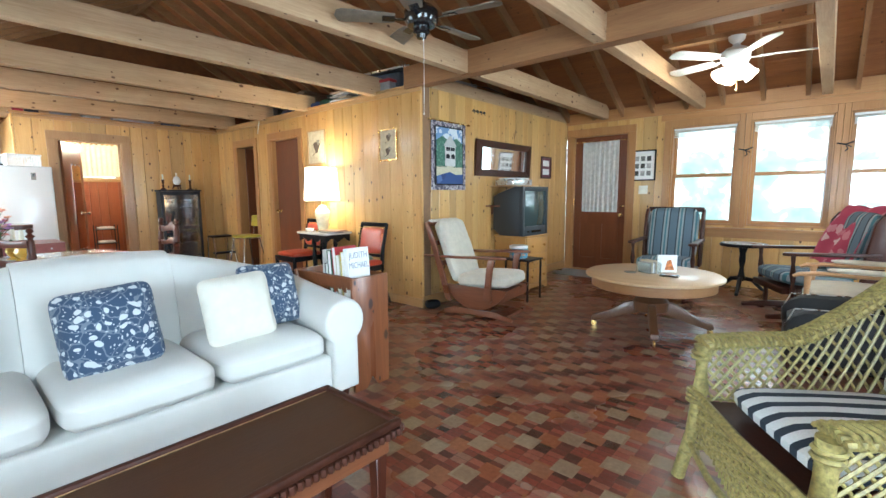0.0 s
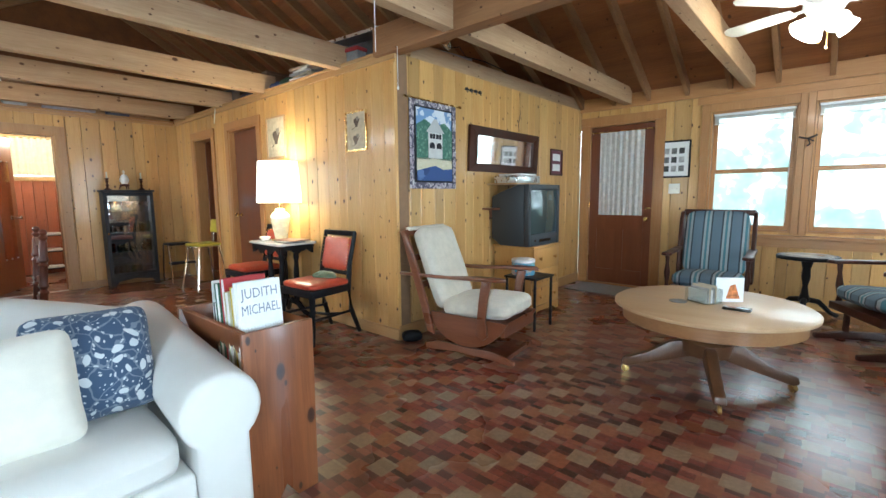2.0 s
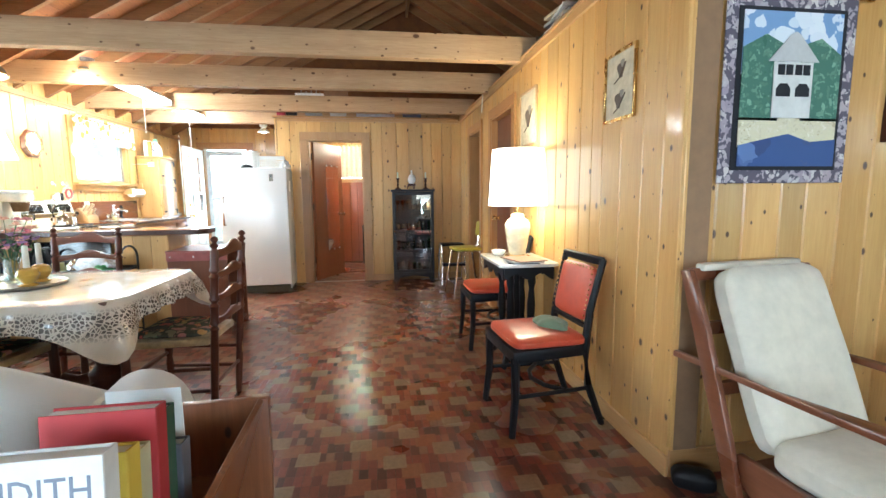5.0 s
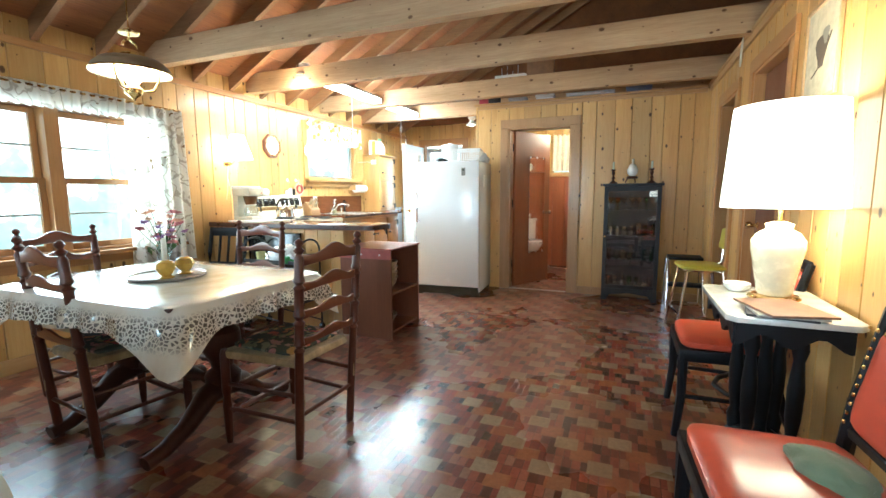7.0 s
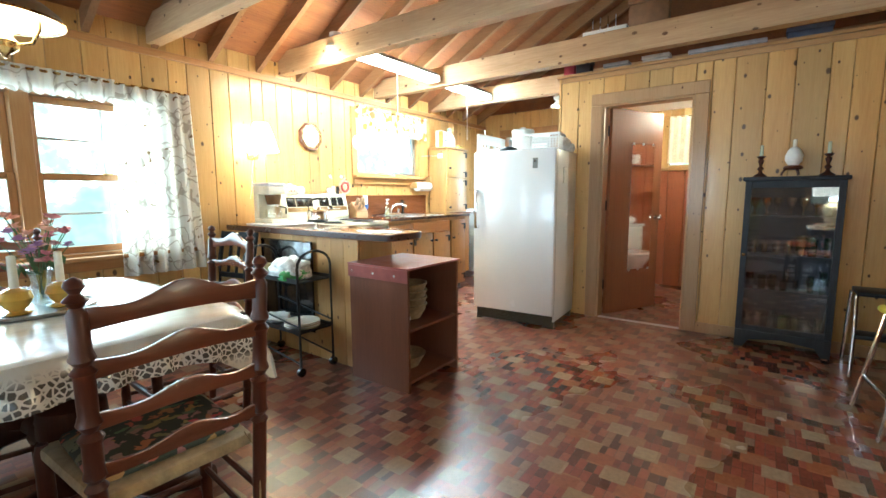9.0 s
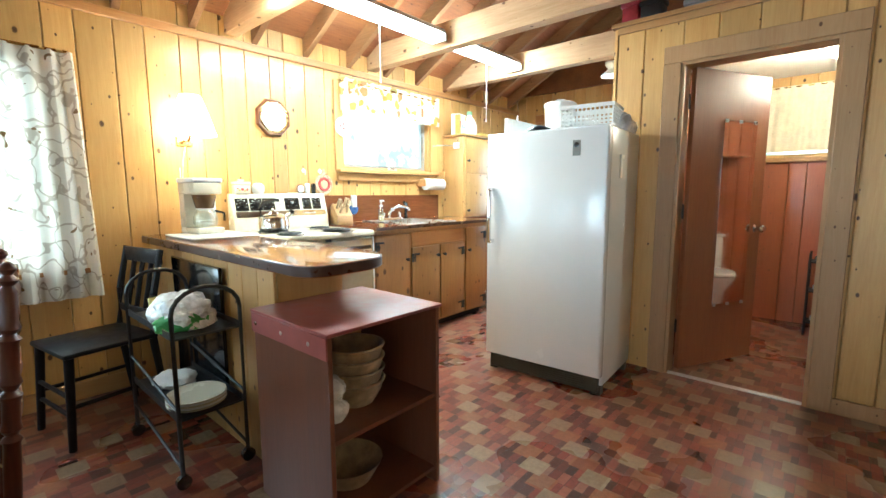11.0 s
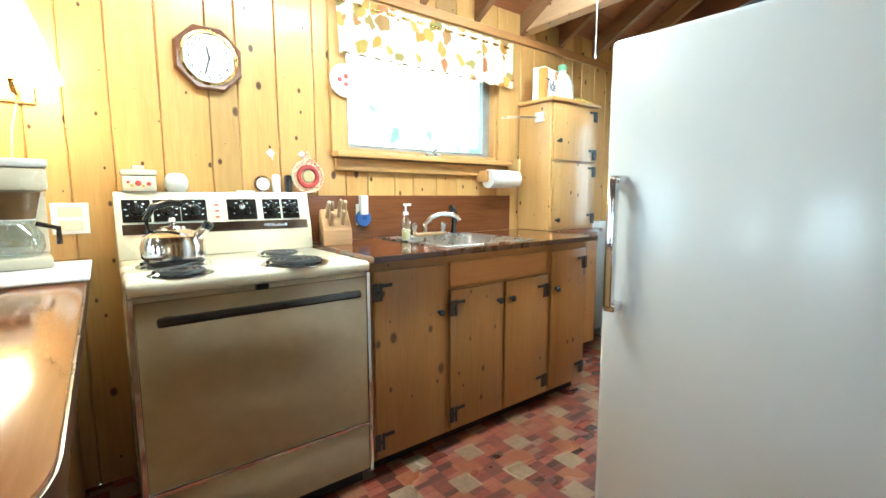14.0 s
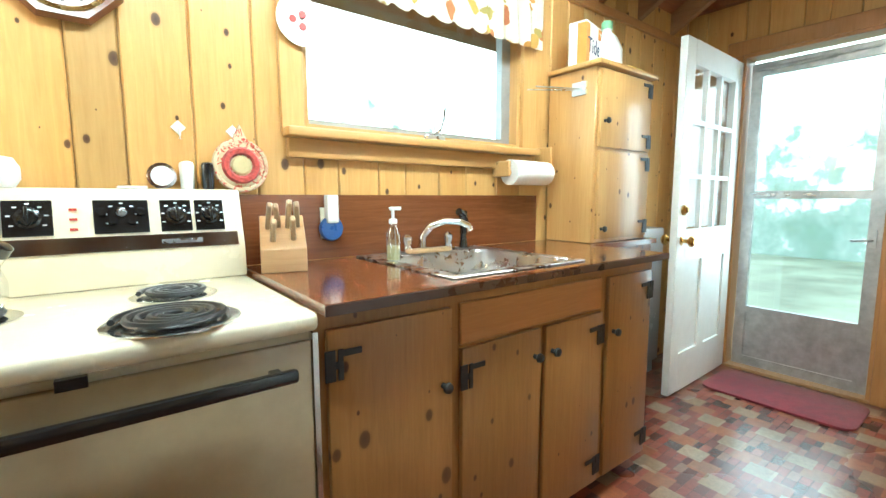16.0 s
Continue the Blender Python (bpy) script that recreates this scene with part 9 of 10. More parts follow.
bird_print(Matrix.Translation((-3.6, LAMP - 0.001, 1.7)), 0.28, 0.33, "small framed print of two birds", 1)
bird_print(Matrix.Translation((-4.93, LAMP - 0.001, 1.77)), 0.38, 0.42, "framed print of a bird on a branch", 2)
hk = thing("key_hooks", "small dark bird-shaped hooks on the wall", "hooks", pose(TVX + 0.001, 4.25, 2.1))
for i in range(4):
    part("hook", joined(crumple(0.02, 0.05, 0.035, i, 0.3, Matrix.Translation((0.012, -0.1 + 0.065 * i, 0.0))), tube([(0.012, -0.1 + 0.065 * i, 0.0), (0.022, -0.1 + 0.065 * i, -0.02), (0.03, -0.1 + 0.065 * i, -0.01)], 0.003, 5)), IRON, hk)
for x in (-0.81, 0.09):
    dg = thing("antler_hook", "small dark twig-like hook between the windows", "hook", pose(x, FAR - 0.023, 1.68))
    part("twig", joined(tube([(-0.07, -0.01, 0.02), (0.0, -0.025, 0.0), (0.07, -0.02, 0.03)], 0.009, 6), tube([(0.0, -0.025, 0.0), (0.02, -0.02, -0.05), (0.0, -0.04, -0.07)], 0.007, 6), tube([(0.0, -0.025, 0.0), (0.05, -0.02, -0.03)], 0.006, 6)), IRON, dg)
small("floor_mat", box(-3.02, -2.15, 5.95, 6.5, 0.0, 0.012, 0.004, 1), plain("grey_mat", (0.12, 0.11, 0.09), 0.95, weave=200), "grey-brown mat at the outer door", "mat")

# marble-topped side table, lamp, red chairs
et = thing("side_table", "black carved side table with a white marble top", "table", pose(-4.52, 3.06, 0))
part("marble_top", slab([(-0.27, -0.2), (0.27, -0.2), (0.3, -0.17), (0.3, 0.17), (0.27, 0.2), (-0.27, 0.2), (-0.3, 0.17), (-0.3, -0.17)], 0.022, "xy", 0.72, 0.004), plain("white_marble", (0.72, 0.7, 0.66), 0.2, coat=0.3, mottled=0.12, scale=6), et, "white marble top")
for s in (-1, 1):
    ap = [(-0.26, 0.72)] + [(-0.26 + 0.52 * i / 20, 0.655 - 0.022 * math.cos(6 * math.pi * i / 20)) for i in range(21)] + [(0.26, 0.72)]
    part("apron", slab(ap, 0.016, "xz", s * 0.165 - 0.008), BLACK_PAINT, et)
    ap2 = [(-0.165, 0.72)] + [(-0.165 + 0.33 * i / 14, 0.655 - 0.022 * math.cos(4 * math.pi * i / 14)) for i in range(15)] + [(0.165, 0.72)]
    part("apron", slab(ap2, 0.016, "yz", s * 0.26 - 0.008), BLACK_PAINT, et)
for x in (-0.1, 0.1):
    for y in (-0.07, 0.07):
        part("leg", turned((x, y, 0.16), (x * 1.1, y * 1.1, 0.71), [(0.024, 0), (0.03, 0.1), (0.018, 0.16), (0.026, 0.3), (0.028, 0.5), (0.018, 0.7), (0.028, 0.78), (0.022, 0.9), (0.026, 1.0)], 12), BLACK_PAINT, et)
for k in range(4):
    a = math.radians(45 + 90 * k)
    part("foot", tube([(0.06 * math.cos(a), 0.05 * math.sin(a), 0.17), (0.14 * math.cos(a), 0.12 * math.sin(a), 0.13), (0.22 * math.cos(a), 0.17 * math.sin(a), 0.04), (0.27 * math.cos(a), 0.2 * math.sin(a), 0.022)], [0.03, 0.028, 0.024, 0.02], 8), BLACK_PAINT, et)
part("centre_post", turned((0, 0, 0.1), (0, 0, 0.7), [(0.02, 0), (0.035, 0.1), (0.02, 0.2), (0.03, 0.5), (0.02, 0.8), (0.03, 1)], 12), BLACK_PAINT, et)
LSHADE = glow("lit_linen_shade", (1.0, 0.9, 0.72), 2.6)
tl = thing("table_lamp", "lit cream ceramic table lamp with a white drum shade", "table lamp", pose(-4.57, 3.08, 0.743))
part("foot", lathe([(0.085, 0), (0.09, 0.008), (0.085, 0.016), (0.06, 0.02)], 28), BRASS, tl, "brass foot")
part("body", lathe([(0.055, 0.02), (0.06, 0.03), (0.075, 0.12), (0.09, 0.2), (0.09, 0.235), (0.07, 0.265), (0.045, 0.28), (0.048, 0.3), (0.02, 0.31)], 30), plain("cream_ceramic", (0.74, 0.68, 0.5), 0.25, coat=0.4), tl, "cream ceramic jar body")
part("neck", rod((0, 0, 0.305), (0, 0, 0.5), 0.008), BRASS, tl)
part("shade", lathe([(0.205, 0.365), (0.205, 0.37), (0.18, 0.745), (0.18, 0.75), (0.174, 0.75), (0.199, 0.365)], 44, None, True), LSHADE, tl, "glowing white drum shade")
part("bulb", lathe([(0.012, 0.48), (0.03, 0.53), (0.028, 0.56), (0.005, 0.58)], 14), glow("lamp_bulb", (1, 0.85, 0.6), 15), tl)
lamp_at("table_lamp_up", "AREA", (-4.57, 3.08, 1.5), 8, (1.0, 0.78, 0.46), 0.3, (-4.57, 3.08, 3))
lamp_at("table_lamp_down", "AREA", (-4.57, 3.08, 1.1), 5, (1.0, 0.78, 0.46), 0.32)
mz = thing("magazines", "small pile of magazines on the marble table", "magazines", pose(-4.35, 3.04, 0.743))
for k, c in enumerate(((0.05, 0.05, 0.06), (0.5, 0.5, 0.45), (0.3, 0.15, 0.1))):
    part("magazine", box(-0.13, 0.13, -0.1, 0.1, 0.009 * k, 0.008 + 0.009 * k, 0.001, 1), plain("magazine_%s" % "abc"[k], c, 0.4, mottled=0.3, scale=30), mz, m=pose(0.02 * k, 0, 0, 0, 0, 12 * k - 10))
small("small_dish", lathe([(0.03, 0), (0.05, 0.02), (0.052, 0.035), (0.045, 0.034), (0.02, 0.008)], 18, pose(-4.7, 2.98, 0.743)), PLASTIC_W, "small white dish on the marble table", "dish")
RED = plain("red_vinyl", (0.52, 0.075, 0.035), 0.33, coat=0.25, mottled=0.12, scale=8)


def red_chair(m):
    """Faces its own +y."""
    c = thing("side_chair", "black wooden chair with red vinyl seat and studs", "chair", m, group="red vinyl chairs")
    part("seat_frame", slab([(-0.19, -0.2), (0.19, -0.2), (0.225, 0.22), (-0.225, 0.22)], 0.06, "xy", 0.375, 0.008), BLACK_PAINT, c)
    part("seat", cushion(0.43, 0.41, 0.075, 0.35, 10, 0.05, pose(0, 0.01, 0.455)), RED, c, "padded red vinyl seat")
    for s in (-1, 1):
        part("leg", tube([(s * 0.215, 0.22, 0), (s * 0.2, 0.2, 0.2), (s * 0.2, 0.2, 0.4)], [0.017, 0.021, 0.025], 8), BLACK_PAINT, c)
        part("back_post", tube([(s * 0.19, -0.28, 0), (s * 0.18, -0.2, 0.22), (s * 0.18, -0.18, 0.42), (s * 0.18, -0.2, 0.6), (s * 0.19, -0.26, 0.86)], [0.017, 0.021, 0.023, 0.02, 0.017], 8), BLACK_PAINT, c)
        part("stretcher", rod((s * 0.205, 0.2, 0.2), (s * 0.182, -0.2, 0.2), 0.011, n=8), BLACK_PAINT, c)
    part("curved_stretcher", tube([(-0.19, -0.08, 0.2), (-0.1, 0.0, 0.2), (0, 0.03, 0.2), (0.1, 0.0, 0.2), (0.19, -0.08, 0.2)], 0.012, 8), BLACK_PAINT, c)
    bk_ = part("backrest", cushion(0.35, 0.29, 0.05, 0.2, 8, 0.03, pose(0, -0.215, 0.68, 102, 0, 0)), RED, c, "padded red vinyl back")
    part("top_rail", box(-0.2, 0.2, -0.012, 0.012, -0.022, 0.022, 0.008, 2), BLACK_PAINT, c, m=pose(0, -0.258, 0.85, -14, 0, 0))
    part("lower_rail", box(-0.175, 0.175, -0.01, 0.01, -0.015, 0.015, 0.005, 1), BLACK_PAINT, c, m=pose(0, -0.19, 0.52, -8, 0, 0))
    st_ = bmesh.new()
    for i in range(11):
        t = i / 10
        bm_lathe(st_, [(0.006, 0), (0.004, 0.004)], 6, pose(-0.165 + 0.33 * t, -0.205 - 0.0, 0.815 - 0.0, -78, 0, 0))
        for s in (-1, 1):
            bm_lathe(st_, [(0.006, 0), (0.004, 0.004)], 6, pose(s * 0.165, -0.17 - 0.05 * t, 0.55 + 0.26 * t, -78, 0, 0))
    tagged(part("stud_row", st_, BRASS, bk_, "brass upholstery studs"), kind="stuff")
    return c


RC = red_chair(pose(-3.74, 2.93, 0, 0, 0, 184))
copy_thing(RC, pose(-4.97, 3.0, 0, 0, 0, 180))
small("eyeglass_case", crumple(0.2, 0.12, 0.09, 31, 0.2, pose(-3.72, 3.0, 0.482, 0, 0, 30)), plain("sage_cloth", (0.16, 0.2, 0.12), 0.9, weave=200), "sage green cloth pouch on the red chair", "pouch")

# round oak coffee table
RTX, RTY = -1.09, 3.97
# Pedestal darker than the top: shade under the table is put into this colour.
SHADED_OAK = wood("shaded_pedestal_oak", (0.13, 0.06, 0.026), (0.07, 0.028, 0.012), "z", rough=0.4, coat=0.15, vary=0.05)
WORN_OAK = wood("worn_oak", (0.52, 0.37, 0.22), (0.4, 0.26, 0.13), "x", rough=0.36, coat=0.15, vary=0.05)
rt = thing("round_table", "low round oak pedestal table on castors", "table", pose(RTX, RTY, 0, 0, 0, 8))
part("tabletop", lathe([(0.52, 0.47), (0.535, 0.475), (0.535, 0.49), (0.52, 0.5), (0.004, 0.5)], 64), WORN_OAK, rt, "pale worn oak top")
part("apron", lathe([(0.475, 0.385), (0.485, 0.39), (0.485, 0.469), (0.43, 0.4695)], 56), OAK_EDGE, rt)
part("pedestal", lathe([(0.09, 0.16), (0.13, 0.18), (0.14, 0.26), (0.1, 0.3), (0.12, 0.34), (0.2, 0.38)], 24), SHADED_OAK, rt)
for k in range(4):
    a = math.radians(-78 + 90 * k)
    ft = part("foot", slab([(0.08, 0.16), (0.1, 0.26), (0.2, 0.24), (0.32, 0.16), (0.42, 0.115), (0.47, 0.1), (0.48, 0.06), (0.45, 0.045), (0.4, 0.06), (0.3, 0.09), (0.2, 0.12)], 0.06, "xz", -0.03, 0.008), SHADED_OAK, rt, m=pose(0, 0, 0, 0, 0, math.degrees(a)))
    part("castor", joined(lathe([(0.01, -0.01), (0.024, -0.009), (0.024, 0.009), (0.01, 0.01)], 14, pose(0.455, 0, 0.024, 90, 0, 0)), rod((0.455, 0, 0.03), (0.455, 0, 0.06), 0.008)), BRASS, ft, "brass castor")
nk = thing("napkin_holder", "clear acrylic holder full of cards and leaflets", "holder", pose(-1.12, 3.96, 0.501, 0, 0, -30))
part("tray", joined(box(-0.08, 0.08, -0.06, 0.06, 0, 0.006), box(-0.08, 0.08, -0.06, -0.055, 0.006, 0.09), box(-0.08, 0.08, 0.055, 0.06, 0.006, 0.09)), GLASSWARE, nk)
for k in range(6):
    part("card", box(-0.065, 0.065, -0.05 + 0.015 * k, -0.046 + 0.015 * k, 0.006, 0.085 + 0.012 * (k % 3)), [PAPER, GREYS[2], BROWNPAPER][k % 3], nk)
pc = thing("picture_card", "colourful standing card on the round table", "card", pose(-1.0, 4.06, 0.501, 0, 0, 35))
part("sheet", slab([(-0.08, 0.0), (0.08, 0.0), (0.08, 0.15), (-0.08, 0.15)], 0.003, "xz", 0.0), PAPER, pc)
part("print", joined(slab([(-0.02, 0.02), (0.06, 0.02), (0.03, 0.11), (0.0, 0.1)], 0.0006, "xz", -0.0008)), plain("orange_red_print", (0.6, 0.2, 0.05), 0.5, mottled=0.5, scale=40), pc)
small("phone", box(-1.0, -0.86, 3.83, 3.9, 0.501, 0.515, 0.005, 2), BLACK_GLOSS, "black phone lying on the round table", "phone")
small("coaster", lathe([(0.05, 0), (0.05, 0.006), (0.004, 0.007)], 20, pose(-1.24, 3.88, 0.501)), GREYS[1], "round grey coaster on the round table", "coaster")


# blue striped chairs
def stripe_mat(name, stops, axis="Y", period=0.12, rough=0.95):
    m, nt, b = base(name, rough)
    sep = nt.nodes.new("ShaderNodeSeparateXYZ")
    nt.links.new(coords(nt), sep.inputs[0])
    f = math2(nt, "FRACT", math2(nt, "ADD", math2(nt, "DIVIDE", sep.outputs[axis], period), 20.0))
    r = nt.nodes.new("ShaderNodeValToRGB")
    r.color_ramp.interpolation = "CONSTANT"
    e = r.color_ramp.elements
    while len(e) < len(stops):
        e.new(0.5)
    for i, (p, c) in enumerate(stops):
        e[i].position, e[i].color = p, (*c, 1)
    nt.links.new(f, r.inputs[0])
    n = node(nt, "TexNoise", Scale=260.0, Detail=2.0)
    nt.links.new(coords(nt), n.inputs["Vector"])
    nt.links.new(mixc(nt, 0.25, r.outputs[0], ramp(nt, n.outputs[0], [(0.3, (0.6, 0.6, 0.6)), (0.7, (1.2, 1.2, 1.2))]), "MULTIPLY"), b.inputs["Base Color"])
    bump(nt, b, n.outputs[0], 0.35, 0.003)
    return m


BLUE = (0.1, 0.14, 0.18)
STRIPE = stripe_mat("blue_stripe_cloth", [(0.0, BLUE), (0.3, (0.03, 0.04, 0.05)), (0.38, (0.27, 0.3, 0.31)), (0.5, (0.07, 0.16, 0.19)), (0.62, (0.27, 0.3, 0.31)), (0.74, (0.03, 0.04, 0.05)), (0.82, BLUE)], "Y", 0.16)


def wing_rocker(m, label, blanket=False):
    """Faces its own +x; a dark wooden frame round striped cushions."""
    c = thing("glider_chair", label, "armchair", m, group="striped glider chairs")
    for s in (-1, 1):
        y = s * 0.31
        part("wing", slab([(-0.42, 0.3), (-0.28, 0.3), (-0.3, 0.6), (-0.36, 0.9), (-0.42, 0.98), (-0.52, 0.98), (-0.5, 0.75)], 0.035, "xz", y - 0.0175, 0.012), DARK_WOOD, c)
        part("arm", slab([(-0.42, y - 0.035), (0.22, y - 0.035), (0.3, y - 0.045), (0.33, y), (0.3, y + 0.045), (0.22, y + 0.035), (-0.42, y + 0.035)], 0.03, "xy", 0.6, 0.01), DARK_WOOD, c)
        part("arm_post", turned((0.22, y, 0.22), (0.24, y, 0.6), [(0.018, 0), (0.024, 0.2), (0.014, 0.3), (0.026, 0.55), (0.014, 0.8), (0.02, 1)], 10), DARK_WOOD, c)
        part("floor_runner", slab([(-0.4, 0.0), (0.4, 0.0), (0.4, 0.035), (0.2, 0.06), (-0.2, 0.06), (-0.4, 0.035)], 0.04, "xz", y * 0.85 - 0.02, 0.006), DARK_WOOD, c)
        part("link", joined(box(-0.2, -0.17, y * 0.85 - 0.015, y * 0.85 + 0.015, 0.05, 0.27), box(0.17, 0.2, y * 0.85 - 0.015, y * 0.85 + 0.015, 0.05, 0.27)), DARK_WOOD, c)
    part("seat_frame", box(-0.36, 0.3, -0.3, 0.3, 0.24, 0.3, 0.006, 2), DARK_WOOD, c)
    part("crest_rail", box(-0.53, -0.48, -0.31, 0.31, 0.94, 1.0, 0.015, 3), DARK_WOOD, c)
    part("seat_cushion", cushion(0.62, 0.56, 0.15, 0.25, 12, 0.03, pose(0.0, 0, 0.37, 0, -4, 0), 8), STRIPE, c, "striped seat cushion")
    part("back_cushion", cushion(0.64, 0.56, 0.14, 0.25, 12, 0.04, pose(-0.36, 0, 0.68, 0, -104, 0), 9), STRIPE, c, "striped back cushion")
    return c


wing_rocker(pose(-1.4, 5.6, 0, 0, 0, -86), "dark wooden glider with blue striped cushions")
wing_rocker(pose(-0.14, 5.46, 0, 0, 0, -152), "dark wooden glider with striped cushions under a throw")
THROW = print_mat("red_deer_throw", (0.36, 0.045, 0.09), [(0, (0.55, 0.32, 0.33)), (0.5, (0.45, 0.12, 0.16)), (1, (0.62, 0.48, 0.46))], 13, threshold=0.5)
bm = bmesh.new()
rows_ = []
path_ = [(-0.62, 0.62), (-0.61, 0.8), (-0.57, 1.0), (-0.5, 1.035), (-0.42, 0.99), (-0.34, 0.86), (-0.26, 0.68), (-0.2, 0.5)]
for i in range(17):
    y = -0.3 + 0.6 * i / 16
    rows_.append([bm.verts.new((x + 0.02 * math.sin(i * 0.9 + k) + 0.03 * math.sin(i * 0.37), y + 0.01 * math.sin(k * 2.1), z + 0.015 * math.sin(i * 1.1 + k * 0.7))) for k, (x, z) in enumerate(path_)])
for a, b in zip(rows_, rows_[1:]):
    for k in range(len(path_) - 1):
        bm.faces.new((a[k], a[k + 1], b[k + 1], b[k]))
bmesh.ops.solidify(bm, geom=bm.faces[:], thickness=0.012)
bmesh.ops.subdivide_edges(bm, edges=bm.edges[:], cuts=1, use_grid_fill=True, smooth=0.6)
tagged(part("throw_blanket", bm, THROW, m=pose(-0.14, 5.46, 0, 0, 0, -152)), "dark red woven throw with pale deer over the glider", "blanket")
# candle stand between the chairs
cst = thing("candle_stand", "dark pedestal stand with a round grey top", "side table", pose(-0.72, 6.2, 0))
part("edge", lathe([(0.19, 0.545), (0.235, 0.552), (0.24, 0.57), (0.232, 0.585), (0.205, 0.586)], 40), BLACK_PAINT, cst)
part("top", lathe([(0.204, 0.56), (0.204, 0.588), (0.004, 0.589)], 40), plain("grey_marble", (0.55, 0.57, 0.56), 0.2, coat=0.3, mottled=0.2, scale=8), cst, "grey marble top")
part("post", lathe([(0.03, 0.14), (0.045, 0.17), (0.03, 0.22), (0.02, 0.3), (0.035, 0.38), (0.03, 0.46), (0.05, 0.54), (0.1, 0.559)], 16), BLACK_PAINT, cst)
for k in range(3):
    a = math.radians(30 + 120 * k)
    part("foot", tube([(0.02 * math.cos(a), 0.02 * math.sin(a), 0.17), (0.12 * math.cos(a), 0.12 * math.sin(a), 0.15), (0.22 * math.cos(a), 0.22 * math.sin(a), 0.05), (0.28 * math.cos(a), 0.28 * math.sin(a), 0.02)], [0.025, 0.024, 0.02, 0.02], 8), BLACK_PAINT, cst)
# cream armchair in blond wood
BLOND = wood("blond_wood", (0.6, 0.36, 0.18), (0.46, 0.24, 0.1), "x", rough=0.35, coat=0.25, vary=0.05)
bc_ = thing("blond_armchair", "blond wooden armchair with cream cushions", "armchair", pose(0.2, 4.68, 0, 0, 0, 178))
for s in (-1, 1):
    y = s * 0.3
    part("arm", tube([(-0.4, y, 0.58), (-0.1, y, 0.56), (0.2, y, 0.555), (0.32, y, 0.54), (0.36, y, 0.52)], [0.024, 0.028, 0.03, 0.03, 0.02], 10, flat=0.6), BLOND, bc_)
    part("arm_pad", cushion(0.42, 0.07, 0.04, 0.4, 6, 0, pose(-0.05, y, 0.59)), CREAM_CLOTH, bc_)
    part("leg", turned((0.27, y, 0), (0.27, y, 0.54), [(0.016, 0), (0.022, 0.4), (0.026, 0.6), (0.018, 0.75), (0.024, 1)], 10), BLOND, bc_)
    part("back_post", tube([(-0.4, y, 0), (-0.34, y, 0.35), (-0.4, y, 0.65), (-0.5, y, 0.95)], 0.022, 8), BLOND, bc_)
part("seat_frame", box(-0.36, 0.28, -0.28, 0.28, 0.27, 0.31, 0.006, 1), BLOND, bc_)
part("seat_cushion", cushion(0.62, 0.54, 0.14, 0.3, 10, 0.03, pose(0.0, 0, 0.38), 14), CREAM_CLOTH, bc_)
part("back_cushion", cushion(0.6, 0.54, 0.14, 0.3, 10, 0.03, pose(-0.36, 0, 0.68, 0, -106, 0), 15), CREAM_CLOTH, bc_)
# black upholstered footstool chair
BLACKV = plain("black_vinyl", (0.014, 0.014, 0.015), 0.7, mottled=0.15)
bo_ = thing("black_armchair", "low black upholstered armchair with pale piping", "armchair", pose(0.2, 3.9, 0, 0, 0, 185))
part("base", box(-0.4, 0.38, -0.29, 0.29, 0.06, 0.25, 0.04, 3), BLACKV, bo_)
part("seat_cushion", cushion(0.7, 0.42, 0.12, 0.3, 10, 0.03, pose(0.02, 0, 0.3), 16), BLACKV, bo_)
for s in (-1, 1):
    part("arm", cushion(0.78, 0.16, 0.34, 0.3, 8, 0.0, pose(0.0, s * 0.27, 0.27)), BLACKV, bo_)
    part("piping", tube([(-0.35, s * 0.27, 0.435), (0.0, s * 0.27, 0.44), (0.34, s * 0.27, 0.425), (0.385, s * 0.27, 0.31)], 0.005, 6), STEEL, bo_, "pale piping")
part("backrest", cushion(0.46, 0.56, 0.18, 0.3, 8, 0.0, pose(-0.36, 0, 0.44, 0, -102, 0)), BLACKV, bo_)
for x in (-0.34, 0.34):
    for y in (-0.24, 0.24):
        part("foot", lathe([(0.02, 0), (0.025, 0.06)], 10, Matrix.Translation((x, y, 0))), DARK_WOOD, bo_)

# wicker armchair: its own +x is forward
WICK = plain("yellow_green_wicker", (0.31, 0.255, 0.085), 0.5, coat=0.1, mottled=0.35, scale=60)
NAVYSTRIPE = stripe_mat("navy_white_stripe", [(0.0, (0.66, 0.67, 0.66)), (0.55, (0.025, 0.035, 0.05))], "Y", 0.075)
wc = thing("wicker_armchair", "yellow-green wicker armchair with striped cushions", "armchair", pose(0.12, 1.86, 0, 0, 0, 214))
aw, fx, bx2 = 0.345, 0.32, -0.38


def arm_line(s, t):
    """Along the arm from its front (t 0) round to the back (t 1)."""
    x = fx + (bx2 - fx) * t
    z = 0.585 + 0.02 * math.sin(t * 3) + 0.34 * max(0, t - 0.45) ** 1.4 * 2.2
    y = s * (aw + 0.02 * math.sin(math.pi * t) - 0.05 * t * t)
    return Vector((x, y, z))


def seat_line(s, t):
    return Vector((fx + (bx2 - fx) * t, s * (aw - 0.03 - 0.04 * t * t), 0.36 - 0.02 * t))


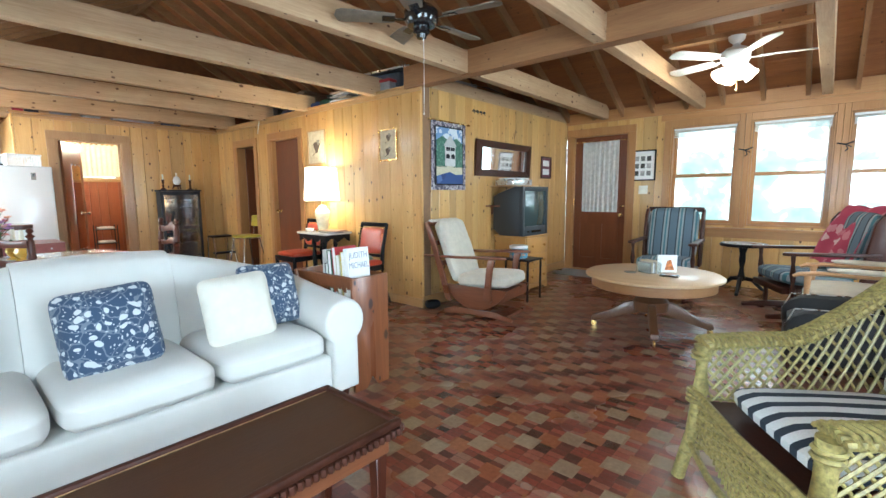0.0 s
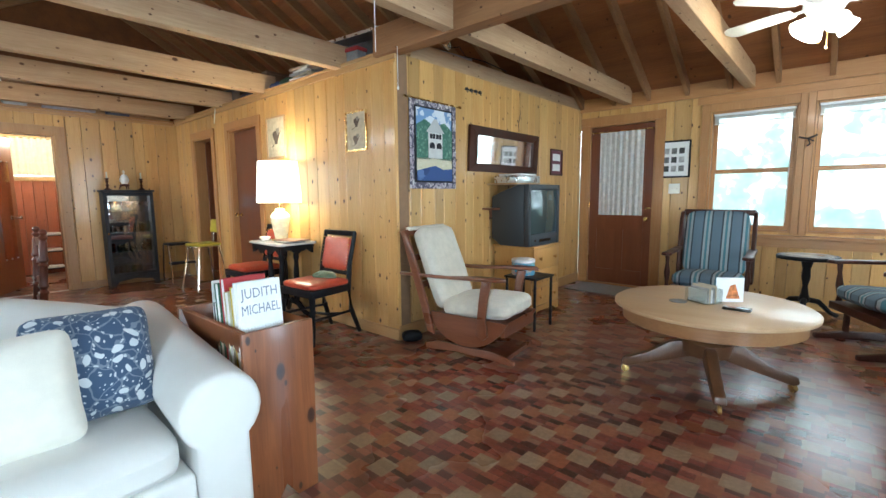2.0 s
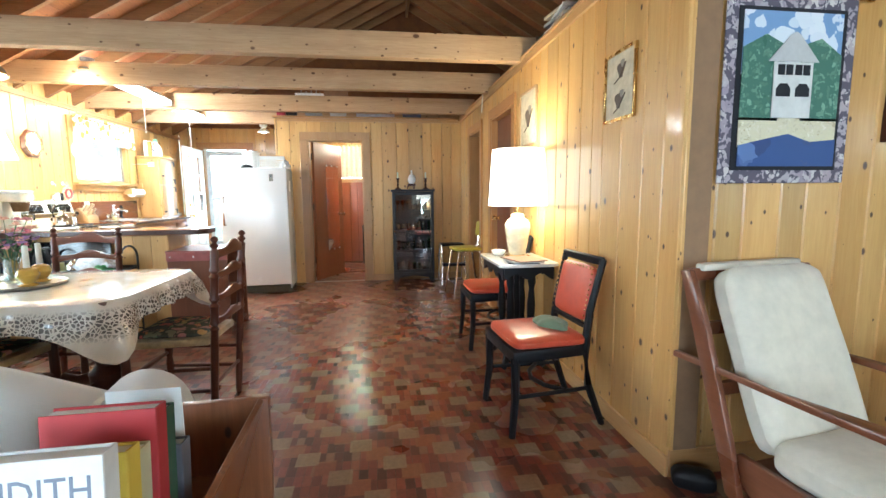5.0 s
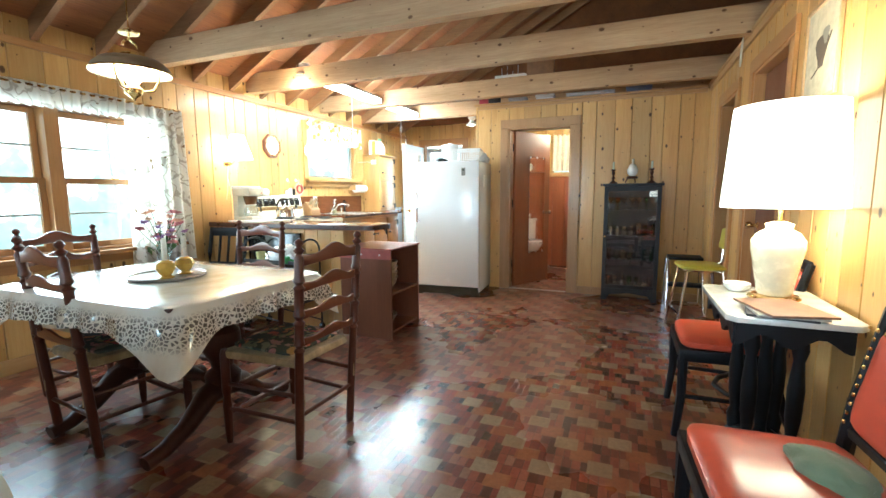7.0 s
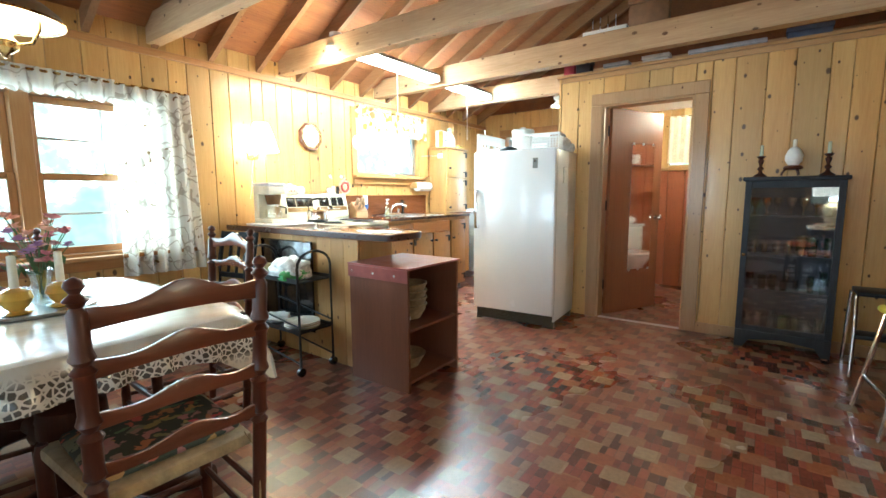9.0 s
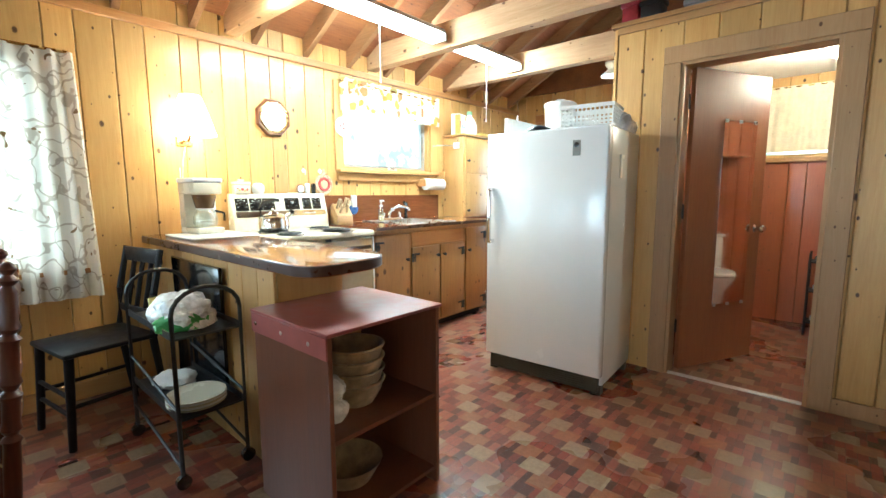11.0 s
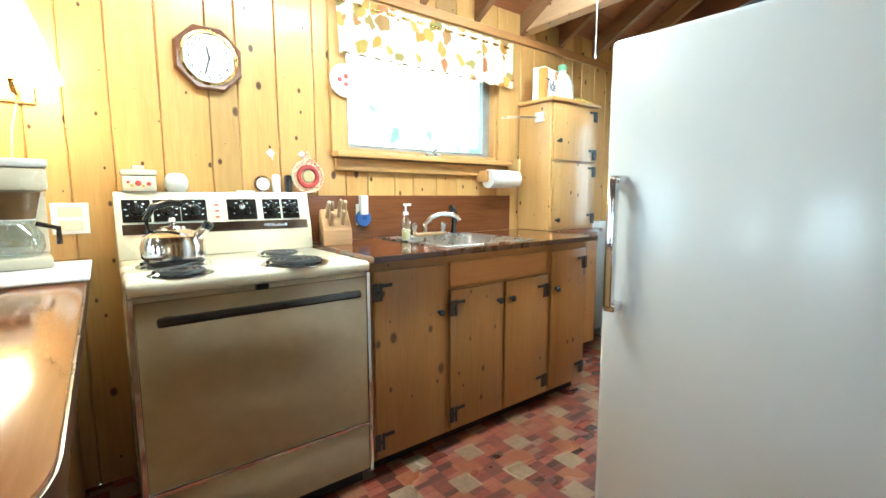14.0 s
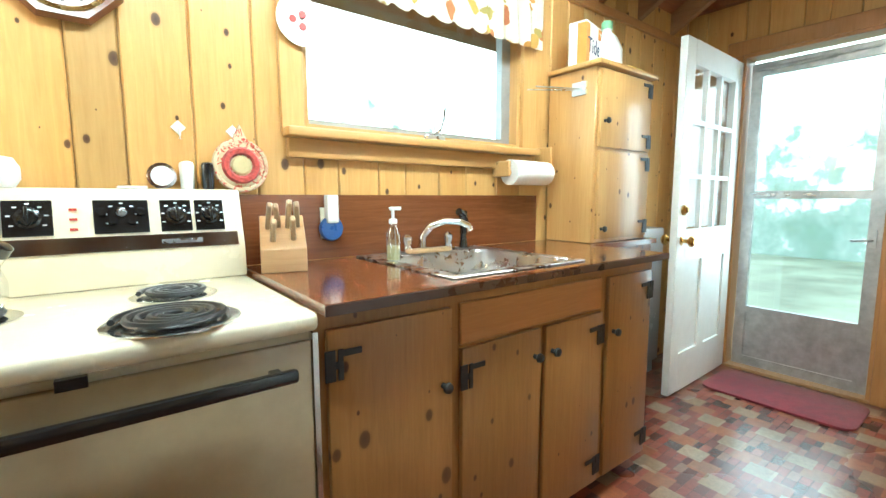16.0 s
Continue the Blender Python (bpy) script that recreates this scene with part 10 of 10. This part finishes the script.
for s in (-1, 1):
    rail = bmesh.new()
    for o in range(5):
        bm_tube(rail, [arm_line(s, t / 14) + Vector((0, s * (o - 2) * 0.022, -0.004 * abs(o - 2))) for t in range(15)], 0.0125, 6)
    # plaited wrapping over the rail
    for k in range(34):
        t = k / 33
        p, q = arm_line(s, t), arm_line(s, min(1, t + 0.035))
        bm_tube(rail, [p + Vector((0, -0.062, -0.012)), p + Vector((0, -0.03, 0.012)), (p + q) / 2 + Vector((0, 0, 0.018)), q + Vector((0, 0.03, 0.012)), q + Vector((0, 0.062, -0.012))], 0.0075, 5)
    part("arm_rail", rail, WICK, wc, "broad plaited arm")
    lat_ = bmesh.new()
    n_ = 17
    for i in range(-5, n_):
        for d in (1, -1):
            pts = []
            for k in range(7):
                u = k / 6
                t = (i + 2.5) / n_ + (d * (u - 0.5)) * 0.3
                if not 0 <= t <= 1:
                    continue
                pts.append(seat_line(s, t).lerp(arm_line(s, t), u) + Vector((0, d * 0.004, 0)))
            if len(pts) > 1:
                bm_tube(lat_, pts, 0.0062, 5)
    part("side_lattice", lat_, WICK, wc, "open diamond lattice")
    part("front_post", tube([(fx + 0.06, s * (aw + 0.01), 0), (fx + 0.02, s * aw, 0.2), (fx, s * (aw - 0.01), 0.4), (fx, s * aw, 0.57)], [0.026, 0.024, 0.028, 0.032], 12), WICK, wc)
    part("back_post", tube([(bx2 - 0.06, s * 0.3, 0), (bx2, s * 0.3, 0.36), (bx2 - 0.1, s * 0.3, 0.95)], 0.022, 8), WICK, wc)
    wrap = bmesh.new()
    for z in (0.12, 0.34, 0.36, 0.38, 0.52, 0.54):
        bm_tube(wrap, [Vector((fx + 0.03 - 0.03 * z / 0.57, s * aw, z)) + Vector((0.031 * math.cos(a), 0.031 * math.sin(a), 0)) for a in [2 * math.pi * i / 12 for i in range(12)]], 0.008, 5, True)
    part("post_wrapping", wrap, WICK, wc)
    sk_ = bmesh.new()
    for i in range(22):
        t = i / 21
        a = seat_line(s, t)
        bm_tube(sk_, [a, a + Vector((0.0, 0, -0.2 + 0.1 * math.sin(math.pi * t)))], 0.005, 5)
    for k in range(9):
        bm_tube(sk_, [seat_line(s, t / 10) + Vector((0, 0.004 * (-1) ** (t + k), -0.02 * k)) for t in range(11)], 0.0065, 5)
    part("side_skirt", sk_, WICK, wc, "close-woven skirt")
    part("stretcher", rod((fx + 0.05, s * aw, 0.14), (bx2 - 0.04, s * 0.3, 0.14), 0.014), WICK, wc)
fr5 = bmesh.new()
for i in range(30):
    y = -aw + 0.03 + (2 * aw - 0.06) * i / 29
    bm_tube(fr5, [(fx + 0.005, y, 0.36), (fx + 0.015, y, 0.17 + 0.05 * math.cos(2 * math.pi * i / 29))], 0.005, 5)
for k in range(11):
    bm_tube(fr5, [(fx + 0.01 + 0.005 * (-1) ** (i + k), -aw + 0.03 + (2 * aw - 0.06) * i / 14, 0.355 - 0.017 * k) for i in range(15)], 0.0068, 5)
part("front_skirt", fr5, WICK, wc, "close-woven front skirt")
part("front_braid", joined(tube([(fx + 0.02, -aw, 0.375), (fx + 0.03, 0, 0.37), (fx + 0.02, aw, 0.375)], 0.016, 8), tube([(fx + 0.03, -aw, 0.16), (fx + 0.04, -0.15, 0.13), (fx + 0.04, 0.15, 0.13), (fx + 0.03, aw, 0.16)], 0.013, 8)), WICK, wc)
part("seat_base", box(bx2, fx, -aw + 0.04, aw - 0.04, 0.33, 0.352), DARK_WOOD, wc)
bl3 = bmesh.new()
for i in range(-6, 20):
    for d in (1, -1):
        pts = []
        for k in range(8):
            u = k / 7
            y = -0.3 + 0.6 * (i / 14 + d * (u - 0.5) * 0.45)
            if abs(y) > 0.31:
                continue
            pts.append((bx2 - 0.1 * u + d * 0.004, y, 0.36 + 0.6 * u * (1 - 0.25 * (y / 0.31) ** 2)))
        if len(pts) > 1:
            bm_tube(bl3, pts, 0.0062, 5)
part("back_lattice", bl3, WICK, wc, "open diamond lattice back")
part("back_braid", tube([(bx2 - 0.05, -0.36, 0.86), (bx2 - 0.09, -0.25, 0.93), (bx2 - 0.1, 0, 0.97), (bx2 - 0.09, 0.25, 0.93), (bx2 - 0.05, 0.36, 0.86)], 0.035, 10), WICK, wc)
part("seat_cushion", cushion(0.6, 0.56, 0.1, 0.3, 12, 0.04, pose(-0.03, 0, 0.41), 18), NAVYSTRIPE, wc, "navy and white striped seat cushion")
part("back_cushion", cushion(0.46, 0.5, 0.13, 0.6, 10, 0.08, pose(bx2 + 0.07, 0.0, 0.66, 0, -104, 0), 19), NAVYSTRIPE, wc, "navy and white striped back cushion")

# ---- ceiling fans ----
def ceiling_fan(m, label, blade_mat, motor_mat, r, lit, rod_top):
    f = thing("ceiling_fan", label, "ceiling fan", m)
    part("motor", lathe([(0.05, -0.075), (0.09, -0.07), (0.11, -0.04), (0.11, 0.02), (0.08, 0.05), (0.04, 0.06), (0.02, 0.09)], 28), motor_mat, f)
    part("downrod", rod((0, 0, 0.06), (0, 0, rod_top), 0.011), motor_mat, f)
    part("canopy", lathe([(0.03, rod_top - 0.06), (0.06, rod_top - 0.03), (0.065, rod_top)], 20), motor_mat, f)
    for k in range(5):
        a = 72 * k + 14
        b = part("blade", slab([(0.17, -0.045), (0.24, -0.058), (r - 0.05, -0.07), (r - 0.015, -0.05), (r, 0.0), (r - 0.015, 0.05), (r - 0.05, 0.07), (0.24, 0.058), (0.17, 0.045)], 0.007, "xy", 0.0, 0.002), blade_mat, f, m=pose(0, 0, -0.03, 0, 0, a) @ pose(0, 0, 0, 11, 0, 0))
        part("blade_iron", joined(box(0.09, 0.2, -0.012, 0.012, -0.008, 0.0, 0.003, 1), box(0.17, 0.25, -0.03, 0.03, -0.006, -0.0005, 0.003, 1)), motor_mat, b)
    part("switch_housing", lathe([(0.045, -0.12), (0.055, -0.11), (0.055, -0.076)], 20), motor_mat, f)
    if lit:
        tulip = glow("lit_tulip_glass", (1.0, 0.9, 0.7), 9.0) if "lit_tulip_glass" not in bpy.data.materials else bpy.data.materials["lit_tulip_glass"]
        for k in range(4):
            mm = pose(0, 0, -0.115, 0, 0, 90 * k + 30) @ pose(0.06, 0, 0, 0, 130, 0)
            part("glass_shade", lathe([(0.022, 0.0), (0.035, 0.02), (0.05, 0.06), (0.062, 0.1), (0.058, 0.1), (0.046, 0.06), (0.03, 0.02)], 18, mm, True), tulip, f, "glowing tulip glass shade")
        for x, l in ((0.02, 0.16), (-0.02, 0.12)):
            part("pull_chain", joined(rod((x, 0.0, -0.12 - l), (x, 0, -0.12), 0.002, n=5), lathe([(0.003, 0), (0.007, 0.008), (0.003, 0.022)], 8, Matrix.Translation((x, 0, -0.14 - l)))), BRASS, f)
    else:
        part("end_cap", lathe([(0.004, -0.15), (0.03, -0.145), (0.035, -0.121)], 16), motor_mat, f)
        part("pull_cord", rod((0.02, 0, -0.55), (0.02, 0, -0.13), 0.002, n=5), PLASTIC_W, f)
    return f


ceiling_fan(pose(-0.69, 4.6, 2.33), "white ceiling fan with four lit glass shades", WHITE_PAINT, WHITE_PAINT, 0.6, True, 0.15)
struct("fan_batten", box(-1.265, -0.145, 4.555, 4.645, 2.481, 2.52, 0.003, 1), BEAM_X, "batten carrying the ceiling fan", "batten")
ceiling_fan(pose(-2.08, 2.2, 2.32), "dark ceiling fan with grey-brown wooden blades", plain("grey_brown_blade", (0.2, 0.17, 0.13), 0.4, mottled=0.2), BLACK_GLOSS, 0.55, False, 0.19)
struct("fan_batten", box(-2.485, -1.355, 2.155, 2.245, 2.511, 2.55, 0.003, 1), BEAM_X, "batten carrying the dark ceiling fan", "batten")
for k in range(4):
    a = math.radians(90 * k + 30)
    lamp_at("fan_bulb", "POINT", (-0.69 + 0.16 * math.cos(a), 4.6 + 0.16 * math.sin(a), 2.12), 6, (1, 0.86, 0.64), 0.05)

# ---- things stored in the loft ----
LZ = TOP + 0.046
def crate(m, sx, sy, sz, colour, label, lid=None):
    c = thing("storage_box", label, "box", m)
    mt = plain("box_%d_%d_%d" % tuple(int(v * 100) for v in colour), colour, 0.6, mottled=0.15)
    part("body", box(-sx / 2, sx / 2, -sy / 2, sy / 2, 0, sz, 0.006, 2), mt, c)
    part("lid", box(-sx / 2 - 0.008, sx / 2 + 0.008, -sy / 2 - 0.008, sy / 2 + 0.008, sz + 0.0005, sz + 0.03, 0.006, 2), lid or mt, c)
    return c


crate(pose(-3.68, 3.36, LZ, 0, 0, 4), 0.14, 0.1, 0.1, (0.28, 0.28, 0.28), "small grey tool box with a red lid in the loft", plain("red_lid", (0.35, 0.03, 0.03), 0.45))
bkp = thing("paper_stack", "pile of books and papers on the partition", "papers", pose(-4.45, 3.36, LZ))
for k in range(5):
    part("book", box(-0.16, 0.16, -0.08, 0.08, 0.024 * k, 0.022 + 0.024 * k, 0.002, 1), [PAPER, BROWNPAPER, GREYS[2]][k % 3], bkp, m=pose(0.02 * (k % 2), 0, 0, 0, 0, 7 * (-1) ** k))
small("paint_can", lathe([(0.06, 0), (0.06, 0.13), (0.055, 0.135)], 20, pose(-5.22, 3.35, LZ + 0.06) @ pose(0, 0, 0, 90, 0, 60)), PLASTIC_W, "white can lying on the partition", "can")
small("blue_bundle", crumple(0.25, 0.14, 0.12, 41, 0.3, pose(-5.02, 3.37, LZ)), plain("blue_cloth", (0.05, 0.07, 0.2), 0.8), "blue cloth bundle on the partition", "bundle")
small("green_bundle", crumple(0.35, 0.14, 0.14, 42, 0.3, pose(-4.8, 3.38, LZ)), plain("dark_green_cloth", (0.03, 0.08, 0.05), 0.8), "dark green cloth bundle on the partition", "bundle")
small("blue_bundle", crumple(0.3, 0.14, 0.1, 43, 0.3, pose(-5.7, 3.36, LZ)), plain("navy_cloth", (0.03, 0.04, 0.1), 0.8), "navy cloth bundle on the partition", "bundle")
small("rope_coil", joined(*[tube([(-6.35 + (0.1 + 0.012 * k) * math.cos(a), 3.36 + 0.05 * math.sin(a * 2), LZ + 0.04 + 0.03 * k + 0.02 * math.sin(a)) for a in [2 * math.pi * i / 22 for i in range(22)]], 0.007, 6, True) for k in range(4)]), plain("white_rope", (0.6, 0.58, 0.5), 0.9), "loose coil of white rope on the partition", "rope")
small("hanging_rope", tube([(-6.3, 3.24, LZ + 0.03), (-6.28, 3.23, LZ - 0.05), (-6.33, 3.235, LZ - 0.14), (-6.36, 3.24, LZ - 0.2)], 0.007, 6), bpy.data.materials["white_rope"], "end of white rope hanging down the wall", "rope")
for x, y, sx, sy, sz, c in ((-4.1, 3.75, 0.7, 0.4, 0.3, (0.12, 0.13, 0.15)), (-3.6, 4.2, 0.5, 0.6, 0.2, (0.3, 0.31, 0.33)), (-5.0, 3.9, 0.6, 0.4, 0.25, (0.05, 0.09, 0.07)), (-5.9, 3.8, 0.5, 0.4, 0.35, (0.2, 0.13, 0.08)), (-6.8, 3.8, 0.6, 0.4, 0.3, (0.1, 0.1, 0.1))):
    crate(pose(x, y, TOP + 0.031, 0, 0, 7 * math.sin(x * 9)), sx, sy, sz, c, "dusty storage box in the loft")
sc2 = thing("folded_screen", "folded aluminium window screen stored in the loft", "screen", pose(-3.75, 3.55, 2.52, 12, 0, 6))
part("frame", joined(box(-0.4, 0.4, -0.3, -0.28, 0, 0.02), box(-0.4, 0.4, 0.28, 0.3, 0, 0.02), box(-0.4, -0.38, -0.28, 0.28, 0, 0.02), box(0.38, 0.4, -0.28, 0.28, 0, 0.02)), STEEL, sc2)
part("mesh", box(-0.38, 0.38, -0.28, 0.28, 0.008, 0.011), plain("grey_mesh", (0.2, 0.21, 0.23), 0.7), sc2)
for k, (y, c, sx, sz) in enumerate(((0.86, (0.35, 0.03, 0.06), 0.1, 0.1), (0.99, (0.02, 0.02, 0.03), 0.13, 0.08), (1.28, (0.3, 0.3, 0.32), 0.2, 0.02), (1.6, (0.6, 0.6, 0.6), 0.2, 0.03), (2.1, (0.5, 0.5, 0.55), 0.5, 0.015), (2.6, (0.1, 0.12, 0.2), 0.25, 0.05))):
    crate(pose(-7.86, y, TOP + 0.029), 0.1, sx, sz, c, "flat box lying on the partition")
rk = thing("wire_rack", "small white wire rack on the beam", "rack", pose(-7.4, 1.3, BEAM_Z + 0.191))
part("rail", joined(box(-0.03, 0.03, -0.17, 0.17, 0, 0.03), ), WHITE_PAINT, rk)
for k in range(4):
    part("prong", rod((0, -0.1 + 0.06 * k, 0.03), (0, -0.1 + 0.06 * k, 0.13), 0.004, n=6), STEEL, rk)
crate(pose(-7.42, 1.62, BEAM_Z + 0.191), 0.08, 0.28, 0.16, (0.22, 0.12, 0.06), "brown carton standing on the beam")
wr = thing("spotlight", "clip spotlight with cables on the partition plate", "spotlight", pose(TVX + 0.02, 3.9, TOP + 0.16))
part("lamp_head", lathe([(0.02, 0), (0.035, 0.03), (0.04, 0.08), (0.036, 0.08)], 16, pose(0.0, 0, 0.02, 60, 0, 20)), CHROME, wr)
part("cable", tube([(0, 0, 0.02), (0.03, 0.1, 0.05), (-0.02, 0.25, 0.01), (0.0, 0.5, 0.02), (-0.02, 0.9, 0.01)], 0.005, 6), BLACK_PAINT, wr)
cb = thing("wall_cable", "thin dark cable running down the board wall", "cable")
part("cable", tube([(TVX + 0.004, 5.05, TOP), (TVX + 0.006, 5.06, 2.0), (TVX + 0.004, 5.03, 1.9), (TVX + 0.006, 5.04, 1.82)], 0.004, 6), IRON, cb)
pk = thing("pull_cord", "thin white pull cord with a toggle below the beam", "cord")
part("cord", rod((-3.0, 3.2, 1.95), (-3.0, 3.2, 2.23), 0.002, n=5), PLASTIC_W, pk)
part("toggle", lathe([(0.004, 0), (0.008, 0.01), (0.003, 0.025)], 8, Matrix.Translation((-3.0, 3.2, 1.93))), PLASTIC_W, pk)
